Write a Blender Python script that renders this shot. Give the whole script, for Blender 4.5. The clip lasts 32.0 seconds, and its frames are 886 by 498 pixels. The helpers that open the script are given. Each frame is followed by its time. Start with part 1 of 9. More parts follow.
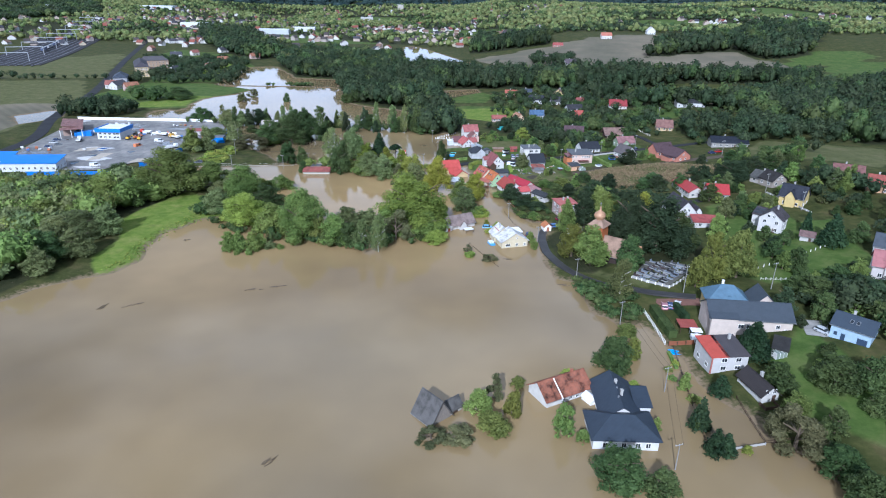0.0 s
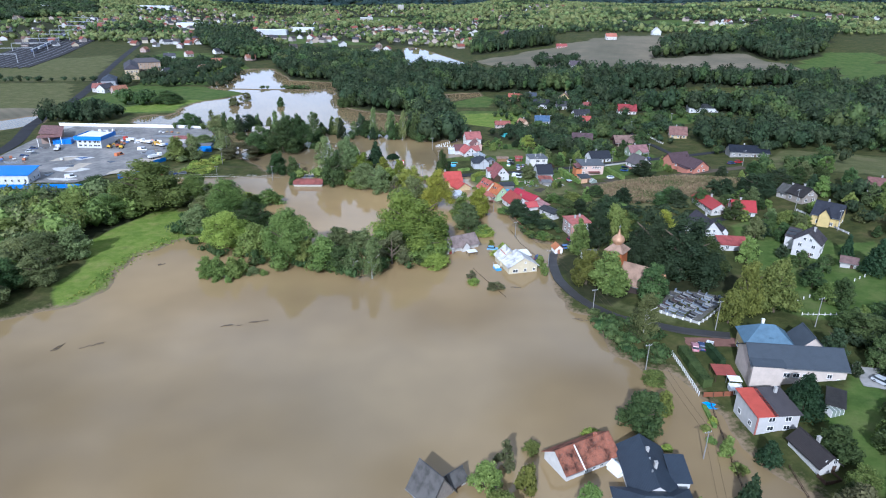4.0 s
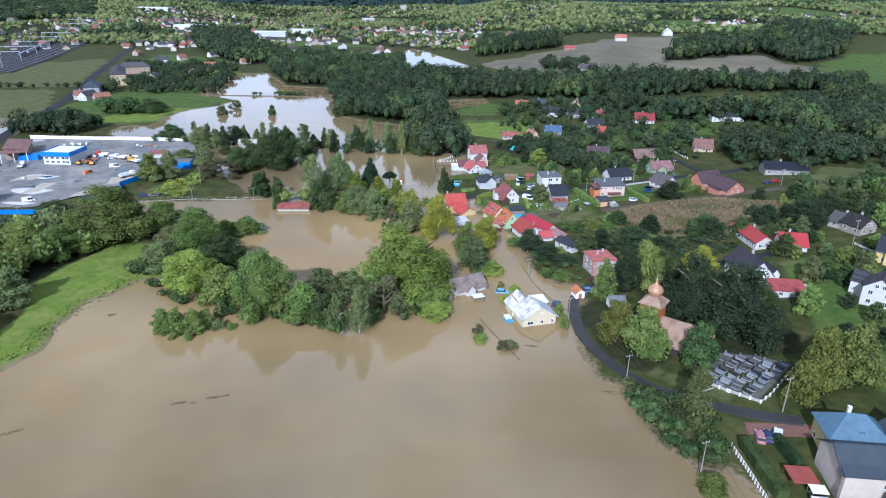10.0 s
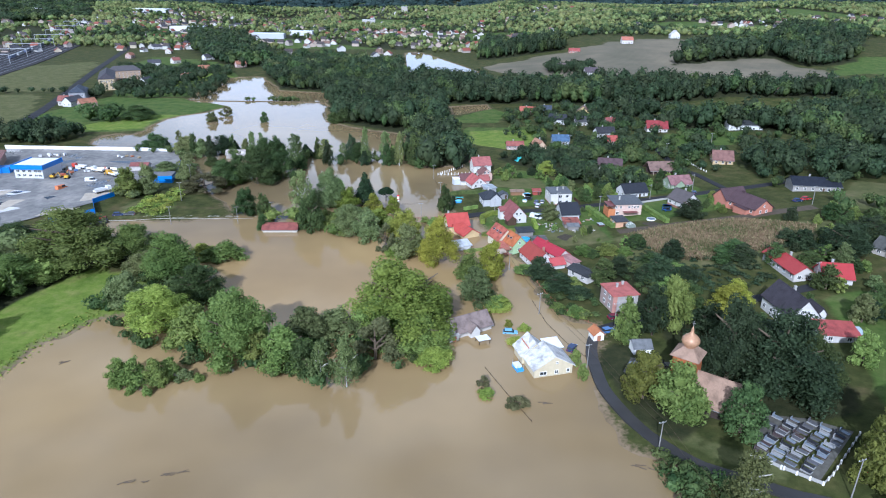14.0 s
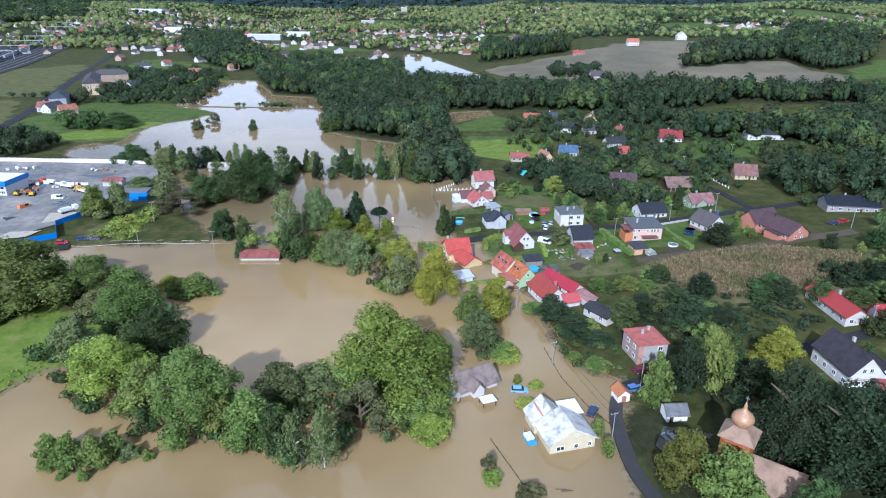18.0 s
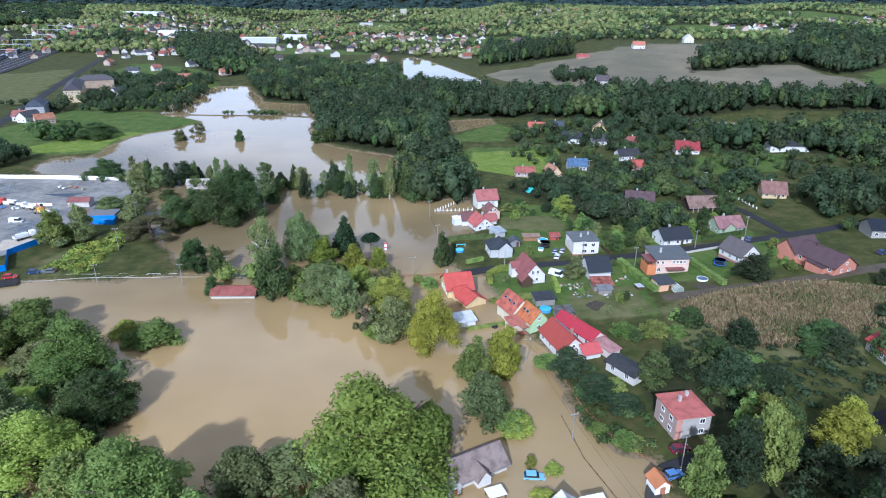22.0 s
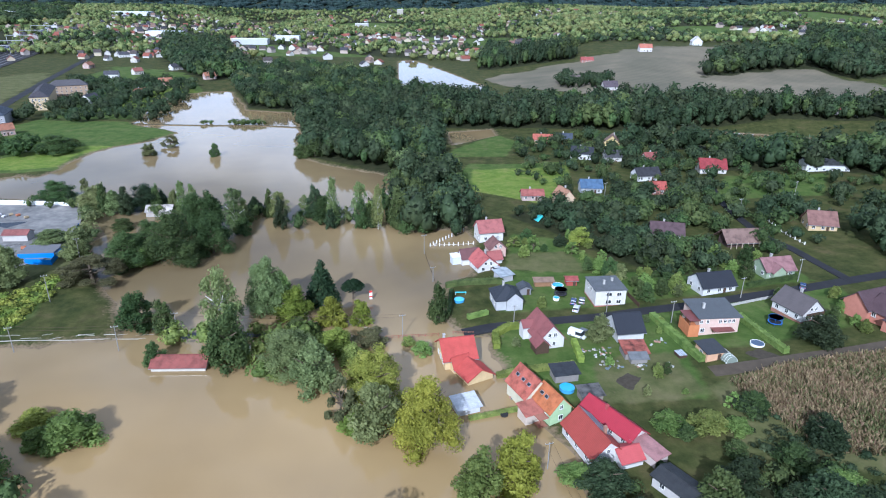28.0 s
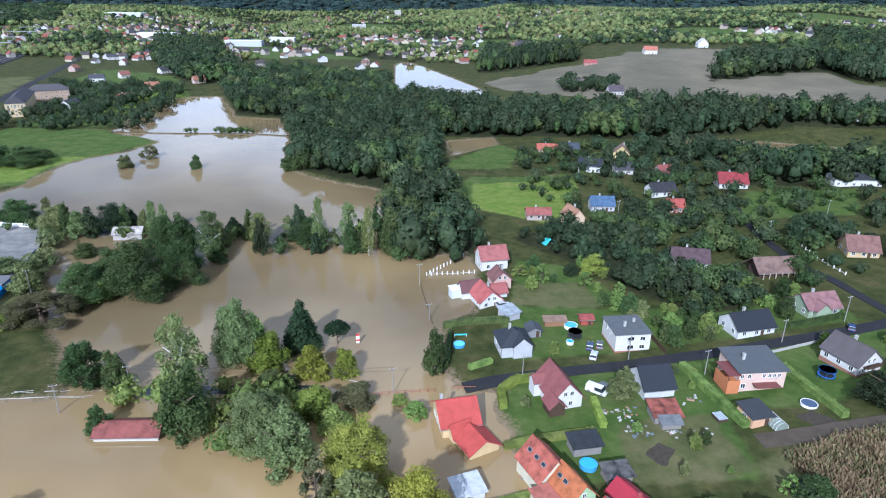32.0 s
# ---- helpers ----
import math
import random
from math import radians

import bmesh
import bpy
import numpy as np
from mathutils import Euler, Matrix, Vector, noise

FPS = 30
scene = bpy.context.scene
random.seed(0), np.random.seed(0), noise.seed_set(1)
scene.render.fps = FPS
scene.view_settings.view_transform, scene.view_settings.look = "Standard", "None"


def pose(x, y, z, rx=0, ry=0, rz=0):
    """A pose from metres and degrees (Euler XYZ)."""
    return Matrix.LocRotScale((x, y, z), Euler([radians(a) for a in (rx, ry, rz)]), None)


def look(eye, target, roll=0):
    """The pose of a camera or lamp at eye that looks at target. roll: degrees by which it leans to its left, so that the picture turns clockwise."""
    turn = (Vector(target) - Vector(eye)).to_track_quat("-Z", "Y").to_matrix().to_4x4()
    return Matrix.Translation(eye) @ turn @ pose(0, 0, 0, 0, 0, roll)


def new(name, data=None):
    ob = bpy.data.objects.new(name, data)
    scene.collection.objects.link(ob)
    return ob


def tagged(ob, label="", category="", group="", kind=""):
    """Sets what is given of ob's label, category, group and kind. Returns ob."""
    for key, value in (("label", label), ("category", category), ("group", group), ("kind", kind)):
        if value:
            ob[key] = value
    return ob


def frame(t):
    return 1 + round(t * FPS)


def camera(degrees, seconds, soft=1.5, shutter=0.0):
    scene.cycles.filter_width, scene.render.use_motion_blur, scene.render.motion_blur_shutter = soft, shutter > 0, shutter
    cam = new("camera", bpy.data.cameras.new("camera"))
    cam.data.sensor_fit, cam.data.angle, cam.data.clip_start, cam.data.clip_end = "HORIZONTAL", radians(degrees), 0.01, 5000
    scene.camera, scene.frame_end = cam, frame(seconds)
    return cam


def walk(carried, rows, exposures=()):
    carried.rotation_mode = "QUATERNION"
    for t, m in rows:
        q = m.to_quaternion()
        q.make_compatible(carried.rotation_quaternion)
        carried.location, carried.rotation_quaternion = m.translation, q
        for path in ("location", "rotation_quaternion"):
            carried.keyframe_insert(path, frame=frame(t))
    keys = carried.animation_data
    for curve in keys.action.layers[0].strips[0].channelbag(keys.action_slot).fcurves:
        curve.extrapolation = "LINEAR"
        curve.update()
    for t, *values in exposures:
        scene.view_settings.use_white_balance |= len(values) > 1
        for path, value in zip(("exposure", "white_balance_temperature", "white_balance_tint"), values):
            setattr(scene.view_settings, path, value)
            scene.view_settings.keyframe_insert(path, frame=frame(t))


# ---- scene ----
cam = camera(70.0, 32.0, 1.1)
PATH = [
    (0, (0.206, 6.484, 90.936), (0.198, 8.334, 90.176), 0.9),
    (0.5, (0.152, 9.359, 91.063), (0.142, 11.208, 90.302), 0.8),
    (1, (0.161, 12.537, 90.901), (0.152, 14.386, 90.141), 0.9),
    (1.5, (0.066, 15.69, 90.871), (0.057, 17.54, 90.111), 0.9),
    (2, (0.069, 18.74, 90.876), (0.059, 20.59, 90.115), 0.9),
    (2.5, (0.085, 21.841, 90.731), (0.075, 23.69, 89.971), 0.8),
    (3, (-0.017, 24.718, 90.633), (-0.028, 26.568, 89.873), 0.9),
    (3.5, (-0.151, 27.839, 90.483), (-0.16, 29.689, 89.723), 0.9),
    (5.5, (0.078, 40.057, 90.477), (0.064, 41.908, 89.718), 0.9),
    (6, (0.05, 43.061, 90.502), (0.036, 44.911, 89.742), 0.9),
    (6.5, (0.036, 46.063, 90.499), (0.021, 47.913, 89.739), 0.9),
    (7, (-0.026, 49.166, 90.524), (-0.042, 51.016, 89.765), 0.9),
    (7.5, (-0.01, 52.389, 90.354), (-0.027, 54.239, 89.594), 0.9),
    (8, (0.267, 55.703, 90.165), (0.248, 57.553, 89.406), 0.8),
    (8.5, (0.201, 58.791, 90.246), (0.182, 60.641, 89.486), 0.8),
    (9, (0.168, 61.786, 90.315), (0.148, 63.636, 89.556), 0.8),
    (9.5, (0.13, 64.792, 90.41), (0.11, 66.642, 89.65), 0.8),
    (10, (0.269, 68.016, 90.419), (0.247, 69.866, 89.659), 0.7),
    (10.5, (0.335, 71.132, 90.266), (0.312, 72.983, 89.507), 0.7),
    (11, (0.183, 74.177, 90.355), (0.16, 76.027, 89.596), 0.8),
    (11.5, (0.259, 77.425, 90.282), (0.235, 79.275, 89.523), 0.7),
    (12, (0.152, 80.366, 90.418), (0.128, 82.216, 89.658), 0.7),
    (12.5, (0.038, 83.478, 90.533), (0.014, 85.328, 89.774), 0.7),
    (13, (-0.034, 86.69, 90.536), (-0.059, 88.541, 89.778), 0.8),
    (13.5, (0.192, 90.318, 90.318), (0.166, 92.169, 89.561), 0.7),
    (14, (0.158, 93.726, 90.237), (0.132, 95.577, 89.48), 0.7),
    (14.5, (0.168, 97.228, 90.142), (0.143, 99.079, 89.385), 0.7),
    (16.5, (0.114, 110.999, 90.314), (0.088, 112.851, 89.558), 0.7),
    (17, (0.051, 114.482, 90.347), (0.025, 116.333, 89.591), 0.7),
    (17.5, (0.209, 118.294, 90.211), (0.182, 120.145, 89.455), 0.8),
    (18, (0.203, 121.892, 90.219), (0.176, 123.743, 89.463), 0.7),
    (18.5, (0.218, 125.461, 90.197), (0.19, 127.313, 89.442), 0.7),
    (19, (0.16, 129.153, 90.225), (0.133, 131.005, 89.47), 0.7),
    (19.5, (0.14, 132.954, 90.089), (0.113, 134.806, 89.335), 0.7),
    (20, (0.192, 136.659, 90.026), (0.164, 138.512, 89.273), 0.7),
    (20.5, (0.231, 140.257, 90.118), (0.203, 142.109, 89.365), 0.7),
    (21, (0.169, 144.064, 89.851), (0.141, 145.917, 89.099), 0.7),
    (21.5, (0.21, 147.786, 89.8), (0.182, 149.639, 89.048), 0.7),
    (22, (0.22, 151.495, 89.875), (0.192, 153.348, 89.124), 0.6),
    (22.5, (0.157, 154.985, 89.801), (0.13, 156.838, 89.05), 0.7),
    (23, (0.115, 158.622, 89.805), (0.088, 160.475, 89.054), 0.7),
    (23.5, (0.1, 162.214, 89.779), (0.074, 164.068, 89.027), 0.7),
    (24, (0.094, 165.592, 89.832), (0.068, 167.445, 89.08), 0.6),
    (24.5, (0.09, 169.093, 89.801), (0.063, 170.946, 89.049), 0.6),
    (25, (-0.11, 172.541, 89.739), (-0.135, 174.395, 88.988), 0.7),
    (25.5, (-0.111, 176.078, 89.685), (-0.134, 177.932, 88.934), 0.7),
    (27.5, (-0.316, 189.543, 89.788), (-0.337, 191.396, 89.037), 0.7),
    (28, (-0.221, 192.989, 89.734), (-0.241, 194.842, 88.983), 0.7),
    (28.5, (-0.146, 196.442, 89.702), (-0.166, 198.296, 88.951), 0.7),
    (29, (-0.247, 199.786, 89.651), (-0.266, 201.639, 88.9), 0.7),
    (29.5, (-0.269, 203.008, 89.692), (-0.288, 204.861, 88.941), 0.7),
    (30, (-0.232, 206.41, 89.661), (-0.25, 208.264, 88.91), 0.7),
    (30.5, (-0.27, 209.763, 89.672), (-0.287, 211.617, 88.921), 0.7),
    (31, (-0.244, 213.145, 89.551), (-0.261, 214.998, 88.8), 0.7),
    (31.5, (-0.367, 216.646, 89.526), (-0.382, 218.5, 88.775), 0.8),
    (32, (-0.273, 219.898, 89.477), (-0.289, 221.752, 88.728), 0.7),
]
walk(cam, [(t, look(eye, target, roll)) for t, eye, target, roll in PATH], exposures=[(0.0, 0.12, 5070, 12), (10.0, 0.16, 5070, 12), (32.0, 0.28, 5070, 12)])

# ---- light ----
SUN_DIR = Vector((-0.21, -0.83, 0.53)).normalized()
sun_data = bpy.data.lights.new("sun", "SUN")
sun_data.energy, sun_data.angle, sun_data.color = 5.0, radians(0.6), (1.0, 0.96, 0.90)
sun_ob = new("sun", sun_data)
sun_ob.matrix_world = look(SUN_DIR * 400, (0, 0, 0))

world = bpy.data.worlds.new("world")
scene.world = world
world.use_nodes = True
wn, wl = world.node_tree.nodes, world.node_tree.links
wn.clear()
w_out, w_bg, w_sky = wn.new("ShaderNodeOutputWorld"), wn.new("ShaderNodeBackground"), wn.new("ShaderNodeTexSky")
w_sky.sky_type, w_sky.sun_disc = "NISHITA", False
w_sky.sun_elevation = math.asin(SUN_DIR.z)
w_sky.sun_rotation = math.atan2(SUN_DIR.x, SUN_DIR.y)
w_tc, w_map, w_noise, w_ramp, w_mix = (wn.new("ShaderNodeTexCoord"), wn.new("ShaderNodeMapping"), wn.new("ShaderNodeTexNoise"),
                                       wn.new("ShaderNodeValToRGB"), wn.new("ShaderNodeMixRGB"))
w_map.inputs["Scale"].default_value = (1.6, 1.6, 4.0)
w_noise.inputs["Scale"].default_value, w_noise.inputs["Detail"].default_value = 1.3, 7
w_ramp.color_ramp.elements[0].position, w_ramp.color_ramp.elements[1].position = 0.44, 0.60
w_mix.inputs[2].default_value = (13.2, 13.4, 13.7, 1)
wl.new(w_tc.outputs["Generated"], w_map.inputs["Vector"])
wl.new(w_map.outputs["Vector"], w_noise.inputs["Vector"])
wl.new(w_noise.outputs["Fac"], w_ramp.inputs["Fac"])
w_sep, w_haze = wn.new("ShaderNodeSeparateXYZ"), wn.new("ShaderNodeMapRange")
wl.new(w_tc.outputs["Generated"], w_sep.inputs[0])
wl.new(w_sep.outputs["Z"], w_haze.inputs["Value"])
w_haze.inputs["From Min"].default_value, w_haze.inputs["From Max"].default_value = 0.04, 0.27
w_haze.inputs["To Min"].default_value, w_haze.inputs["To Max"].default_value = 1.0, 0.0
w_pale = wn.new("ShaderNodeMixRGB")
w_pale.inputs[2].default_value = (13.0, 14.2, 16.0, 1)
wl.new(w_ramp.outputs["Color"], w_mix.inputs[0])
wl.new(w_haze.outputs["Result"], w_pale.inputs[0])
wl.new(w_sky.outputs["Color"], w_mix.inputs[1])
wl.new(w_mix.outputs["Color"], w_pale.inputs[1])
wl.new(w_pale.outputs["Color"], w_bg.inputs["Color"])
w_bg.inputs["Strength"].default_value = 0.088
wl.new(w_bg.outputs["Background"], w_out.inputs["Surface"])

# ---- materials ----
MATS = {}


def node_mat(name):
    m = bpy.data.materials.new(name)
    m.use_nodes = True
    nt = m.node_tree
    return m, nt, nt.nodes["Principled BSDF"]


def noise_node(nt, scale, detail=4, coord="Object", rough=0.55):
    tc, n = nt.nodes.new("ShaderNodeTexCoord"), nt.nodes.new("ShaderNodeTexNoise")
    n.inputs["Scale"].default_value, n.inputs["Detail"].default_value, n.inputs["Roughness"].default_value = scale, detail, rough
    nt.links.new(tc.outputs[coord], n.inputs["Vector"])
    return n.outputs["Fac"]


def ramp(nt, fac, *stops):
    r = nt.nodes.new("ShaderNodeValToRGB")
    e = r.color_ramp.elements
    while len(e) < len(stops):
        e.new(0.5)
    for el, (p, c) in zip(e, stops):
        el.position, el.color = p, (*c, 1) if len(c) == 3 else c
    nt.links.new(fac, r.inputs["Fac"])
    return r.outputs["Color"]


def mixc(nt, fac, a, b, mode="MIX"):
    n = nt.nodes.new("ShaderNodeMixRGB")
    n.blend_type = mode
    for k, v in enumerate((fac, a, b)):
        if isinstance(v, bpy.types.NodeSocket):
            nt.links.new(v, n.inputs[k])
        else:
            n.inputs[k].default_value = v if k == 0 else (*v, 1)
    return n.outputs["Color"]


def math_node(nt, op, a, b=0.0):
    n = nt.nodes.new("ShaderNodeMath")
    n.operation = op
    for k, v in enumerate((a, b)):
        if isinstance(v, bpy.types.NodeSocket):
            nt.links.new(v, n.inputs[k])
        else:
            n.inputs[k].default_value = v
    return n.outputs[0]


def bump(nt, bsdf, height, strength=0.3, distance=0.05):
    b = nt.nodes.new("ShaderNodeBump")
    b.inputs["Strength"].default_value, b.inputs["Distance"].default_value = strength, distance
    nt.links.new(height, b.inputs["Height"])
    nt.links.new(b.outputs["Normal"], bsdf.inputs["Normal"])


def mul(c, k):
    return tuple(min(1.0, v * k) for v in c)


def plain(name, color, rough=0.7, metal=0.0, scale=1.2, vary=0.16, grain=14.0, depth=0.02):
    """Paint, plaster, stone, wood: a base colour with stains and grain at two scales."""
    key = (name, color)
    if key in MATS:
        return MATS[key]
    m, nt, b = node_mat(name)
    big = ramp(nt, noise_node(nt, scale, 5), (0.3, mul(color, 1 - vary)), (0.7, mul(color, 1 + vary * 0.6)))
    col = mixc(nt, 0.35, big, ramp(nt, noise_node(nt, grain, 3), (0.25, mul(color, 0.78)), (0.75, mul(color, 1.15))))
    nt.links.new(col, b.inputs["Base Color"])
    b.inputs["Roughness"].default_value, b.inputs["Metallic"].default_value = rough, metal
    if rough > 0.65:
        b.inputs["Specular IOR Level"].default_value = 0.18
    bump(nt, b, noise_node(nt, grain, 3), 0.3, depth)
    MATS[key] = m
    return m


def roofing(name, color, kind="tile", old=0.2):
    """Roof covering in local x (along the eave) and y: tile courses or standing seams, with weathering."""
    color = mul(color, 0.52 if max(color) - min(color) < 0.07 and max(color) < 0.35 else 0.82)
    key = (name, color, kind)
    if key in MATS:
        return MATS[key]
    m, nt, b = node_mat(name)
    tc = nt.nodes.new("ShaderNodeTexCoord")
    wav = []
    for axis, size in (("X", 2.6 if kind == "tile" else 1.25), ("Y", 2.2 if kind == "tile" else 0.0), ("Z", 2.2 if kind == "tile" else 0.0)):
        if size == 0.0:
            continue
        w = nt.nodes.new("ShaderNodeTexWave")
        w.bands_direction, w.wave_profile = axis, "SAW" if kind == "tile" and axis != "X" else "SIN"
        w.inputs["Scale"].default_value = size
        nt.links.new(tc.outputs["Object"], w.inputs["Vector"])
        wav.append(w.outputs["Fac"])
    h = wav[0]
    for k in wav[1:]:
        h = math_node(nt, "ADD", h, k)
    oi = nt.nodes.new("ShaderNodeObjectInfo")
    big = ramp(nt, noise_node(nt, 0.55, 6), (0.32, mul(color, 1 - old * 1.6)), (0.52, color), (0.75, mul(color, 1 + old * 0.7)))
    dirt = mixc(nt, math_node(nt, "MULTIPLY", ramp(nt, noise_node(nt, 2.4, 6), (0.5, (0, 0, 0)), (0.75, (1, 1, 1))), old), big, (0.10, 0.09, 0.075))
    seam = mixc(nt, 0.22, dirt, ramp(nt, h, (0.0, (0.25, 0.25, 0.25)), (0.4 if kind == "tile" else 0.12, (1, 1, 1))), "MULTIPLY")
    nt.links.new(seam, b.inputs["Base Color"])
    b.inputs["Roughness"].default_value = 0.68 if kind == "tile" else 0.55
    b.inputs["Specular IOR Level"].default_value = 0.18 if kind == "tile" else 0.28
    bump(nt, b, h, 0.5, 0.04)
    MATS[key] = m
    return m


def leaf_mat(name, dark, mid, light):
    m, nt, b = node_mat(name)
    geo, oi = nt.nodes.new("ShaderNodeNewGeometry"), nt.nodes.new("ShaderNodeObjectInfo")
    at = nt.nodes.new("ShaderNodeAttribute")
    at.attribute_name = "tint"
    isl = ramp(nt, geo.outputs["Random Per Island"], (0.0, dark), (0.5, mid), (1.0, light))
    who = math_node(nt, "FRACT", math_node(nt, "ADD", oi.outputs["Random"], at.outputs["Fac"]))
    hue = nt.nodes.new("ShaderNodeHueSaturation")
    nt.links.new(math_node(nt, "ADD", math_node(nt, "MULTIPLY", who, 0.05), 0.46), hue.inputs["Hue"])
    nt.links.new(math_node(nt, "ADD", math_node(nt, "MULTIPLY", math_node(nt, "FRACT", math_node(nt, "MULTIPLY", who, 7.3)), 0.55), 0.72), hue.inputs["Value"])
    hue.inputs["Saturation"].default_value = 0.95
    col = mixc(nt, 0.5, isl, ramp(nt, noise_node(nt, 0.5, 3, "Object"), (0.35, dark), (0.65, light)))
    nt.links.new(col, hue.inputs["Color"])
    nt.links.new(hue.outputs["Color"], b.inputs["Base Color"])
    b.inputs["Roughness"].default_value = 0.55
    b.inputs["Specular IOR Level"].default_value = 0.12
    tr, mx, out = nt.nodes.new("ShaderNodeBsdfTranslucent"), nt.nodes.new("ShaderNodeMixShader"), nt.nodes["Material Output"]
    nt.links.new(hue.outputs["Color"], tr.inputs["Color"])
    mx.inputs[0].default_value = 0.42
    nt.links.new(b.outputs["BSDF"], mx.inputs[1])
    nt.links.new(tr.outputs["BSDF"], mx.inputs[2])
    nt.links.new(mx.outputs["Shader"], out.inputs["Surface"])
    return m


LEAF = {
    "g": leaf_mat("leaf_green", (0.075, 0.13, 0.028), (0.17, 0.255, 0.058), (0.29, 0.39, 0.095)),
    "d": leaf_mat("leaf_dark_green", (0.03, 0.06, 0.02), (0.07, 0.118, 0.037), (0.128, 0.19, 0.058)),
    "y": leaf_mat("leaf_yellow_green", (0.11, 0.17, 0.026), (0.235, 0.325, 0.05), (0.37, 0.45, 0.078)),
    "Y": leaf_mat("leaf_autumn", (0.11, 0.145, 0.016), (0.225, 0.285, 0.03), (0.345, 0.4, 0.05)),
    "w": leaf_mat("leaf_grey_green", (0.075, 0.106, 0.037), (0.155, 0.2, 0.072), (0.255, 0.315, 0.12)),
    "s": leaf_mat("birch_leaf", (0.07, 0.105, 0.035), (0.15, 0.2, 0.066), (0.255, 0.32, 0.11)),
    "c": leaf_mat("needles", (0.014, 0.034, 0.016), (0.03, 0.064, 0.027), (0.056, 0.1, 0.04)),
    "b": leaf_mat("leaf_brownish", (0.075, 0.088, 0.038), (0.15, 0.166, 0.07), (0.24, 0.255, 0.11)),
    "o": leaf_mat("leaf_olive", (0.062, 0.088, 0.018), (0.125, 0.165, 0.032), (0.21, 0.255, 0.05)),
    # paler leaves: sun on the distant woods put into their colour
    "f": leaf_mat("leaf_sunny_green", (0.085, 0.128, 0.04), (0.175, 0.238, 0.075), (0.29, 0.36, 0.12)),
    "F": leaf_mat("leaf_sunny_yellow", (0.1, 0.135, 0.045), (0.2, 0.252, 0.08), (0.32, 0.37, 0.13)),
}
# darker leaf colour standing in for cloud shade on woods and village trees
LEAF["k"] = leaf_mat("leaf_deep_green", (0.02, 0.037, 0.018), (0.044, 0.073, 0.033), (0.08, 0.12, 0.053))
LEAF["p"], LEAF["a"] = LEAF["c"], LEAF["g"]
BARK = plain("bark", (0.11, 0.085, 0.06), 0.9, scale=3)
BARK_PALE = plain("birch_bark", (0.5, 0.48, 0.43), 0.8, scale=2, vary=0.4)
GLASS, gnt, gb = node_mat("window_glass")
gb.inputs["Base Color"].default_value, gb.inputs["Roughness"].default_value = (0.03, 0.035, 0.04, 1), 0.06
WHITE = plain("white_paint", (0.78, 0.77, 0.74), 0.5)
DARKWOOD = plain("dark_wood", (0.07, 0.045, 0.03), 0.75, scale=3, vary=0.3)
CONCRETE = plain("concrete", (0.36, 0.35, 0.33), 0.85, scale=0.6, vary=0.25)
ASPHALT = plain("asphalt", (0.027, 0.027, 0.03), 0.8, scale=0.25, vary=0.3, grain=6)
METAL = plain("galvanised_steel", (0.42, 0.43, 0.44), 0.4, 0.7)

# flood water: turbid brown with a calm mirror skin
WATER, nt, b = node_mat("flood_water")
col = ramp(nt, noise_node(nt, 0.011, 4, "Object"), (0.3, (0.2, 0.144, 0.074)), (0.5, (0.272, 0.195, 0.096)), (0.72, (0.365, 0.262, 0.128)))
# base colour dimmed for cloud shade, brightened for sun, by this attribute
sunlit_at = nt.nodes.new("ShaderNodeAttribute")
sunlit_at.attribute_name = "silt"
nt.links.new(mixc(nt, sunlit_at.outputs["Fac"], mixc(nt, 1.0, col, (0.665, 0.7, 0.76), "MULTIPLY"), mixc(nt, 1.0, col, (1.3, 1.24, 1.14), "MULTIPLY")), b.inputs["Base Color"])
b.inputs["Roughness"].default_value, b.inputs["IOR"].default_value = 0.04, 1.4
rip = math_node(nt, "ADD", noise_node(nt, 0.55, 4, "Object"), math_node(nt, "MULTIPLY", noise_node(nt, 0.07, 3, "Object"), 2.0))
bump(nt, b, rip, 0.025, 0.10)

# ground: grass, mown meadow, ploughed field, dry stubble, by the zone of the plan
GROUND, nt, b = node_mat("ground")
zone = nt.nodes.new("ShaderNodeAttribute")
zone.attribute_name = "zone"
sep = nt.nodes.new("ShaderNodeSeparateColor")
nt.links.new(zone.outputs["Color"], sep.inputs["Color"])
fine, mid_n, large = noise_node(nt, 0.9, 6, "Object"), noise_node(nt, 0.12, 5, "Object"), noise_node(nt, 0.018, 4, "Object")
tuft = noise_node(nt, 0.32, 7, "Object", 0.7)
grass = mixc(nt, 0.5, ramp(nt, mid_n, (0.3, (0.0209, 0.0293, 0.00924)), (0.46, (0.0436, 0.0522, 0.0151)), (0.58, (0.074, 0.0717, 0.0252)), (0.72, (0.119, 0.088, 0.0454))),
             ramp(nt, tuft, (0.32, (0.0171, 0.0244, 0.00756)), (0.5, (0.0475, 0.0554, 0.016)), (0.68, (0.0949, 0.088, 0.0302))))
mown = mixc(nt, 0.5, ramp(nt, mid_n, (0.3, (0.03343, 0.0638, 0.0132)), (0.48, (0.06686, 0.1033, 0.022)), (0.6, (0.09912, 0.1177, 0.0352)), (0.72, (0.1378, 0.1287, 0.0616))), ramp(nt, tuft, (0.3, (0.03007, 0.05632, 0.0114)), (0.5, (0.06686, 0.1052, 0.0238)), (0.7, (0.1126, 0.1386, 0.0422))))
wave = nt.nodes.new("ShaderNodeTexWave")
tco = nt.nodes.new("ShaderNodeTexCoord")
nt.links.new(tco.outputs["Object"], wave.inputs["Vector"])
wave.inputs["Scale"].default_value, wave.inputs["Distortion"].default_value = 0.06, 1.0
wave.bands_direction = "DIAGONAL"
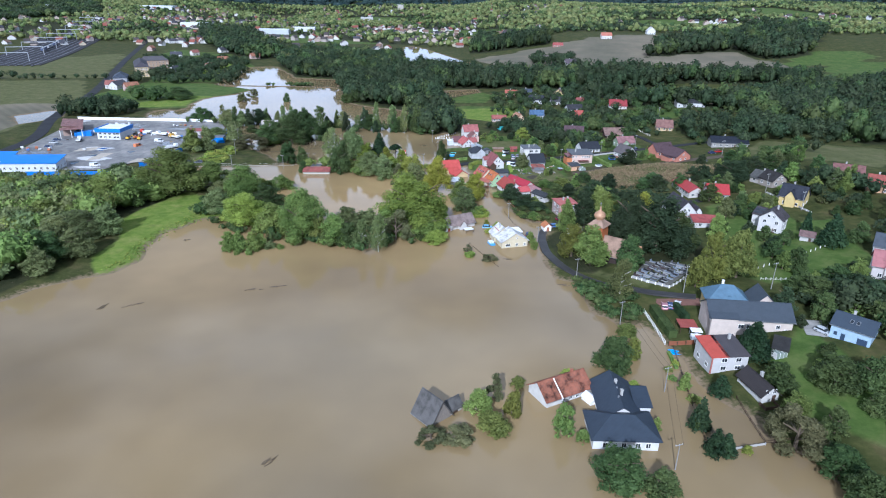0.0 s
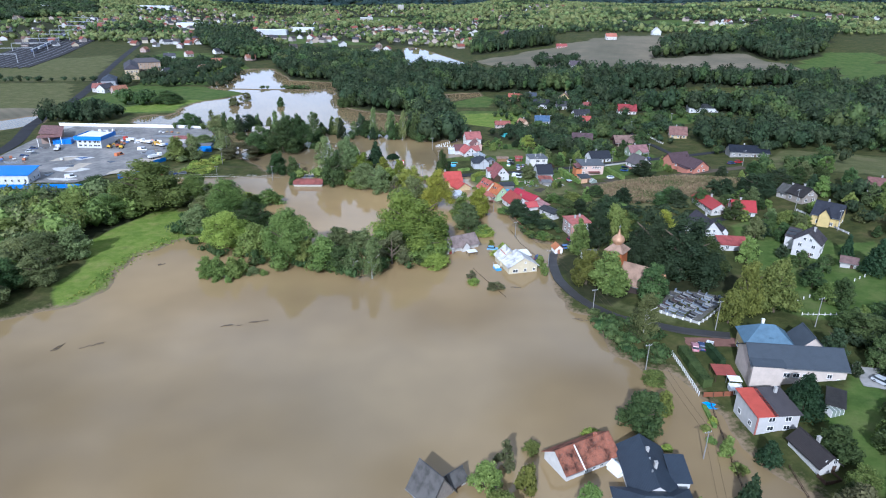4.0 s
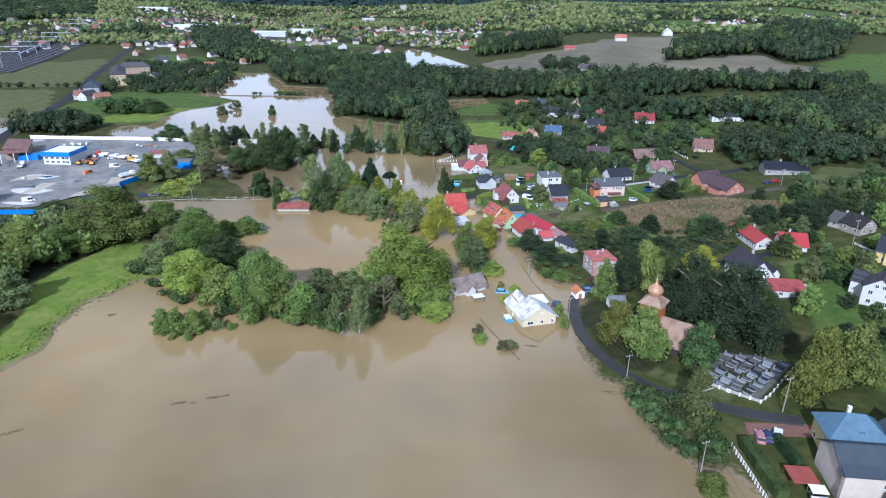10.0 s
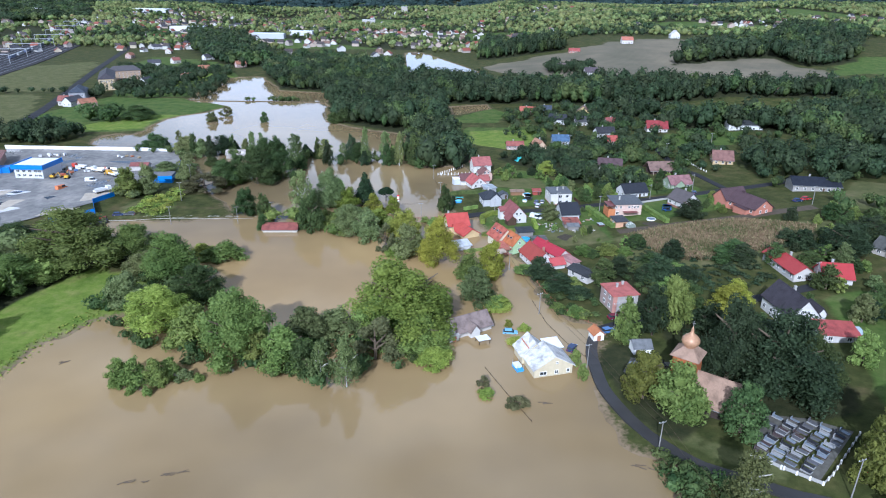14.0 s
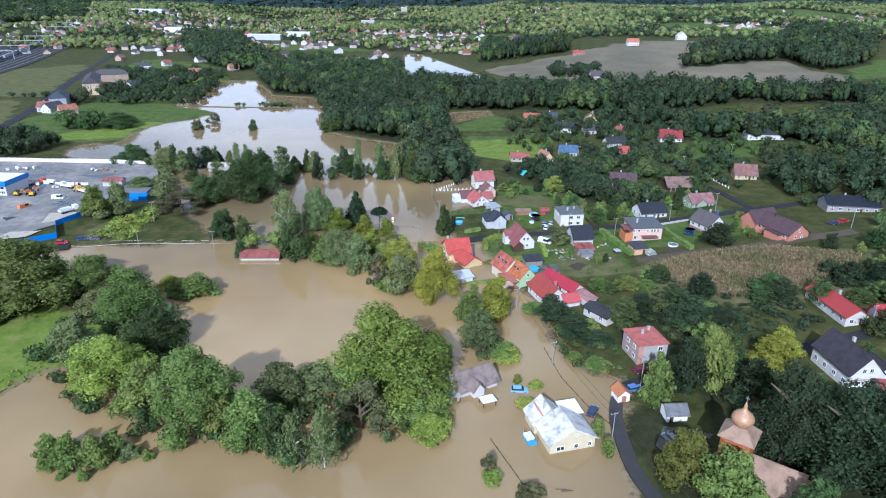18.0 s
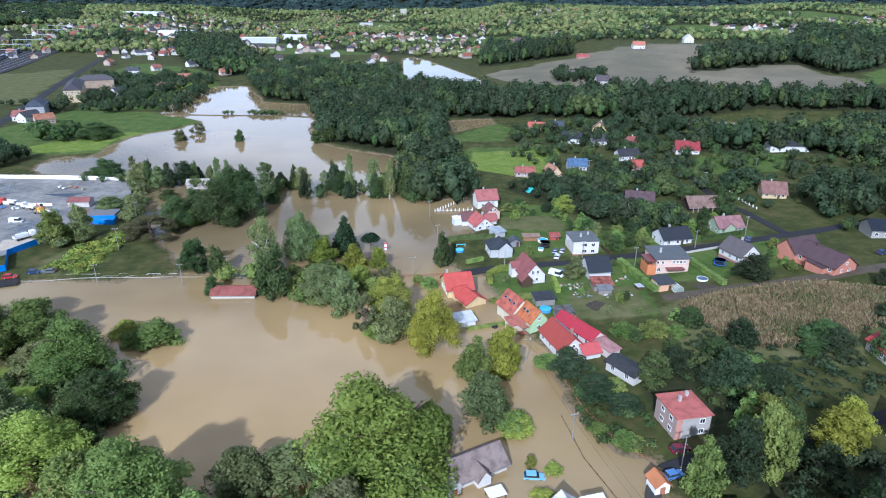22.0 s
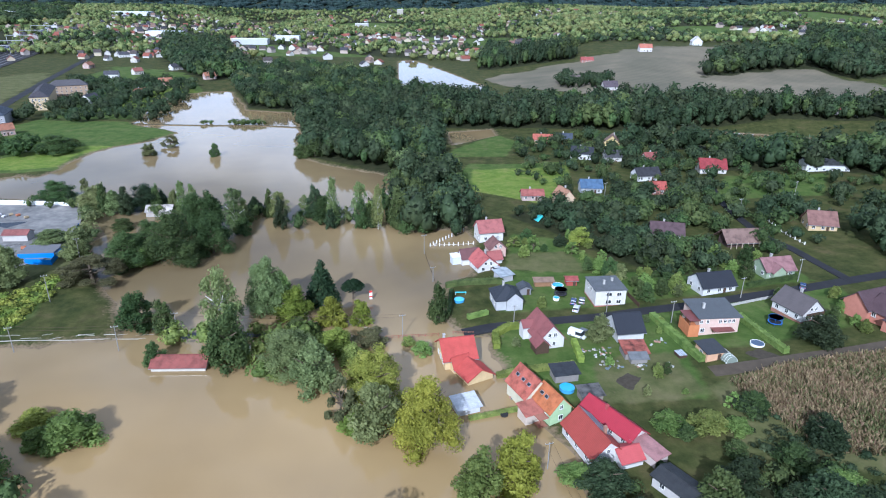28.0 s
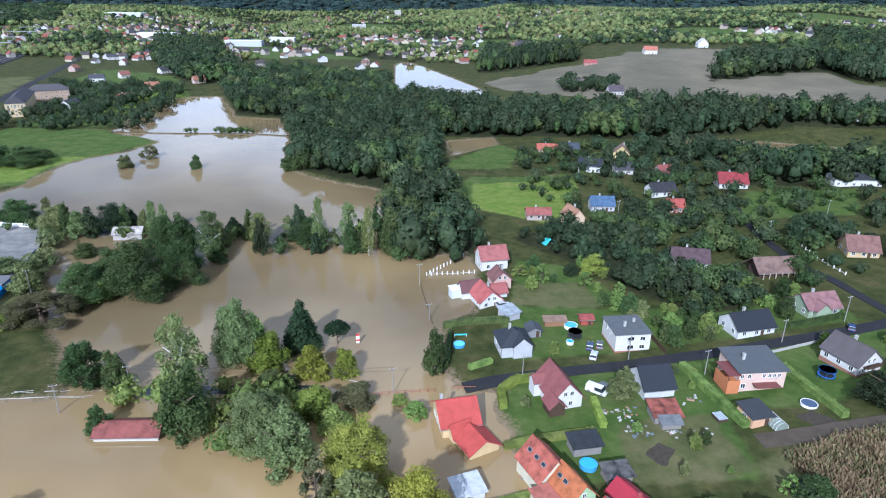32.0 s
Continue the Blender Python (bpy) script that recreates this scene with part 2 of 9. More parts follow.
soil = mixc(nt, 0.25, ramp(nt, large, (0.3, (0.105, 0.1, 0.068)), (0.5, (0.15, 0.132, 0.092)), (0.7, (0.215, 0.182, 0.125))), ramp(nt, wave.outputs["Fac"], (0.2, (0.10, 0.09, 0.065)), (0.8, (0.17, 0.15, 0.11))))
dry = mixc(nt, 0.5, ramp(nt, mid_n, (0.3, (0.06, 0.075, 0.024)), (0.5, (0.1, 0.108, 0.038)), (0.7, (0.165, 0.142, 0.074))), ramp(nt, tuft, (0.3, (0.045, 0.055, 0.018)), (0.7, (0.135, 0.126, 0.056))))
jit = math_node(nt, "MULTIPLY", math_node(nt, "SUBTRACT", mid_n, 0.5), 0.7)


def zmask(ch):
    return ramp(nt, math_node(nt, "ADD", sep.outputs[ch], jit), (0.4, (0, 0, 0)), (0.6, (1, 1, 1)))


col = mixc(nt, zmask("Green"), grass, mown)
col = mixc(nt, zmask("Blue"), col, dry)
# bright lawn green; on the west bank it also holds the sunlight
lush_sunlit_at = nt.nodes.new("ShaderNodeAttribute")
lush_sunlit_at.attribute_name = "lush"
lush_sunlit_col = mixc(nt, 0.55, ramp(nt, mid_n, (0.3, (0.07, 0.125, 0.018)), (0.52, (0.14, 0.195, 0.03)), (0.66, (0.2, 0.205, 0.06)), (0.74, (0.24, 0.19, 0.11))), ramp(nt, tuft, (0.32, (0.06, 0.1, 0.016)), (0.5, (0.135, 0.185, 0.032)), (0.68, (0.22, 0.225, 0.075))))
col = mixc(nt, ramp(nt, math_node(nt, "ADD", lush_sunlit_at.outputs["Fac"], jit), (0.4, (0, 0, 0)), (0.6, (1, 1, 1))), col, lush_sunlit_col)
col = mixc(nt, zmask("Red"), col, soil)
# under trees: dark leaf litter, with their shade put into the colour too
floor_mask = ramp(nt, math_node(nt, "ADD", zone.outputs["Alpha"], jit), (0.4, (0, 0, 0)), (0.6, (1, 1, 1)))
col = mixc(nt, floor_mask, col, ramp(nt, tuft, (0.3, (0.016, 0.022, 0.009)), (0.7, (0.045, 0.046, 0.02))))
tgeo, tsep = nt.nodes.new("ShaderNodeNewGeometry"), nt.nodes.new("ShaderNodeSeparateXYZ")
nt.links.new(tgeo.outputs["Position"], tsep.inputs[0])
silt = ramp(nt, math_node(nt, "ADD", tsep.outputs["Z"], math_node(nt, "MULTIPLY", math_node(nt, "SUBTRACT", fine, 0.5), 1.3)), (0.05, (1, 1, 1)), (0.5, (0, 0, 0)))
col = mixc(nt, silt, col, ramp(nt, mid_n, (0.3, (0.15, 0.11, 0.066)), (0.7, (0.24, 0.18, 0.115))))
nt.links.new(col, b.inputs["Base Color"])
b.inputs["Roughness"].default_value, b.inputs["Specular IOR Level"].default_value = 0.95, 0.1
bump(nt, b, fine, 0.6, 0.25)

# ---- plan ----
LAKE_WEST = [(-74, 263), (-94, 297), (-122, 312), (-150, 313), (-170, 302), (-202, 299), (-202, 305), (-178, 306), (-160, 322), (-146, 334), (-126, 339), (-102, 342), (-92, 345), (-111, 374),
             (-133, 401), (-138, 423), (-157, 453), (-188, 465), (-216, 466), (-231, 488), (-223, 505), (-211, 503), (-207, 516), (-211, 544), (-205, 568), (-195, 584), (-182, 614)]
LAKE_NORTH = [(-195, 623), (-215, 633), (-226, 645), (-251, 732), (-260, 761), (-241, 789), (-213, 806), (-191, 761), (-169, 707), (-143, 697), (-112, 692), (-115, 676), (-107, 626), (-93, 590), (-94, 558),
              (-73, 540), (-59, 529), (-40, 520), (-30, 510), (-24, 465), (-21, 431),
              (5, 437), (9.5, 424), (8, 404), (7, 390), (-1.5, 383), (-2, 362), (1, 351), (12, 349), (12, 338), (14, 327), (20, 315), (27, 299), (27, 278), (35, 260)]
LAKE_EAST = [(42, 257), (41, 249), (37, 241), (35, 232), (36, 222), (38, 205), (46, 198), (44, 190), (45, 179), (53, 169), (58, 172), (62, 160), (65, 150),
             (66, 135), (72, 131), (72, 117), (80, 115), (82, 96), (150, -150), (150, -430), (-420, -430), (-300, -60), (-190, 70), (-128, 135), (-137, 175)]
LAKE_BANK = [(-128, 190), (-116, 198), (-110, 211), (-111, 226), (-108, 242), (-103, 254), (-96, 255), (-88, 255)]
LAKE = LAKE_WEST + LAKE_NORTH + LAKE_EAST + LAKE_BANK
PONDS = [[(-77, 1128), (-44, 1095), (35, 860), (33, 817), (-40, 802), (-58, 896)], [(150, 636), (190, 645), (259, 622), (231, 574), (180, 582), (157, 616)],
         [(-2, 628), (28, 641), (30, 621), (1, 590)], [(-651, 2252), (-531, 2286), (-436, 1911), (-509, 1891)],
         [(-296, 440), (-283, 470), (-300, 500), (-318, 470)]]
FIELDS = [[(-290, 392), (-304, 520), (-345, 520), (-430, 430), (-380, 385)], [(31, 924), (53, 856), (86, 821), (162, 747), (251, 738), (352, 740), (415, 800), (401, 835), (384, 906), (256, 864), (297, 959), (407, 1057), (309, 1065), (154, 979), (109, 961)],
                   [(650, 930), (900, 1000), (1000, 1250), (800, 1250)]]
MEADOWS = [[(1, 509), (21, 484), (55, 510), (64, 544), (10, 540)], [(119, 466), (167, 467), (187, 501), (137, 503)],
           [(-320, 500), (-225, 508), (-208, 514), (-213, 544), (-197, 584), (-181, 616), (-226, 646), (-300, 648)], [(100, 195), (135, 160), (150, 240), (118, 236)],
           [(96, 196), (104, 188), (118, 200), (134, 214), (138, 256), (122, 268), (110, 262), (104, 232), (98, 216)], [(84, 150), (84, 126), (100, 112), (104, 146), (100, 168), (96, 158)], [(-2, 556), (32, 558), (42, 599), (30, 621), (1, 575)], [(12, 346), (14, 326), (24, 316), (40, 322), (62, 318), (66, 362), (14, 353)], [(64, 340), (90, 342), (122, 352), (122, 376), (66, 363)], [(14, 362), (118, 380), (112, 398), (60, 392), (18, 394)], [(20, 396), (56, 394), (44, 424), (24, 430)],
           [(400, 690), (520, 700), (650, 860), (470, 840)], [(-116, 197), (-106, 212), (-108, 226), (-104, 243), (-99, 256), (-112, 282), (-121, 292), (-132, 266), (-134, 252), (-124, 230), (-126, 212)],
           [(-300, 650), (-200, 660), (-235, 800), (-300, 930), (-420, 1010), (-400, 900), (-330, 780)], [(393, 790), (467, 892), (540, 930), (600, 900), (459, 820)], [(-6, 1316), (59, 1419), (156, 1336), (217, 1546), (125, 1719), (52, 1532)], [(-130, 345), (-122, 342), (-122, 356), (-130, 384), (-135, 370)]]
# west bank with sunlight in its grass colour, then bright green lawns
LUSH_SUNLIT = [[(-116, 197), (-106, 212), (-108, 226), (-104, 243), (-99, 256), (-112, 282), (-121, 292), (-132, 266), (-134, 252), (-124, 230), (-126, 212)], [(-114, 284), (-104, 262), (-96, 257), (-90, 262), (-104, 292)], [(10, 490), (40, 470), (54, 474), (65, 536), (12, 528)], [(-262, 512), (-228, 512), (-212, 520), (-216, 546), (-206, 572), (-240, 566)], [(-262, 690), (-215, 700), (-240, 800), (-290, 850), (-300, 780)]]
DRY = [[(-451, 656), (-359, 676), (-449, 932), (-580, 775)], [(-286, 380), (-300, 533), (-367, 658), (-480, 640), (-420, 380)], [(42, 236), (43, 212), (54, 200), (66, 191), (68, 196), (58, 203), (48, 214), (46, 236)], [(-140, 340), (-131, 342), (-136, 367), (-145, 362)], [(-262, 446), (-160, 446), (-160, 454), (-262, 455)], [(36, 318), (62, 320), (60, 340), (38, 338)], [(20, 395), (48, 392), (44, 412), (22, 410)], [(157, 347), (209, 302), (247, 359), (190, 385)], [(62, 322), (76, 296), (145, 292), (150, 325), (110, 334), (84, 332)],
       [(-166, 400), (-140, 380), (-128, 400), (-140, 440)], [(60, 300), (100, 285), (120, 310), (66, 325)]]

WOOD_CENTRE = [(-95, 561), (-72, 545), (-30, 514), (-22, 429), (1, 426), (14, 440), (0, 509), (-4, 560), (-6, 645), (-3, 660), (36, 690), (-9, 780), (-46, 756), (-64, 896),
               (-184, 983), (-227, 926), (-212, 818), (-189, 770), (-167, 712), (-110, 697), (-108, 640), (-92, 594)]
WOOD_BELT = [(-3, 640), (60, 642), (109, 622), (178, 650), (244, 667), (310, 650), (360, 640), (385, 690), (300, 692), (236, 702), (167, 714), (95, 712), (28, 738), (-40, 790), (-46, 756)]
WOOD_EAST = [(132, 515), (230, 540), (412, 640), (420, 500), (300, 380), (247, 375), (241, 410), (205, 500)]
WOOD_EAST_LOW = [(150, 520), (160, 545), (110, 575), (112, 600), (180, 580), (240, 570), (280, 610), (400, 640), (300, 540), (200, 500)]
WOOD_FIELD = [(249, 850), (390, 912), (404, 842), (482, 892), (665, 1190), (600, 1300), (425, 1020), (301, 955)]
WOOD_HILL = [(31, 1006), (149, 990), (161, 1062), (56, 1199)]
WOOD_WEST = [(-430, 1150), (-500, 1341), (-411, 1370), (-224, 930), (-252, 868), (-318, 950)]
WOOD_RAIL = [(-955, 1419), (-971, 1657), (-877, 1692), (-1241, 2405), (-1515, 2268)]
# wooded areas whose ground colour carries litter and tree shade
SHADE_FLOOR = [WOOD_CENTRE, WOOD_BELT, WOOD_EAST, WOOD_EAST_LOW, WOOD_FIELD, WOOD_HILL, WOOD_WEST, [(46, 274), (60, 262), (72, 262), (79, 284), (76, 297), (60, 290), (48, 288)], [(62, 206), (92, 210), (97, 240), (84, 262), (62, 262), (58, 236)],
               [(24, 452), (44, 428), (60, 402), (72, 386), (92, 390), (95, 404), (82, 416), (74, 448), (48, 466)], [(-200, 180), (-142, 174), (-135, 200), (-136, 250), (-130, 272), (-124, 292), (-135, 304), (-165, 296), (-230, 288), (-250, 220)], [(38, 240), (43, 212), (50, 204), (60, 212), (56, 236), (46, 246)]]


def ease(a, b, v):
    k = np.clip((v - a) / (b - a), 0, 1)
    return k * k * (3 - 2 * k)


def signed(poly, x, y):
    """Distance from a polygon's edge, negative inside."""
    d, inside = np.full(x.shape, 1e9), np.zeros(x.shape, bool)
    for (x0, y0), (x1, y1) in zip(poly, poly[1:] + poly[:1]):
        ex, ey = x1 - x0, y1 - y0
        k = np.clip(((x - x0) * ex + (y - y0) * ey) / (ex * ex + ey * ey), 0, 1)
        d = np.minimum(d, np.hypot(x - x0 - k * ex, y - y0 - k * ey))
        cross = (y0 > y) != (y1 > y)
        with np.errstate(divide="ignore", invalid="ignore"):
            inside ^= cross & (x < x0 + (y - y0) * ex / (ey if ey else 1e-9))
    return np.where(inside, -d, d)


def wobble(x, y, s):
    return np.sin(x / s + 1.7 * np.sin(y / s * 0.7)) * np.cos(y / s * 1.1 + 1.3 * np.sin(x / s * 0.8 + 1))


def land(x, y):
    x, y = np.asarray(x, float), np.asarray(y, float)
    z = 0.8 + np.clip((x - 45) * 0.095, 0, 14) * (1 - 0.4 * ease(300, 400, y))
    z = z + 20 * ease(750, 1080, y) * ease(0, 250, x)
    z = z + ease(1150, 2000, y) * (14 + 14 * wobble(x, y, 330.0)) + ease(300, 900, np.abs(x)) * ease(900, 1500, y) * 8
    z = z + ease(2400, 4600, y) * (75 + 28 * wobble(x, y, 520.0)) + 0.18 * wobble(x, y, 9.0)
    return z


def ground_z(x, y):
    x, y = np.asarray(x, float), np.asarray(y, float)
    sd = signed(LAKE, x, y) + 1.1 * wobble(x, y, 4.3) + 0.6 * wobble(x + 31, y, 1.9) + 2.2 * wobble(x, y + 50, 11.0) * ease(60, 100, -x)
    for p in PONDS:
        sd = np.minimum(sd, signed(p, x, y))
    return np.where(sd > 0, np.minimum(land(x, y), 0.04 + 0.16 * sd), np.maximum(-1.6, 0.16 * sd)), sd


def gz(x, y):
    return float(ground_z(np.array([x]), np.array([y]))[0][0])


def spread(fine0, fine1, step, lo, hi, grow=1.13):
    mid = list(np.arange(fine0, fine1, step))
    a, s = [], step
    while (a[-1] if a else mid[0]) > lo:
        s = min(s * grow, 160)
        a.append((a[-1] if a else mid[0]) - s)
    c, s = [], step
    while (c[-1] if c else mid[-1]) < hi:
        s = min(s * grow, 160)
        c.append((c[-1] if c else mid[-1]) + s)
    return np.array(a[::-1] + mid + c)


def mesh_from(name, verts, faces, mat, smooth=True):
    me = bpy.data.meshes.new(name)
    me.from_pydata(verts, [], faces)
    me.materials.append(mat)
    me.shade_smooth() if smooth else me.shade_flat()
    return me


def quads_mesh(name, verts, nq, mat, tint=None, smooth=False):
    """A mesh of nq loose quads, four vertices each."""
    me = bpy.data.meshes.new(name)
    me.vertices.add(nq * 4), me.loops.add(nq * 4), me.polygons.add(nq)
    me.vertices.foreach_set("co", np.asarray(verts, np.float32).ravel())
    me.loops.foreach_set("vertex_index", np.arange(nq * 4, dtype=np.int32))
    me.polygons.foreach_set("loop_start", np.arange(0, nq * 4, 4, dtype=np.int32))
    me.update(calc_edges=True)
    me.materials.append(mat)
    if tint is not None:
        me.attributes.new("tint", "FLOAT", "POINT").data.foreach_set("value", np.asarray(tint, np.float32))
    return me


gx, gy = spread(-262, 250, 2.5, -3700, 3700), spread(60, 640, 2.5, -900, 4750, 1.07)
GX, GY = np.meshgrid(gx, gy)
GZ, SD = ground_z(GX.ravel(), GY.ravel())
nx, ny = len(gx), len(gy)
ids = np.arange(nx * ny).reshape(ny, nx)
faces = np.stack([ids[:-1, :-1], ids[:-1, 1:], ids[1:, 1:], ids[1:, :-1]], -1).reshape(-1, 4)
ground_me = mesh_from("ground", np.stack([GX.ravel(), GY.ravel(), GZ], -1).tolist(), faces.tolist(), GROUND)
zc = np.zeros((nx * ny, 4), np.float32)
for ch, polys in ((0, FIELDS), (1, MEADOWS), (2, DRY)):
    for p in polys:
        zc[:, ch] = np.maximum(zc[:, ch], np.clip(0.5 - signed(p, GX.ravel(), GY.ravel()) / 8, 0, 1))
far = GY.ravel() > 1150
patch = wobble(GX.ravel() + 90, GY.ravel(), 140.0)
zc[far, 1] = np.clip(0.5 + 2.0 * (patch[far] - 0.55), 0, 1)
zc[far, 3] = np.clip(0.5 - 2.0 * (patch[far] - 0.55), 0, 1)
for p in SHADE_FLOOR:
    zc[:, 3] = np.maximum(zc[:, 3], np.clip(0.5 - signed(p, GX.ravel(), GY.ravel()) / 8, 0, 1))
lush = np.zeros(nx * ny, np.float32)
for p in LUSH_SUNLIT:
    lush = np.maximum(lush, np.clip(0.5 - signed(p, GX.ravel(), GY.ravel()) / 8, 0, 1).astype(np.float32))
ground_me.attributes.new("lush", "FLOAT", "POINT").data.foreach_set("value", lush)
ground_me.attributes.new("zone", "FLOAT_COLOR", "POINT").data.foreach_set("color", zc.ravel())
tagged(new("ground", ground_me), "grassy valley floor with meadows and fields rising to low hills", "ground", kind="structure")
wx, wy = spread(-260, 220, 12.0, -1200, 900), spread(40, 640, 12.0, -900, 2400)
WX, WY = (q.ravel() for q in np.meshgrid(wx, wy))
wid = np.arange(len(WX)).reshape(len(wy), len(wx))
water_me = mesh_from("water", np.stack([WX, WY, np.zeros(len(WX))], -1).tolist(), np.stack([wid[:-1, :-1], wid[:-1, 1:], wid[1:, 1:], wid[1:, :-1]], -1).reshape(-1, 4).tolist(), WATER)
# sunlit pool lighter and cloud-shaded lake darker, put into the water colour
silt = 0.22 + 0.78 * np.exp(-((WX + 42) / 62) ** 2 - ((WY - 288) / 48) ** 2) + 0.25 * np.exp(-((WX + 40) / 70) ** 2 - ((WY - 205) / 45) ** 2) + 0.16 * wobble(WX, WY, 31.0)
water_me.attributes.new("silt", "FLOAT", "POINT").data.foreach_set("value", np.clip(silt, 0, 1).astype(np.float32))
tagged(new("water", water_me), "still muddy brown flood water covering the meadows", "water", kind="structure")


# ---- building helpers ----
def part(name, bm, mat, parent, label="", smooth=False):
    me = bpy.data.meshes.new(name)
    bmesh.ops.recalc_face_normals(bm, faces=bm.faces)
    bm.to_mesh(me)
    bm.free()
    me.materials.append(mat)
    if smooth:
        me.shade_smooth()
    ob = new(name, me)
    ob.parent = parent
    if label:
        ob["label"] = label
    return ob


def share(name, me, parent, m, label=""):
    ob = new(name, me)
    ob.parent = parent
    ob.matrix_local = m
    if label:
        ob["label"] = label
    return ob


def solid(bm, pts, faces):
    vs = [bm.verts.new(p) for p in pts]
    for f in faces:
        bm.faces.new([vs[k] for k in f])


def box(bm, x0, x1, y0, y1, z0, z1):
    solid(bm, [(x0, y0, z0), (x1, y0, z0), (x1, y1, z0), (x0, y1, z0), (x0, y0, z1), (x1, y0, z1), (x1, y1, z1), (x0, y1, z1)],
          [(0, 3, 2, 1), (4, 5, 6, 7), (0, 1, 5, 4), (1, 2, 6, 5), (2, 3, 7, 6), (3, 0, 4, 7)])


def boxes(*bs):
    bm = bmesh.new()
    for q in bs:
        box(bm, *q)
    return bm


def extruded(bm, outline, y0, y1, swap=False):
    """An outline in x and z drawn out along y, or with swap in y and z along x."""
    n = len(outline)
    pts = [((a, y, z) if not swap else (y, a, z)) for y in (y0, y1) for a, z in outline]
    solid(bm, pts, [tuple(range(n)), tuple(range(2 * n - 1, n - 1, -1))] + [(k, (k + 1) % n, n + (k + 1) % n, n + k) for k in range(n)])


def tube(bm, a, b, r0, r1, n=8):
    a, b = Vector(a), Vector(b)
    q = (b - a).to_track_quat("Z", "Y")
    ring = [[c + q @ Vector((r * math.cos(2 * math.pi * k / n), r * math.sin(2 * math.pi * k / n), 0)) for k in range(n)] for c, r in ((a, r0), (b, r1))]
    solid(bm, ring[0] + ring[1], [tuple(range(n))[::-1], tuple(range(n, 2 * n))] + [(k, (k + 1) % n, n + (k + 1) % n, n + k) for k in range(n)])


def plaster(c):
    return plain("plaster", mul(c, 0.72), 0.85, scale=0.7, vary=0.16, grain=9, depth=0.01)


WIN_FRAME = {}


def window_meshes(w, h, frame_mat):
    key = (w, h, frame_mat.name)
    if key not in WIN_FRAME:
        t = 0.09
        bm = boxes((-w / 2, w / 2, -0.09, 0.05, 0, t), (-w / 2, w / 2, -0.09, 0.05, h - t, h), (-w / 2, -w / 2 + t, -0.09, 0.05, t, h - t), (w / 2 - t, w / 2, -0.09, 0.05, t, h - t),
                   (-0.035, 0.035, -0.075, 0.05, t, h - t))
        sill = boxes((-w / 2 - 0.1, w / 2 + 0.1, -0.18, 0.05, -0.07, -0.004))
        pane = boxes((-w / 2 + t, w / 2 - t, -0.045, 0.04, t, h - t))
        made = []
        for nm, q, mt in (("window", bm, frame_mat), ("sill", sill, CONCRETE), ("pane", pane, GLASS)):
            me = bpy.data.meshes.new(nm)
            q.to_mesh(me), q.free()
            me.materials.append(mt)
            made.append(me)
        WIN_FRAME[key] = made
    return WIN_FRAME[key]


def window_at(house, x, y, z, turn, w=1.2, h=1.3, mat=None):
    f, s, p = window_meshes(w, h, mat or WHITE)
    ob = share("window", f, house, pose(x, y, z, 0, 0, turn))
    share("pane", p, ob, Matrix.Identity(4))
    share("sill", s, ob, Matrix.Identity(4))


def gable_roof(bm, x0, x1, y0, y1, z, rh, along, o=0.5, th=0.22):
    """Two slopes of real thickness over a rectangle, the ridge along x or y."""
    if along == "x":
        m, hw, a0, a1 = (y0 + y1) / 2, (y1 - y0) / 2, x0 - o, x1 + o
    else:
        m, hw, a0, a1 = (x0 + x1) / 2, (x1 - x0) / 2, y0 - o, y1 + o
    k = rh / hw
    e = hw + o
    extruded(bm, [(m - e, z - k * o), (m, z + rh), (m + e, z - k * o), (m + e, z - k * o + th), (m, z + rh + th), (m - e, z - k * o + th)], a0, a1, along == "x")


def hip_roof(bm, x0, x1, y0, y1, z, rh, o=0.5, th=0.18):
    x0, x1, y0, y1 = x0 - o, x1 + o, y0 - o, y1 + o
    w, d = x1 - x0, y1 - y0
    if w >= d:
        r0, r1 = (x0 + d / 2 * 0.95, (y0 + y1) / 2), (x1 - d / 2 * 0.95, (y0 + y1) / 2)
    else:
        r0, r1 = ((x0 + x1) / 2, y0 + w / 2 * 0.95), ((x0 + x1) / 2, y1 - w / 2 * 0.95)
    pts = [(x0, y0, z), (x1, y0, z), (x1, y1, z), (x0, y1, z), (x0, y0, z + th), (x1, y0, z + th), (x1, y1, z + th), (x0, y1, z + th), (*r0, z + rh + th), (*r1, z + rh + th)]
    f = [(0, 3, 2, 1), (0, 1, 5, 4), (1, 2, 6, 5), (2, 3, 7, 6), (3, 0, 4, 7)]
    f += [(4, 5, 9, 8), (5, 6, 9), (6, 7, 8, 9), (7, 4, 8)] if w >= d else [(4, 5, 8), (5, 6, 9, 8), (6, 7, 9), (7, 4, 8, 9)]
    solid(bm, pts, f)


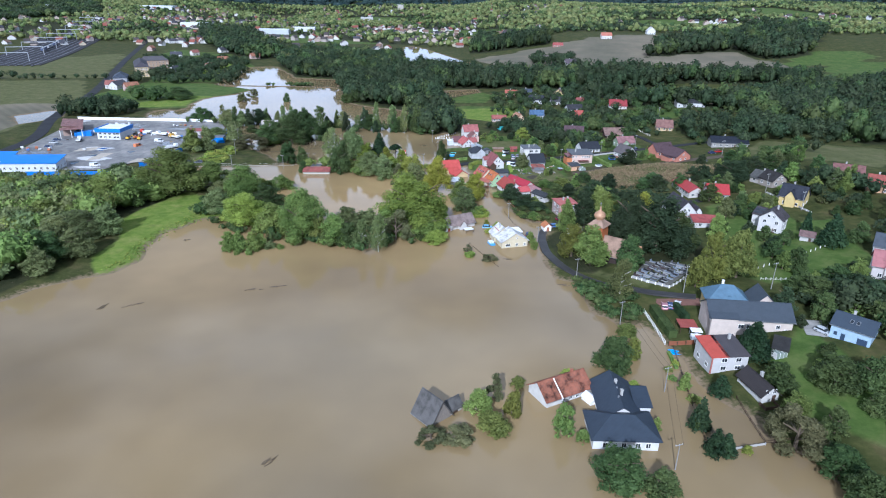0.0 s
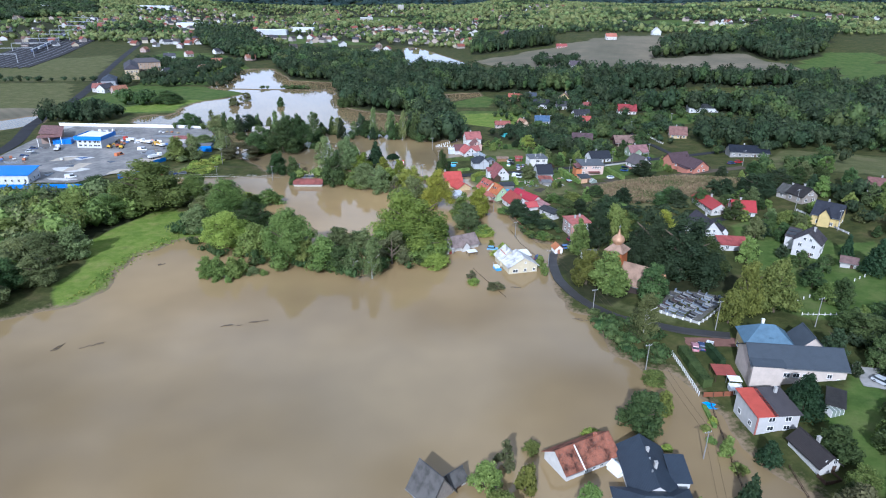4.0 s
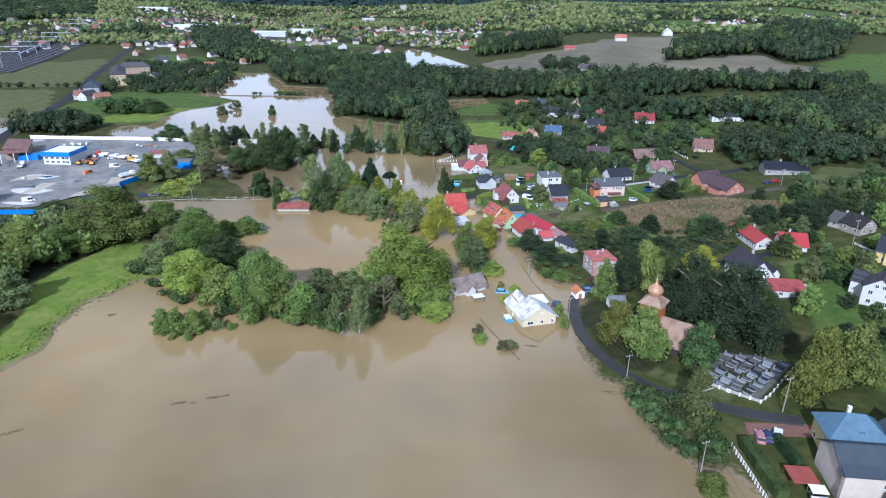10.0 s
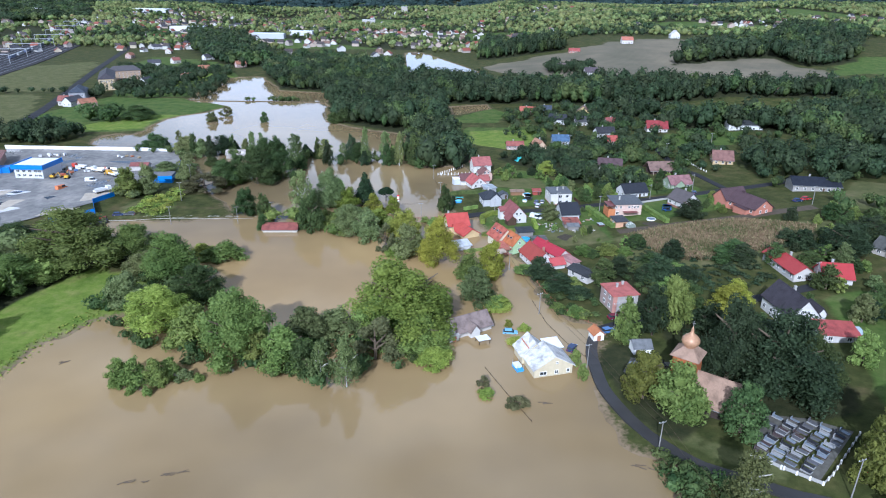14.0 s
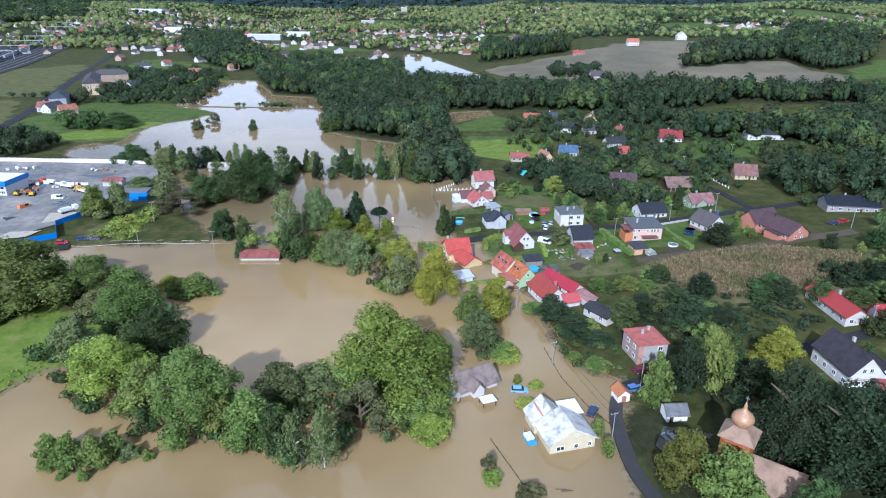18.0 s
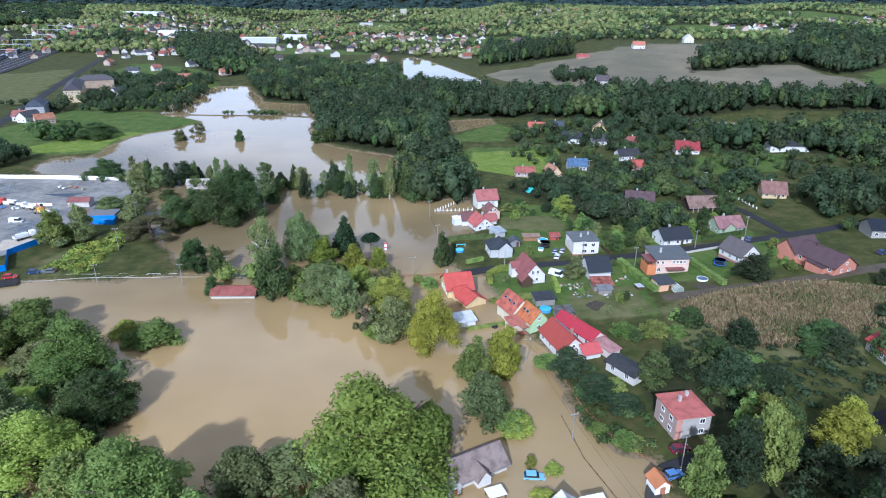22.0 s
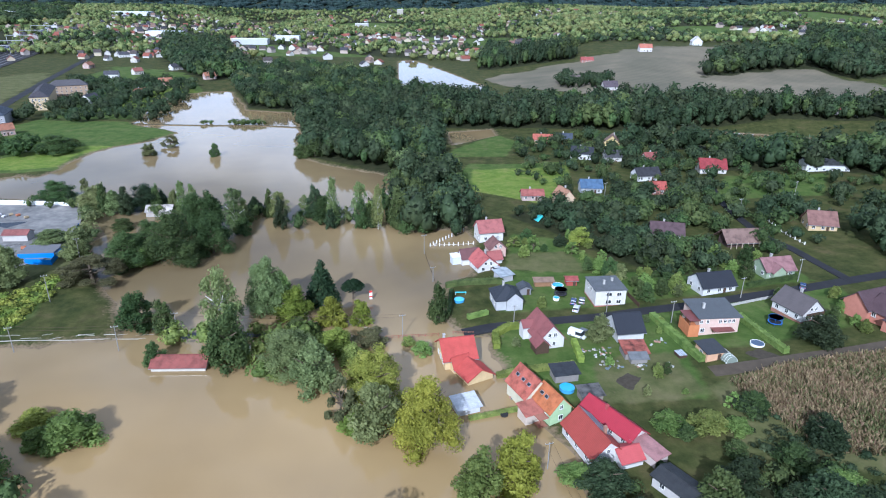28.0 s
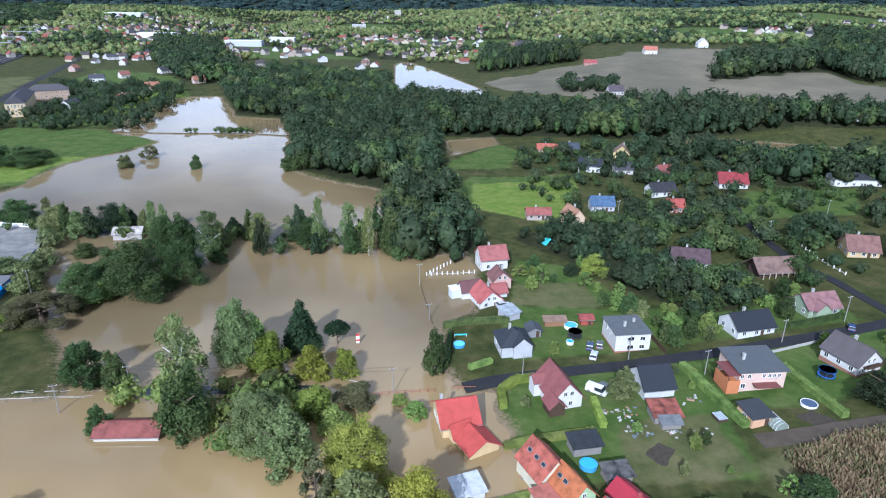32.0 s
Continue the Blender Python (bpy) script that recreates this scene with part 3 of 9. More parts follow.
def wing(home, x0, x1, y0, y1, z0, wall_h, kind, rh, wall_mat, roof_mat, o=0.5, rlabel="", wlabel=""):
    """One block of a house: walls with their gables, a roof and eaves boards, as parts of home."""
    z = z0 + wall_h
    bm = bmesh.new()
    if kind == "gx":
        m = (y0 + y1) / 2
        extruded(bm, [(y0, z0 - 2.5), (y1, z0 - 2.5), (y1, z), (m, z + rh - 0.02), (y0, z)], x0, x1, True)
    elif kind == "gy":
        m = (x0 + x1) / 2
        extruded(bm, [(x0, z0 - 2.5), (x1, z0 - 2.5), (x1, z), (m, z + rh - 0.02), (x0, z)], y0, y1)
    elif kind == "shed":
        extruded(bm, [(y0, z0 - 2.5), (y1, z0 - 2.5), (y1, z + rh), (y0, z)], x0, x1, True)
    else:
        box(bm, x0, x1, y0, y1, z0 - 2.5, z)
    part("wall", bm, wall_mat, home, wlabel)
    bm = bmesh.new()
    if kind in ("gx", "gy"):
        gable_roof(bm, x0, x1, y0, y1, z, rh, kind[1], o)
    elif kind == "hip":
        hip_roof(bm, x0, x1, y0, y1, z, rh, o)
    elif kind == "shed":
        extruded(bm, [(y0 - o, z + 0.004 - rh * o / (y1 - y0)), (y1 + o, z + rh + 0.004 + rh * o / (y1 - y0)), (y1 + o, z + rh + 0.18 + rh * o / (y1 - y0)), (y0 - o, z + 0.18 - rh * o / (y1 - y0))], x0 - o, x1 + o, True)
    else:
        box(bm, x0 - o * 0.4, x1 + o * 0.4, y0 - o * 0.4, y1 + o * 0.4, z + 0.004, z + 0.28)
    roof = part("roof", bm, roof_mat, home, rlabel)
    if kind == "gx":
        part("ridge_cap", boxes((x0 - o, x1 + o, (y0 + y1) / 2 - 0.14, (y0 + y1) / 2 + 0.14, z + rh + 0.16, z + rh + 0.27)), roof_mat, roof)
        part("gutter", boxes((x0 - o, x1 + o, y0 - o - 0.12, y0 - o - 0.003, z - rh * o / ((y1 - y0) / 2) - 0.05, z - rh * o / ((y1 - y0) / 2) + 0.08)), METAL, roof)
    elif kind == "gy":
        part("ridge_cap", boxes(((x0 + x1) / 2 - 0.14, (x0 + x1) / 2 + 0.14, y0 - o, y1 + o, z + rh + 0.16, z + rh + 0.27)), roof_mat, roof)
    return roof


def wall_windows(home, x0, x1, y0, y1, z0, wall_h, sides="fl", gable=None, gap=2.9, mat=None):
    floors = max(1, int(wall_h // 2.55))
    for s in sides:
        length = (x1 - x0) if s in "fb" else (y1 - y0)
        n = max(1, int((length - 0.8) // gap))
        for k in range(n):
            a = (k + 0.5) * length / n
            for fl in range(floors):
                z = z0 + 0.95 + fl * 2.75
                if z + 1.4 > z0 + wall_h:
                    continue
                if s == "f":
                    window_at(home, x0 + a, y0, z, 0, mat=mat)
                elif s == "b":
                    window_at(home, x0 + a, y1, z, 180, mat=mat)
                elif s == "l":
                    window_at(home, x0, y0 + a, z, -90, mat=mat)
                else:
                    window_at(home, x1, y0 + a, z, 90, mat=mat)
    if gable:
        window_at(home, (x0 + x1) / 2 - 0.9, y0, z0 + wall_h + 0.25, 0, 1.0, 1.15, mat)
        window_at(home, (x0 + x1) / 2 + 0.9, y0, z0 + wall_h + 0.25, 0, 1.0, 1.15, mat)


def chimney(roof, x, y, z0, z1, mat=None):
    part("chimney", boxes((x - 0.3, x + 0.3, y - 0.3, y + 0.3, z0, z1), (x - 0.37, x + 0.37, y - 0.37, y + 0.37, z1 + 0.003, z1 + 0.13)), mat or CONCRETE, roof)


HOMES = []


def home_at(name, x, y, turn, label, category="house", group="", z=None):
    HOMES.append((x, y, turn))
    e = new(name)
    e.empty_display_size = 0.5
    if len(label.split()) < 4:
        label += " in the village"
    base = max(0.0, gz(x, y)) if z is None else z
    e.matrix_world = pose(x, y, base, 0, 0, turn)
    return tagged(e, label, category, group)


def house(x, y, turn, w, d, wall_h, kind, rh, wall_c, roof_c, label, cover="tile", sides="flr", gable=False, group="village houses", name="house", chim=True, old=0.2, door=True, z=None, o=0.5, wins=True):
    """A house from its front left corner, width along the front and depth behind it."""
    h = home_at(name, x, y, turn, label, "house" if name == "house" else name.replace("_", " "), group, z)
    roof = wing(h, 0, w, 0, d, 0, wall_h, kind, rh, plaster(wall_c), roofing("roofing", roof_c, cover, old), o)
    if wins:
        wall_windows(h, 0, w, 0, d, 0, wall_h, sides, gable and kind == "gy")
    if door:
        dr = part("door", boxes((w * 0.62, w * 0.62 + 0.95, -0.07, 0.05, 0, 2.05)), DARKWOOD, h)
        part("handle", boxes((w * 0.62 + 0.82, w * 0.62 + 0.88, -0.13, -0.072, 0.98, 1.12)), METAL, dr)
    if chim:
        cx, cy = (w * 0.4, d * 0.5 + 0.8) if kind != "gy" else (w * 0.5 + 0.8, d * 0.55)
        chimney(roof, cx, cy, wall_h + rh * 0.3, wall_h + rh + 0.9)
    return h


# ---- trees ----
ICO = bmesh.new()
bmesh.ops.create_icosphere(ICO, subdivisions=1, radius=1)
ICO_V = np.array([v.co[:] for v in ICO.verts])
ICO_F = [[v.index for v in f.verts] for f in ICO.faces]
ICO.free()


def leaf_sprays(rng, centres, normals, size):
    """Leaf sprays: pointed triangles at the centres, facing roughly along the normals."""
    n = len(centres)
    nr = normals + rng.normal(0, 0.6, (n, 3))
    nr /= np.linalg.norm(nr, axis=1)[:, None]
    a = np.cross(nr, rng.normal(0, 1, (n, 3)))
    a /= np.linalg.norm(a, axis=1)[:, None]
    b = np.cross(nr, a)
    s = (size * rng.uniform(0.6, 1.35, n))[:, None]
    sb = s * rng.uniform(0.5, 0.95, n)[:, None]
    q = np.stack([centres - a * s - b * sb * 0.7, centres + a * s * 1.1 - b * sb * 0.3, centres - a * s * 0.1 + b * sb * 1.25], 1)
    return q.reshape(-1, 3)


def crown_clumps(rng, kind):
    """Centres and radii of the clumps that make up a crown in a unit frame: radius 1, height 0 to 1."""
    out = []
    if kind in "cp":
        levels = 12 if kind == "c" else 4
        for k in range(levels):
            z = 0.12 + 0.82 * k / levels if kind == "c" else 0.62 + 0.3 * k / levels
            rad = (1 - (k / levels)) * 0.72 if kind == "c" else 0.6 - 0.1 * k
            ring = 7 if k < levels * 0.7 else 4
            for j in range(ring):
                an = (j + rng.uniform(-0.3, 0.3)) * 6.283 / ring + k * 0.7
                out.append((math.cos(an) * rad, math.sin(an) * rad, z + rng.uniform(-0.02, 0.02), 0.36 * (1 - 0.6 * k / levels), 0.07))
        return out
    # uneven dome: lobes over the surface down to the skirt, two or three leaders, a filled heart
    n = {"s": 16, "w": 34, "b": 22}.get(kind, 36)
    sx, sy, lean = rng.uniform(0.86, 1.12), rng.uniform(0.86, 1.12), rng.uniform(-0.12, 0.12, 2)
    for k in range(n):
        an, t = rng.uniform(0, 6.28), rng.uniform(0, 1) ** 1.1
        z = (0.07 if kind != "s" else 0.24) + 0.74 * t
        prof = (1 - t ** 2.4) ** 0.5 * (0.84 + 0.16 * min(1.0, t * 4))
        rad = prof * rng.uniform(0.5, 0.82) * (0.8 if kind == "s" else 1.0)
        r = rng.uniform(0.19, 0.34) * (1 - 0.3 * t) * (0.75 if kind == "s" else 1)
        out.append((math.cos(an) * rad * sx + lean[0] * t, math.sin(an) * rad * sy + lean[1] * t, z, r, r * 0.4))
    for k in range(3):
        an, off = rng.uniform(0, 6.28), rng.uniform(0.1, 0.34)
        out.append((math.cos(an) * off + lean[0], math.sin(an) * off + lean[1], rng.uniform(0.78, 0.9), rng.uniform(0.17, 0.25), 0.1))
    if kind == "a":
        return [(x, y, z, r * 0.72, rz * 0.7) for x, y, z, r, rz in out]
    if kind != "b":
        out.append((lean[0] * 0.6, lean[1] * 0.6, 0.66, 0.42, 0.16))
        out.append((0, 0, 0.36, 0.66, 0.27))
    return out


def crown_mesh(kind, seed, leaves, size):
    rng = np.random.default_rng(seed)
    clumps = crown_clumps(rng, kind)
    rr = np.array([c[3] ** 2 for c in clumps])
    which = rng.choice(len(clumps), leaves, p=rr / rr.sum())
    c = np.array(clumps)[which]
    d = rng.normal(0, 1, (leaves, 3))
    d[:, 2] = d[:, 2] * 0.9 + 0.25
    d /= np.linalg.norm(d, axis=1)[:, None]
    k = rng.uniform(0.74, 1.16, leaves)[:, None]
    if kind == "s":
        k = rng.uniform(0.35, 1.15, leaves)[:, None]
    pos = c[:, :3] + d * k * np.stack([c[:, 3], c[:, 3], c[:, 4]], 1)
    if kind == "c":
        pos[:, 2] -= 0.05 * np.hypot(pos[:, 0], pos[:, 1])
    q = leaf_sprays(rng, pos * (1, 1, 2.4), d, size) / (1, 1, 2.4)
    verts, fcs = [tuple(v) for v in q], [(i, i + 1, i + 2) for i in range(0, len(q), 3)]
    if kind != "s":
        for x, y, z, r, rz in clumps:
            base, jit = len(verts), rng.uniform(0.5, 0.7, len(ICO_V))
            verts += [(x + v[0] * r * j, y + v[1] * r * j, z + v[2] * rz * j) for v, j in zip(ICO_V, jit)]
            fcs += [tuple(base + i for i in f) for f in ICO_F]
    me = mesh_from("crown", verts, fcs, LEAF[kind], smooth=False)
    return me


def trunk_mesh(kind, seed):
    rng = random.Random(seed)
    bm = bmesh.new()
    slim = 0.5 if kind == "s" else 1.0
    tube(bm, (0, 0, -0.1), (0.02, 0, 0.3), 0.075 * slim, 0.05 * slim, 7)
    tube(bm, (0.02, 0, 0.29), (0, 0.02, 0.8), 0.05 * slim, 0.014 * slim, 6)
    if kind not in "c":
        for k in range(6):
            an, z = rng.uniform(0, 6.28), rng.uniform(0.24, 0.6)
            tube(bm, (0, 0, z), (math.cos(an) * 0.55, math.sin(an) * 0.55, z + rng.uniform(0.12, 0.25)), 0.028, 0.006, 5)
    me = bpy.data.meshes.new("trunk")
    bm.to_mesh(me), bm.free()
    me.materials.append(BARK_PALE if kind == "s" else BARK)
    return me


CROWNS, TRUNKS = {}, {}
WORDS = {"o": "olive-green broadleaf tree", "a": "airy green tree with open branches", "g": "leafy green broadleaf tree", "d": "dense dark green broadleaf tree", "y": "yellow-green broadleaf tree", "Y": "broadleaf tree turning autumn yellow",
         "w": "grey-green round-crowned willow", "s": "slender pale-trunked birch", "c": "dark green spruce with drooping tiers", "p": "small pine with flat-topped crown",
         "k": "broadleaf tree in deep shaded green", "b": "half-bare brownish tree with thin foliage"}
tree_n = 0


def tree(kind, x, y, r, h, where="", group="trees", big=None):
    """A tree: trunk with limbs and a crown of leaf tufts."""
    global tree_n
    tree_n += 1
    r, h = r * 1.1, h * 1.04
    size = "huge" if r > 8 else "big" if (r > 5.2 if big is None else big) else ("mid" if r > 3 else "small")
    var = tree_n % 3
    key = (kind, size, var)
    if key not in CROWNS:
        n, s = {"huge": (16000, 0.027), "big": (5200, 0.05), "mid": (2700, 0.068), "small": (1000, 0.11)}[size]
        if kind == "s":
            n, s = int(n * 0.9), s * 0.8
        CROWNS[key] = crown_mesh(kind, ord(kind) * 7 + var * 131 + len(size), n, s)
        if (kind, var) not in TRUNKS:
            TRUNKS[(kind, var)] = trunk_mesh(kind, ord(kind) + var)
    e = new("tree" if h > 4.5 else "shrub")
    z = max(gz(x, y), -0.5)
    e.matrix_world = pose(x, y, z, 0, 0, (tree_n * 77) % 360) @ Matrix.Diagonal((r, r, h, 1))
    words = WORDS[kind] if h > 4.5 else {"g": "rounded green shrub", "y": "bright yellow-green shrub", "d": "dense dark green shrub"}.get(kind, "low straggly shrub")
    tagged(e, words + (" " + where if where else ""), "tree" if h > 4.5 else "shrub", group)
    share("crown", CROWNS[key], e, Matrix.Identity(4))
    share("trunk", TRUNKS[(kind, var)], e, Matrix.Identity(4))
    return e


def poly_scatter(poly, step, rng, keep_out=()):
    xs, ys = [p[0] for p in poly], [p[1] for p in poly]
    X, Y = np.meshgrid(np.arange(min(xs), max(xs), step), np.arange(min(ys), max(ys), step))
    X, Y = X.ravel() + rng.uniform(-0.45, 0.45, X.size) * step, Y.ravel() + rng.uniform(-0.45, 0.45, X.size) * step
    ok = signed(list(poly), X, Y) < 0
    for k in list(keep_out) + PONDS:
        ok &= signed(list(k), X, Y) > 2
    return X[ok], Y[ok]


def woodland(name, label, X, Y, r, h, mat, seed, tufts=36, clumps=4, core=1.0):
    """Many trees in one mesh: a few rough clumps and loose leaf tufts to each."""
    rng = np.random.default_rng(seed)
    n = len(X)
    Z = np.maximum(ground_z(X, Y)[0], -0.3)
    big_ones = rng.uniform(0, 1, n) ** 1.5
    R, Hh = r * (0.62 + 0.85 * big_ones), h * (0.6 + 0.6 * big_ones) * rng.uniform(0.85, 1.15, n)
    tint = rng.uniform(0, 1, n)
    nv, allv, allf, allt, base = len(ICO_V), [], [], [], 0
    for c in range(clumps):
        an, off = rng.uniform(0, 6.28, n), rng.uniform(0.0, 0.5, n) * (c > 0)
        cz = rng.uniform(0.3, 0.66, n) if c else np.full(n, 0.52)
        rad = core * (rng.uniform(0.45, 0.7, n) if c else rng.uniform(0.7, 0.85, n))
        rz = rng.uniform(0.2, 0.3, n) if c else np.full(n, 0.42)
        V = ICO_V[None] * rng.uniform(0.8, 1.15, (n, nv, 1))
        P = np.stack([X[:, None] + (V[:, :, 0] * rad[:, None] + (np.cos(an) * off)[:, None]) * R[:, None],
                      Y[:, None] + (V[:, :, 1] * rad[:, None] + (np.sin(an) * off)[:, None]) * R[:, None],
                      Z[:, None] + (cz[:, None] + V[:, :, 2] * rz[:, None]) * Hh[:, None]], -1).reshape(-1, 3)
        F = (np.array(ICO_F)[None] + (np.arange(n) * nv)[:, None, None]).reshape(-1, 3) + base
        allv.append(P), allf.append(F), allt.append(np.repeat(tint, nv))
        base += len(P)
    m = n * tufts
    who = np.repeat(np.arange(n), tufts)
    d = rng.normal(0, 1, (m, 3))
    d[:, 2] = np.abs(d[:, 2]) * 0.9
    d /= np.linalg.norm(d, axis=1)[:, None]
    k = rng.uniform(0.78, 1.08, m)
    C = np.stack([X[who] + d[:, 0] * R[who] * k, Y[who] + d[:, 1] * R[who] * k, Z[who] + Hh[who] * (0.5 + 0.47 * d[:, 2] * k)], -1)
    Q = leaf_sprays(rng, C, d, R[who] * (0.22 if tufts < 40 else 0.17 if tufts < 80 else 0.13))
    me = bpy.data.meshes.new(name)
    V = np.concatenate(allv + [Q]) if m else np.concatenate(allv)
    T = np.concatenate(allt + [np.repeat(tint[who], 3)]) if m else np.concatenate(allt)
    F3 = np.concatenate(allf)
    me.vertices.add(len(V)), me.loops.add(F3.size + m * 3), me.polygons.add(len(F3) + m)
    me.vertices.foreach_set("co", V.astype(np.float32).ravel())
    me.loops.foreach_set("vertex_index", np.concatenate([F3.ravel(), np.arange(m * 3) + base]).astype(np.int32))
    me.polygons.foreach_set("loop_start", np.concatenate([np.arange(len(F3)) * 3, F3.size + np.arange(m) * 3]).astype(np.int32))
    me.update(calc_edges=True)
    me.attributes.new("tint", "FLOAT", "POINT").data.foreach_set("value", T.astype(np.float32))
    me.materials.append(mat)
    return tagged(new(name, me), label, "woodland", kind="stuff")

# ---- roads and paved ground ----
def ribbon(name, pts, width, mat, label, lift=0.07, floor=-9.0, category="road"):
    """A paved strip with a real edge, laid on the ground along a line of the plan."""
    p = [Vector((*q, 0)) for q in pts]
    fine_p = []
    for k in range(len(p) - 1):
        a, b, c, d = p[max(0, k - 1)], p[k], p[k + 1], p[min(len(p) - 1, k + 2)]
        n = max(2, int((c - b).length / 3))
        for j in range(n):
            t = j / n
            fine_p.append(0.5 * ((2 * b) + (c - a) * t + (2 * a - 5 * b + 4 * c - d) * t * t + (3 * b - a - 3 * c + d) * t ** 3))
    fine_p.append(p[-1])
    vs, fs = [], []
    for k, q in enumerate(fine_p):
        t = (fine_p[min(k + 1, len(fine_p) - 1)] - fine_p[max(k - 1, 0)]).normalized()
        s = Vector((-t.y, t.x, 0)) * width / 2
        z = max(max(gz(q.x + s.x * e, q.y + s.y * e) for e in (-1, 0, 1)), floor) + lift
        vs += [(q.x + s.x, q.y + s.y, z - 0.5), (q.x + s.x, q.y + s.y, z), (q.x - s.x, q.y - s.y, z), (q.x - s.x, q.y - s.y, z - 0.5)]
        if k:
            o = 4 * k
            fs += [(o - 4 + j, o - 3 + j, o + 1 + j, o + j) for j in range(3)]
    return tagged(new(name, mesh_from(name, vs, fs, mat, smooth=False)), label, category, kind="structure")


ribbon("road", [(4, 350.5), (23, 356), (47, 361), (76, 366), (122, 377), (160, 388)], 4.2, ASPHALT, "narrow grey asphalt lane between the houses")
ribbon("road", [(128, 379), (124, 405), (119, 424), (121, 470), (130, 504)], 3.6, ASPHALT, "narrow asphalt lane up the slope")
ribbon("road", [(44, 254), (49, 256), (70, 261), (83, 264), (111, 271)], 3.8, ASPHALT, "asphalt lane between hedges")
ribbon("road", [(43, 254), (40, 248), (38, 238), (38.5, 222), (44, 207), (52, 197), (59, 192), (67, 187), (78, 183)], 3.1, plain("wet_asphalt", (0.036, 0.034, 0.033), 0.6, scale=0.25, vary=0.3, grain=6), "dark wet asphalt road curving round the churchyard", 0.2, 0.02)
ribbon("road", [(-300, 301), (-230, 306), (-187, 309), (-172, 315), (-156, 331), (-142, 337.5)], 5.0, ASPHALT, "asphalt road along the edge of the flood", floor=0.05)
ribbon("road", [(-79, 346.5), (-69, 347), (-52, 348.5), (-30, 349.2)], 3.4, plain("wet_asphalt", (0.028, 0.03, 0.035), 0.35, scale=0.25, vary=0.3, grain=6), "flooded asphalt road barely above the water", lift=0.05, floor=-0.02)
foam = plain("foam", (0.44, 0.41, 0.36), 0.6, scale=0.8, vary=0.3)
ribbon("water_foam", [(-142, 338.2), (-118, 341.4), (-104, 342.8), (-84, 345)], 0.2, foam, "white line of water spilling over the road edge", 0.05, -0.03, "foam")
ribbon("water_foam", [(-31, 356), (-25, 353.5), (-19, 352)], 0.4, foam, "pale ripple of water at the bridge", 0.05, -0.03, "foam")
foam_rng = random.Random(14)
for k in range(12):
    x = -128 + 46 * k / 12 + foam_rng.uniform(-2, 2)
    y = 339.5 + (x + 128) * 0.11 + foam_rng.uniform(0.5, 4.5)
    L, dy = foam_rng.uniform(2.0, 6.0), foam_rng.uniform(-0.3, 1.6)
    ribbon("water_foam", [(x, y), (x + L * 0.5, y + dy * 0.7), (x + L, y + dy)], foam_rng.uniform(0.08, 0.2), foam, "pale streak of foam where the flood crosses the road", 0.05, -0.03, "foam")
ribbon("road", [(-256, 340), (-259, 397), (-288, 471), (-322, 594), (-419, 858), (-520, 1150)], 8.0, ASPHALT, "main road along the fields", floor=0.3)
ribbon("dirt_road", [(66, 329.5), (87, 332), (113, 336.5), (150, 345)], 4.6, plain("dirt", (0.085, 0.068, 0.05), 0.95, scale=0.4, vary=0.3), "bare earth farm track")

YARD, nt, b = node_mat("yard_gravel")
wet = noise_node(nt, 0.045, 7, "Object", 0.65)
col = mixc(nt, 0.45, ramp(nt, wet, (0.34, (0.055, 0.056, 0.06)), (0.44, (0.13, 0.127, 0.122)), (0.56, (0.21, 0.2, 0.19)), (0.68, (0.36, 0.33, 0.29))), ramp(nt, noise_node(nt, 0.35, 6, "Object"), (0.3, (0.07, 0.07, 0.07)), (0.7, (0.3, 0.285, 0.26))))
nt.links.new(col, b.inputs["Base Color"])
nt.links.new(ramp(nt, wet, (0.36, (0.12, 0.12, 0.12)), (0.42, (0.85, 0.85, 0.85))), b.inputs["Roughness"])
yard = [(-240, 321), (-181, 325), (-160, 358), (-150, 385), (-141, 400), (-143, 418), (-163, 459), (-262, 457), (-250, 380)]
bm = bmesh.new()
f = bm.faces.new([bm.verts.new((*q, 1.15)) for q in yard])
bmesh.ops.triangulate(bm, faces=[f])
me = bpy.data.meshes.new("yard")
bm.to_mesh(me), bm.free()
me.materials.append(YARD)
tagged(new("yard", me), "grey gravelled storage yard with puddles", "yard", kind="structure")

# ---- woods ----
rngw = np.random.default_rng(5)
for nm_label, poly, step, r, h, kind in (
        ("mixed dark green alder and oak wood on the flooded shore", WOOD_CENTRE, 7.5, 5.4, 15, "g"), ("dense belt of tall dark green trees", WOOD_BELT, 6.8, 5.0, 16, "d"),
        ("dark green wood on the eastern slope", WOOD_EAST, 7.4, 5.2, 15, "d"), ("scattered trees along the eastern ponds", WOOD_EAST_LOW, 8.4, 5.0, 12, "g"),
        ("dark wood between ploughed fields", WOOD_FIELD, 10, 7, 18, "d"), ("dark spruce stand on the field edge", WOOD_HILL, 8, 5, 19, "c"),
        ("dark wood behind the allotments", WOOD_WEST, 11, 7.5, 17, "d"), ("wood on the far railway slope", WOOD_RAIL, 20, 12, 16, "d")):
    X, Y = poly_scatter(poly, step, rngw)
    # most wood trees get the leaf colour darkened as under cloud
    lot = rngw.uniform(0, 1, len(X)) + 0.35 * wobble(X, Y, 37.0)
    for n_kind, (sel, kk) in enumerate(((lot < 0.78, "k"), ((lot >= 0.78) & (lot < 1.1), "d"), (lot >= 1.1, "w" if kind == "g" else "d"))):
        woodland("woodland", nm_label, X[sel], Y[sel], r, h, LEAF[kk], int(step * 7 + r * 10) + n_kind, 110 if poly is WOOD_CENTRE else 76 if step < 9.5 else 34, 4 if step < 9.5 else 3, 0.74)

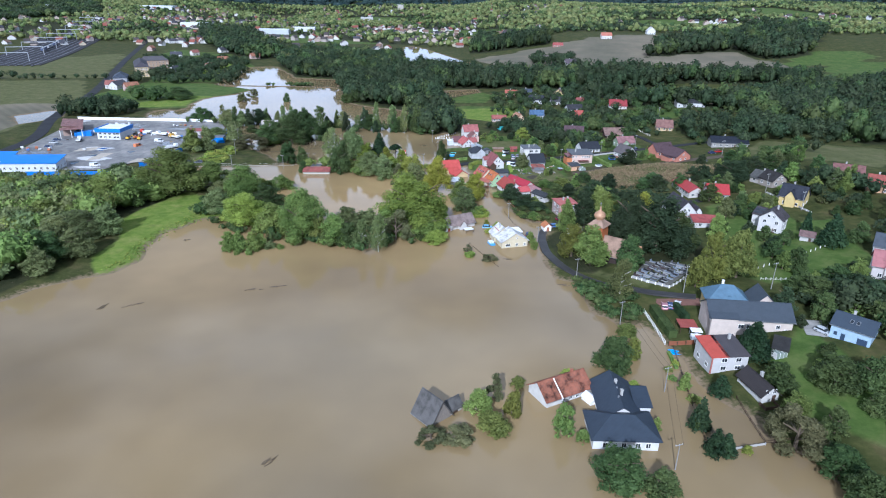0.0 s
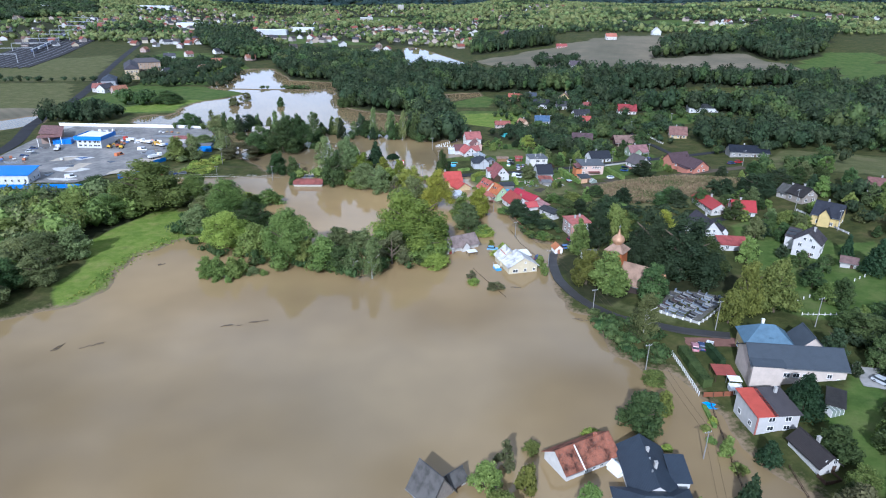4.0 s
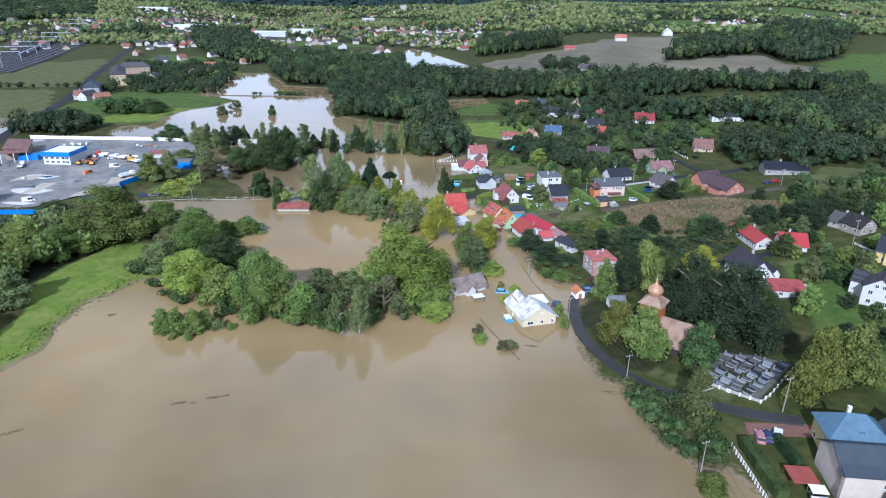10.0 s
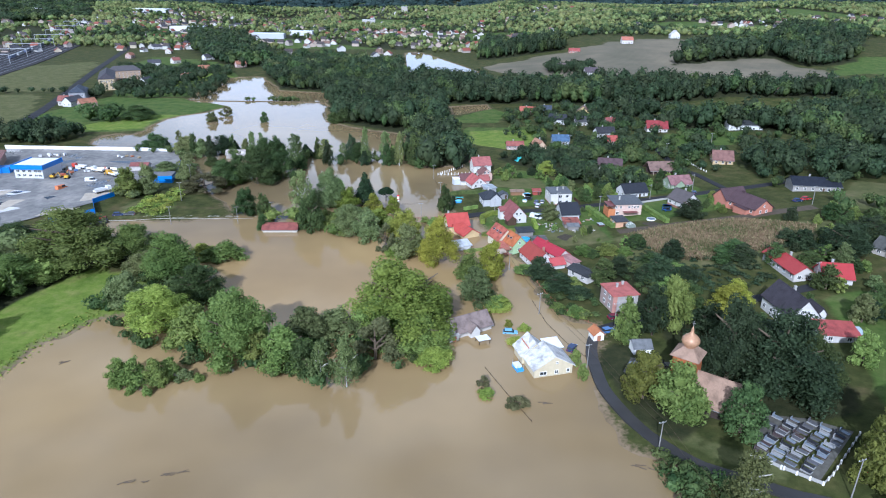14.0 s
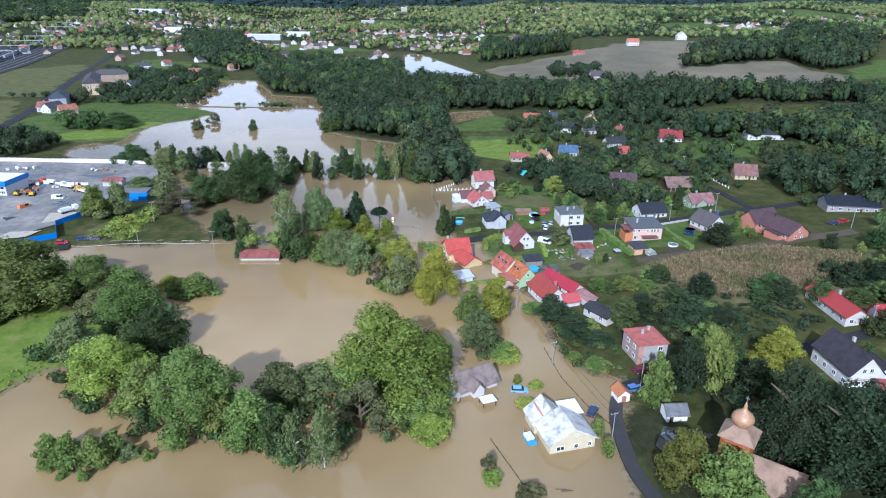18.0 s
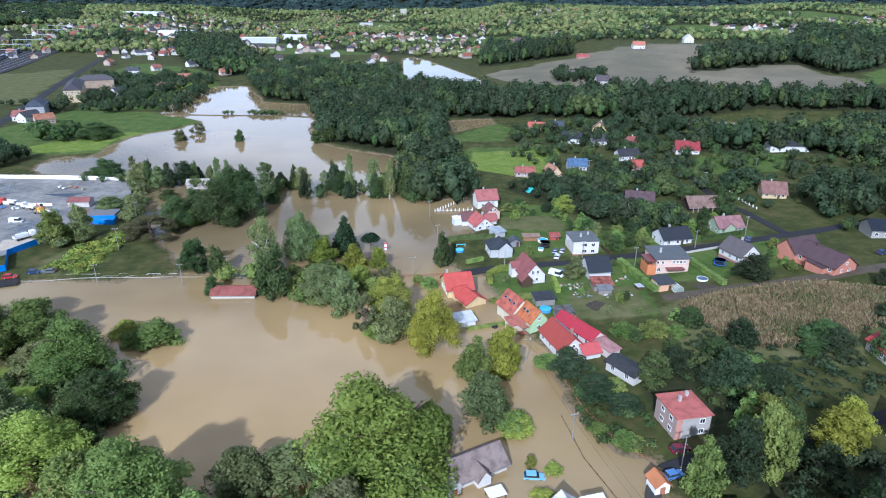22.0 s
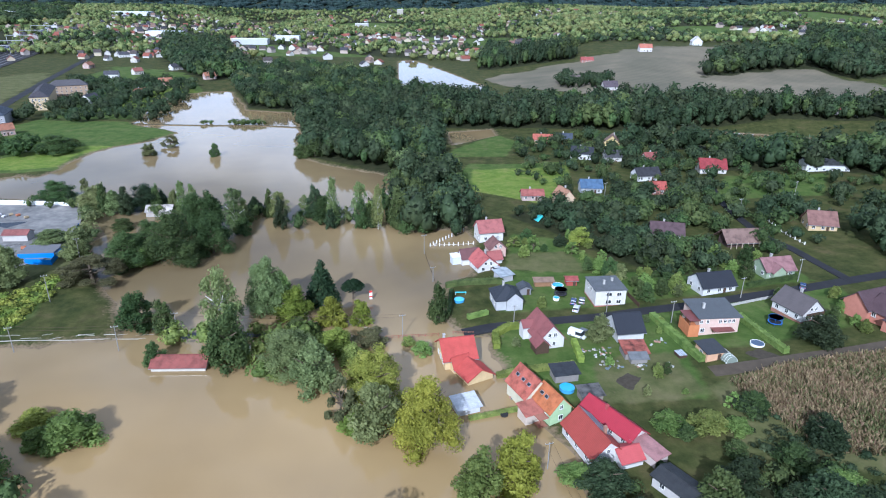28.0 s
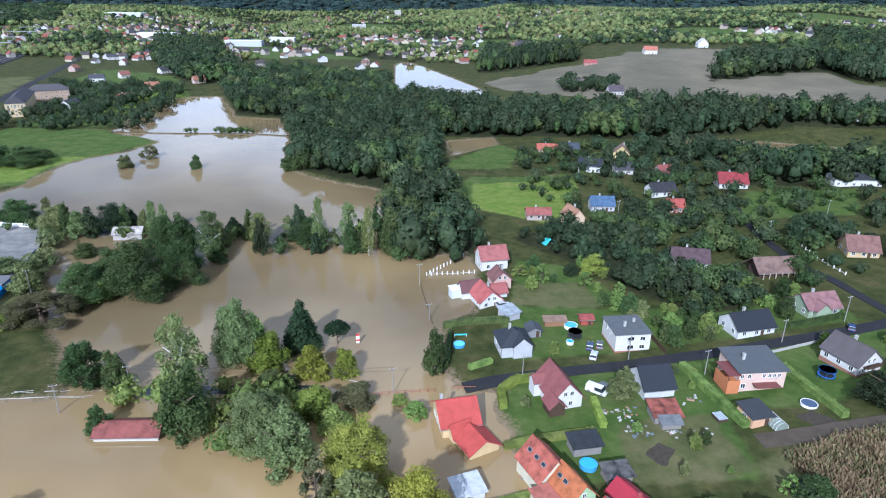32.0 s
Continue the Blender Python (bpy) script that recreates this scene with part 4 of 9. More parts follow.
# where the far settlements lie: centre, spread, houses
FAR_SPOTS = [(-465, 1110, 34, 16), (-455, 1320, 60, 18), (-640, 1580, 75, 18), (-330, 1180, 40, 9), (-640, 1050, 50, 9), (90, 1230, 45, 9), (-40, 1420, 60, 9), (-420, 1500, 180, 26), (-260, 1260, 90, 12), (-620, 1800, 200, 26), (-120, 1500, 120, 14), (60, 1250, 60, 8), (30, 1700, 120, 14), (560, 1330, 90, 10), (820, 1500, 120, 10), (-900, 1450, 160, 16), (-760, 1250, 100, 12), (300, 1900, 150, 10), (-300, 2300, 220, 14), (700, 2200, 200, 10), (-60, 1180, 60, 8), (-200, 1010, 60, 5)]

# far country: hedgerows, copses and woods up to the ridge
X, Y = np.meshgrid(np.arange(-1900, 1900, 15.0), np.arange(1120, 2600, 15.0))
X, Y = X.ravel() + rngw.uniform(-7, 7, X.size), Y.ravel() + rngw.uniform(-7, 7, X.size)
ok = (np.abs(X) < Y * 0.78) & (wobble(X + 90, Y, 140.0) < 0.6) & (ground_z(X, Y)[1] > 6) & (signed(WOOD_FIELD, X, Y) > 5)
for p in FIELDS:
    ok &= signed(p, X, Y) > 5
for cx, cy, sp, n in FAR_SPOTS:
    ok &= (np.hypot(X - cx, Y - cy) > sp * 1.1) | (rngw.uniform(0, 1, len(X)) < 0.4)
X, Y = X[ok], Y[ok]
# sunlit patches of the far woods are made by leaf colour
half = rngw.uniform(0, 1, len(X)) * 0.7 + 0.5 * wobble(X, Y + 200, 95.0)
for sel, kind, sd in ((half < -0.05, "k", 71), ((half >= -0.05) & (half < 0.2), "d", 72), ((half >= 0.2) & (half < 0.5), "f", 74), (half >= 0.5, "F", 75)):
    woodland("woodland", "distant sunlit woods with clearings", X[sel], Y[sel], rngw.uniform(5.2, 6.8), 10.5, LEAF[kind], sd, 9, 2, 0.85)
X, Y = np.meshgrid(np.arange(-3500, 3500, 42.0), np.arange(2600, 4700, 42.0))
X, Y = X.ravel() + rngw.uniform(-20, 20, X.size), Y.ravel() + rngw.uniform(-20, 20, X.size)
ok = (np.abs(X) < Y * 0.78) & (wobble(X, Y, 210.0) < 0.35)
# distance haze on the hills is put into this bluish leaf colour
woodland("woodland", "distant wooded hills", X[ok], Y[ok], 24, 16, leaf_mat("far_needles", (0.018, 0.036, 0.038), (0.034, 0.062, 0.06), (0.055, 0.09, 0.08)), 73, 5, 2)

# ---- single trees ----
BANK_TREES = [("g", -129.9, 290.3, 16.0, 21.6), ("w", -121.5, 296.7, 4.8, 14.5), ("g", -112.3, 299.5, 9.7, 13.0), ("w", -98.5, 263.5, 6.2, 10.7), ("w", -103.4, 285.2, 7.1, 8.0), ("w", -172.7, 268.8, 10.7, 11.8), ("w", -163.8, 269.1, 10.6, 9.5), ("g", -150.5, 272.3, 14.2, 12.8), ("g", -139.9, 273.5, 10.3, 11.0), ("g", -135.3, 278.9, 7.8, 8.2), ("w", -145.4, 230.3, 10.3, 9.3), ("w", -139.0, 231.5, 9.0, 11.4),
    ("w", -132.0, 236.0, 6.6, 12.3), ("d", -141.0, 209.0, 8.5, 11.0), ("w", -130.5, 214.0, 6.6, 10.9), ("g", -160.9, 244.8, 9.9, 10.7), ("w", -135.0, 198.3, 5.4, 9.3), ("d", -162.7, 310.5, 10.3, 9.2), ("y", -157.6, 306.7, 4.4, 5.3)]
BELT_TREES = [("d", -93.3, 285.4, 9.9, 15.7), ("y", -91.8, 306.8, 4.3, 4.1), ("g", -80.2, 301.5, 6.2, 6.9), ("g", -86.3, 300.0, 3.1, 4.9), ("y", -83.1, 252.1, 9.4, 14.6), ("d", -78.1, 268.3, 7.3, 11.8), ("d", -69.5, 241.4, 6.1, 14.1), ("g", -55.7, 236.1, 9.3, 21.0), ("g", -52.1, 237.9, 5.4, 11.3), ("g", -41.8, 233.4, 6.6, 12.3), ("g", -48.5, 233.2, 4.0, 10.7), ("d", -37.0, 229.7, 4.6, 9.7),
    ("s", -31.3, 225.0, 3.8, 12.6), ("s", -24.8, 224.0, 4.4, 14.5), ("w", -39.2, 246.8, 5.9, 10.3), ("w", -31.7, 250.5, 6.6, 7.6), ("w", -24.1, 248.8, 5.0, 10.4), ("b", -19.2, 237.0, 6.1, 12.5), ("y", -12.1, 250.4, 13.9, 23.0), ("g", -18.7, 247.2, 7.6, 13.9), ("g", -7.8, 244.1, 8.6, 9.8), ("y", -3.7, 235.1, 4.5, 5.6), ("y", -3.4, 263.6, 5.0, 9.9), ("w", 8.5, 270.7, 5.6, 12.5),
    ("Y", 13.9, 289.8, 4.7, 13.4), ("g", 6.3, 288.3, 4.8, 10.8)]
REED_BUSHES = [("g", -80.1, 222.9, 3.2, 7.8), ("g", -75.8, 222.6, 3.3, 8.7), ("g", -71.3, 223.2, 3.3, 8.1), ("g", -69.4, 226.7, 2.7, 6.3), ("w", -65.5, 225.8, 2.3, 3.4), ("g", -61.8, 225.7, 1.6, 2.4), ("g", -76.4, 219.3, 1.2, 1.3), ("g", -71.7, 219.1, 1.3, 2.9)]
FLOOD_SHRUBS = [("y", 14.4, 267.7, 4.7, 4.3), ("y", 17.1, 255.7, 1.3, 2.8), ("y", 21.5, 254.4, 2.1, 2.1), ("y", 18.8, 246.5, 2.9, 2.6), ("y", 9.1, 221.8, 2.4, 2.2), ("b", 8.5, 225.1, 1.9, 3.6), ("b", 16.7, 217.8, 2.7, 2.8), ("b", 14.8, 217.8, 1.6, 3.0), ("y", -19.6, 307.0, 4.7, 4.2), ("g", 14.5, 267.7, 3.8, 4.7), ("g", -10.9, 344.3, 2.2, 3.0)]
ROAD_TREES = [("d", -88.6, 349.2, 5.3, 13.2), ("d", -80.0, 348.8, 3.9, 10.3), ("d", -76.0, 332.7, 3.0, 6.8), ("s", -62.7, 347.8, 7.0, 21.0), ("d", -56.4, 332.0, 6.2, 17.2), ("w", -54.2, 360.2, 7.3, 19.6), ("g", -49.3, 362.5, 5.1, 13.9), ("Y", -45.2, 357.4, 6.2, 10.5), ("Y", -33.5, 354.6, 4.6, 9.7), ("Y", -25.4, 355.6, 3.5, 8.4), ("c", -39.3, 368.5, 5.1, 15.1), ("p", -30.2, 371.2, 3.6, 7.5),
    ("w", -39.8, 330.0, 8.0, 12.8), ("w", -33.3, 323.1, 6.4, 12.9), ("y", -30.4, 339.2, 5.6, 7.9), ("g", -24.4, 334.8, 4.1, 6.0), ("b", -21.5, 344.7, 5.4, 4.9), ("y", -17.2, 318.6, 7.6, 13.9), ("b", -24.4, 312.6, 3.7, 11.0), ("w", -15.0, 306.1, 6.4, 13.3), ("Y", -4.6, 302.5, 7.6, 17.6), ("g", -7.2, 339.8, 2.8, 4.7), ("d", -43.0, 350.2, 3.8, 5.2), ("d", -38.6, 349.8, 3.0, 3.8)]
FAR_ROW = [("d", -177.3, 463.0, 7.8, 10.3), ("w", -155.0, 453.1, 7.4, 11.4), ("w", -143.1, 448.3, 4.6, 11.4), ("k", -134.6, 455.3, 9.2, 11.3), ("c", -129.0, 461.8, 2.9, 7.7), ("d", -131.4, 430.3, 4.8, 5.1), ("d", -111.4, 394.3, 8.5, 13.6), ("g", -107.8, 394.1, 5.1, 6.8), ("w", -137.0, 408.9, 5.0, 7.5), ("b", -116.9, 379.7, 10.1, 9.1), ("d", -96.7, 396.3, 10.6, 18.9), ("d", -110.1, 407.8, 7.4, 12.5),
    ("d", -87.0, 406.9, 7.5, 16.3), ("d", -102.2, 429.1, 7.8, 15.9), ("s", -114.5, 449.1, 3.9, 14.9), ("d", -94.5, 427.1, 6.2, 18.0), ("s", -85.1, 427.8, 6.5, 17.9), ("c", -85.3, 454.3, 4.6, 7.5), ("d", -82.0, 425.9, 3.7, 8.5), ("c", -77.4, 450.2, 3.1, 9.0), ("s", -72.0, 445.9, 6.0, 12.1), ("s", -63.3, 454.6, 3.5, 8.3), ("d", -54.1, 446.9, 8.1, 10.4), ("s", -48.8, 442.4, 4.0, 19.3),
    ("s", -44.5, 447.8, 2.3, 6.0), ("s", -38.1, 443.3, 4.7, 16.9), ("s", -29.3, 433.9, 3.6, 18.9), ("d", -33.0, 437.5, 3.0, 9.7), ("d", -20.7, 437.1, 6.0, 16.9), ("d", -13.9, 432.0, 6.7, 11.9), ("w", -175.1, 551.5, 4.8, 7.5), ("b", -172.4, 574.6, 5.1, 7.6), ("d", -137.1, 552.6, 3.3, 8.1), ("d", -228.5, 549.8, 10.6, 10.9), ("d", -228.2, 568.8, 3.8, 5.1), ("w", -148.2, 410.8, 6.9, 6.2),
    ("d", -86.9, 551.8, 5.1, 8.7), ("d", -79.2, 553.6, 7.0, 12.2)]
CHURCH_TREES = [("g", 48.9, 246.9, 3.9, 12.8), ("g", 62.2, 253.1, 5.3, 17.0), ("d", 56.5, 249.1, 5.2, 14.5), ("d", 70.6, 261.5, 4.9, 9.3), ("y", 46.3, 220.7, 5.6, 13.1), ("g", 51.6, 212.4, 6.6, 15.0), ("d", 63.2, 206.6, 5.4, 12.5), ("d", 66.9, 224.4, 8.4, 22.8), ("k", 75.8, 218.7, 12.0, 21.8), ("d", 84.6, 222.0, 7.5, 14.0), ("Y", 80.0, 257.4, 5.6, 9.7), ("d", 71.5, 248.0, 4.1, 8.8),
    ("d", 79.6, 237.3, 6.4, 10.5), ("d", 78.0, 302.4, 3.3, 6.1), ("d", 98.8, 295.3, 5.4, 5.9), ("d", 68.4, 312.6, 4.0, 5.2), ("g", 56.8, 307.3, 4.1, 4.6), ("d", 121.2, 308.1, 4.1, 4.8), ("d", 92.1, 293.5, 3.3, 3.6), ("g", 75.4, 288.5, 3.9, 3.5), ("d", 70.0, 295.1, 3.6, 4.2), ("d", 114.1, 269.4, 4.3, 7.9), ("d", 132.1, 292.7, 8.7, 11.0), ("d", 145.5, 301.6, 7.3, 9.4),
    ("d", 119.4, 289.5, 4.2, 3.8), ("d", 111.1, 280.0, 4.4, 4.0), ("d", 116.6, 251.4, 4.1, 5.5)]
HALL_TREES = [("y", 86.8, 195.0, 5.1, 16.9), ("g", 94.8, 194.5, 6.0, 17.3), ("y", 80.2, 190.0, 4.0, 11.6), ("c", 133.8, 227.7, 2.2, 8.7), ("c", 135.8, 214.5, 4.7, 12.3), ("d", 109.0, 182.4, 4.9, 6.1), ("d", 111.0, 176.7, 6.7, 7.1), ("d", 121.8, 185.4, 4.7, 6.3), ("c", 81.6, 151.3, 4.8, 10.5), ("s", 54.7, 184.4, 5.3, 13.5), ("d", 43.7, 147.0, 5.2, 11.5), ("g", 52.6, 166.3, 3.6, 3.3),
    ("y", 50.9, 153.5, 2.6, 6.7), ("g", 8.2, 128.4, 3.1, 7.6), ("b", 12.5, 134.0, 2.2, 7.5), ("g", 18.7, 139.2, 2.0, 3.4), ("y", 16.2, 127.5, 2.4, 7.8), ("g", 11.6, 121.2, 4.0, 6.0), ("b", 4.0, 119.0, 4.1, 3.6), ("b", -2.3, 118.5, 3.6, 3.6), ("y", 32.1, 144.6, 2.1, 2.1), ("g", 26.8, 120.6, 2.6, 9.7), ("y", 47.9, 140.4, 1.3, 1.9), ("d", 35.8, 106.7, 6.0, 9.2),
    ("d", 43.8, 103.6, 3.9, 5.8), ("c", 58.3, 124.2, 2.5, 8.8), ("c", 58.7, 115.9, 2.6, 6.8), ("d", 81.5, 110.3, 5.7, 6.0), ("d", 81.6, 101.4, 5.2, 8.6), ("b", 76.4, 117.3, 6.3, 10.2), ("d", 81.9, 137.7, 4.6, 6.9), ("d", 94.9, 136.4, 6.3, 8.1), ("d", 101.6, 134.4, 4.5, 8.7), ("g", 57.8, 123.9, 1.4, 3.8), ("g", 60.1, 139.3, 1.8, 4.9)]
SLOPE_TREES = [("d", 59.6, 298.8, 2.8, 3.4), ("d", 30.2, 288.5, 5.0, 7.6), ("g", 26.0, 292.9, 4.4, 3.9), ("g", 39.8, 280.6, 3.4, 3.8), ("d", 35.3, 279.7, 5.5, 5.2), ("d", 40.9, 275.0, 4.6, 3.6), ("g", 38.0, 262.4, 3.2, 2.9), ("g", 33.0, 266.4, 2.6, 2.4), ("d", 56.7, 288.9, 4.5, 6.2), ("d", 50.7, 284.8, 4.6, 8.3), ("g", 49.3, 308.8, 4.0, 3.8), ("d", 67.6, 313.0, 4.2, 3.8),
    ("d", 68.7, 295.0, 4.1, 5.0), ("d", 77.6, 299.5, 4.2, 6.8), ("d", 68.4, 281.5, 5.9, 9.8), ("g", 64.3, 264.0, 3.4, 9.7), ("y", 67.2, 262.0, 6.0, 10.9), ("Y", 84.3, 261.6, 4.9, 8.6), ("d", 98.4, 297.3, 6.7, 6.0), ("d", 63.6, 282.8, 3.7, 6.2), ("d", 75.5, 282.6, 5.2, 4.7), ("g", 62.7, 306.6, 3.3, 3.1), ("d", 97.7, 340.6, 5.9, 8.2)]
GARDEN_SHRUBS = [("y", 33, 145, 2.2, 1.8), ("c", 61, 116, 2.2, 5.6), ("y", 65.7, 116, 1.3, 2.4), ("y", 61.4, 150, 1.2, 2.2), ("g", 58.8, 147.6, 1.5, 1.5), ("g", 58.5, 143.3, 1.4, 1.4), ("g", 60.8, 134.7, 2.0, 1.8), ("c", 68, 137, 2.7, 5.4), ("g", 48, 123, 1.4, 3.8), ("g", 31, 119, 1.7, 3.6), ("y", 49, 417, 4.9, 7.3),
    ("w", 42, 347, 4.0, 7.7), ("g", 39, 262, 3.4, 2.2), ("g", 33, 236, 1.8, 5.4), ("g", 34, 230, 1.7, 4.3), ("d", -3, 358, 3.5, 13.0), ("g", -149, 370, 6.4, 13.5), ("w", -142, 377, 5.6, 14.0), ("w", -132, 398, 4.4, 10.9)]
TREE_SETS = [(HALL_TREES, "beside the flooded gardens", "trees in the hamlet"), (GARDEN_SHRUBS, "beside the flooded gardens", "trees in the hamlet"),
    (BANK_TREES, "on the western bank", "trees on the west bank"), (BELT_TREES, "standing in the flood belt", "trees between the pools"),
    (REED_BUSHES, "in a drowned thicket", "bushes in the flood"), (FLOOD_SHRUBS, "rising out of the flood water", "bushes in the flood"),
    (ROAD_TREES, "by the flooded road", "trees along the flooded road"), (FAR_ROW, "in the drowned tree row", "trees along the far ditch"),
    (CHURCH_TREES, "round the churchyard", "trees round the church"), (SLOPE_TREES, "among the village gardens", "trees in the village")]
row_rng = random.Random(8)
for k in range(14):
    x = -168 + k * 10 + row_rng.uniform(-2, 2)
    y = 452 - (x + 168) * 0.12 + row_rng.uniform(-9, 9)
    r = row_rng.uniform(2.2, 4.0)
    tree(row_rng.choice("dddskkw"), x, y, r, r * row_rng.uniform(3.2, 4.8), "in the drowned tree row", "trees along the far ditch")
for k in range(16):
    x, y = -50 + row_rng.uniform(-14, 28), 424 + row_rng.uniform(0, 26)
    r = row_rng.uniform(2.4, 4.0)
    tree(row_rng.choice("gdsd"), x + 6, y + 12, r, r * row_rng.uniform(3.0, 4.4), "at the edge of the flooded wood", "trees along the far ditch") if x > -40 else None
for lst, where, grp in TREE_SETS:
    # cloud shade on church and village trees comes as darker leaf colour
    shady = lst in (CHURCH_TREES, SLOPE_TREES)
    for n_t, (k, x, y, r, h) in enumerate(lst):
        if k == "y" and lst in (CHURCH_TREES, SLOPE_TREES, HALL_TREES) and h > 6:
            k = "o"
        elif k == "d" and lst is BELT_TREES and n_t % 2 == 0:
            k = "g"
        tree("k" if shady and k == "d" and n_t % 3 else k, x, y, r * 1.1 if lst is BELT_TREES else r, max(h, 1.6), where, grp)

# ---- houses of the flooded hamlet ----
SLATE, RED, CLAY = (0.06, 0.08, 0.11), (0.34, 0.065, 0.05), (0.30, 0.115, 0.07)


def skylight(roof, x, y, z, rx, ry, rz):
    ob = part("skylight", boxes((-0.42, 0.42, -0.6, 0.6, -0.05, 0.07)), METAL, roof)
    ob.matrix_local = pose(x, y, z, rx, ry, rz)
    part("pane", boxes((-0.33, 0.33, -0.5, 0.5, 0.074, 0.09)), GLASS, ob)


# slate-blue roofed bungalow, T-shaped
h = home_at("house", 32.5, 116.3, -1, "flooded white T-shaped bungalow with slate-blue sheet metal roof", group="village houses", z=0)
wh_p, sl = plaster((0.76, 0.76, 0.75)), roofing("roofing", SLATE, "sheet", 0.08)
wing(h, 0, 14, 0, 9.5, 0, 2.5, "hip", 2.9, wh_p, sl, 0.6)
r2 = wing(h, 3.6, 12.2, 8, 22, 0, 2.5, "gy", 2.7, wh_p, sl, 0.6)
wing(h, 12.2, 15.5, 12, 18, 0, 2.5, "shed", 1.2, wh_p, sl, 0.4)
for q in (2.6, 6.6, 9.6, 11.8):
    window_at(h, q, 0, 0.55, 0, 1.1, 1.3)
wall_windows(h, 3.6, 12.2, 10, 22, 0, 2.5, "l")
chimney(r2, 8.6, 13, 3.5, 6.3), chimney(r2, 8.2, 17.5, 3.8, 6.0)
for q in ((8.0, 15.0), (7.6, 11.5)):
    part("roof_vent", boxes((q[0] - 0.15, q[0] + 0.15, q[1] - 0.15, q[1] + 0.15, 4.9, 5.7)), METAL, r2)

# clay-tiled farmhouse
h = home_at("house", 24.8, 130, 28, "flooded white farmhouse with patched orange clay tile roof", group="village houses", z=0)
clay = roofing("roofing", CLAY, "tile", 0.55)
r1 = wing(h, 0, 13, 0.4, 7.8, 0, 2.0, "gx", 2.8, plaster((0.72, 0.7, 0.66)), clay, 0.5)
vg = part("verge", boxes((-0.14, 0.14, -0.2, 5.1, -0.05, 0.12)), WHITE, r1, "white mortar verge strip")
vg.matrix_local = pose(4.2, -0.1, 1.8, 37.1, 0, 0)
for q in (5.0, 7.0, 9.0, 11.0):
    window_at(h, q, 0.4, 0.35, 0, 1.0, 1.2)
chimney(r1, 9.8, 4.2, 3.4, 5.6, roofing("roofing", (0.34, 0.13, 0.08), "tile", 0.5))
h = home_at("shed", 35.2, 131.5, 30, "small white shed roof rising out of the flood", "shed", z=0)
wing(h, 0, 2.6, 0, 3.2, 0, 0.9, "gy", 0.8, WHITE, plain("white_sheet", (0.74, 0.75, 0.76), 0.5), 0.2)

# old barn
h = home_at("barn", -6.4, 127.4, -48, "old grey timber barn with steep shingled roof standing in flood water", z=0)
old = roofing("roofing", (0.19, 0.18, 0.17), "tile", 0.3)
wing(h, 0, 6.2, 0, 5.8, 0, 0.9, "gx", 4.5, plain("weathered_boards", (0.23, 0.2, 0.17), 0.9, scale=3, vary=0.35), old, 0.6)
wing(h, 3.0, 6.0, 5.8, 9.4, 0, 1.4, "gy", 1.7, plaster((0.6, 0.57, 0.52)), old, 0.4)
part("doorway", boxes((5.7, 6.04, 6.8, 8.2, 0, 1.3)), DARKWOOD, h)

# red and brown roofed two-storey house
h = home_at("house", 68.3, 145, 6, "two-storey grey-white house with half red, half brown low roof", group="village houses")
gw = plaster((0.62, 0.6, 0.58))
wing(h, 0, 4.1, 0, 8.8, 0, 4.9, "shed", 0.9, gw, roofing("roofing", (0.5, 0.09, 0.06), "sheet", 0.08), 0.4)
r2 = wing(h, 4.1, 9.8, 0, 8.8, 0, 4.9, "shed", 0.9, gw, roofing("roofing", (0.13, 0.115, 0.12), "sheet", 0.1), 0.4)
part("corner_strip", boxes((-0.08, 0.35, -0.06, -0.003, 0, 4.85)), plaster((0.42, 0.16, 0.13)), h)
for q in (3.4, 7.2):
    for z in (1.0, 3.3):
        window_at(h, q, 0, z, 0, 1.5, 1.2)
wall_windows(h, 0, 9.8, 0, 8.8, 0, 4.9, "l")
chimney(r2, 8.0, 7.2, 5.1, 7.1)

# village hall
h = home_at("hall", 74, 162, -5, "long cream village hall with dark grey metal roof", "hall", z=3.9)
part("plinth", boxes((0.02, 21.98, 0.02, 9.58, -2.6, -0.004)), plaster((0.5, 0.45, 0.4)), h)
cream = plaster((0.68, 0.58, 0.5))
r1 = wing(h, 0, 22, 0, 9.6, 0, 4.2, "gx", 3.0, cream, roofing("roofing", (0.095, 0.115, 0.14), "sheet", 0.08), 0.5)
wing(h, 0, 7.2, -0.9, 2.0, 0, 4.4, "shed", 0.9, cream, roofing("roofing", (0.095, 0.115, 0.14), "sheet", 0.08), 0.3)
wing(h, 14, 21, 9, 16, 0, 4.2, "gy", 3.4, cream, roofing("roofing", (0.095, 0.115, 0.14), "sheet", 0.08), 0.5)
for q in (8.4, 10.6, 12.8):
    window_at(h, q, 0, 1.3, 0, 1.6, 1.2)
window_at(h, 18.2, 0, 1.6, 0, 1.2, 1.2), window_at(h, 20.4, 0, 0.8, 0, 0.8, 0.8)
part("eaves_band", boxes((-0.56, 22.56, -0.62, -0.58, 3.75, 3.95)), METAL, r1)

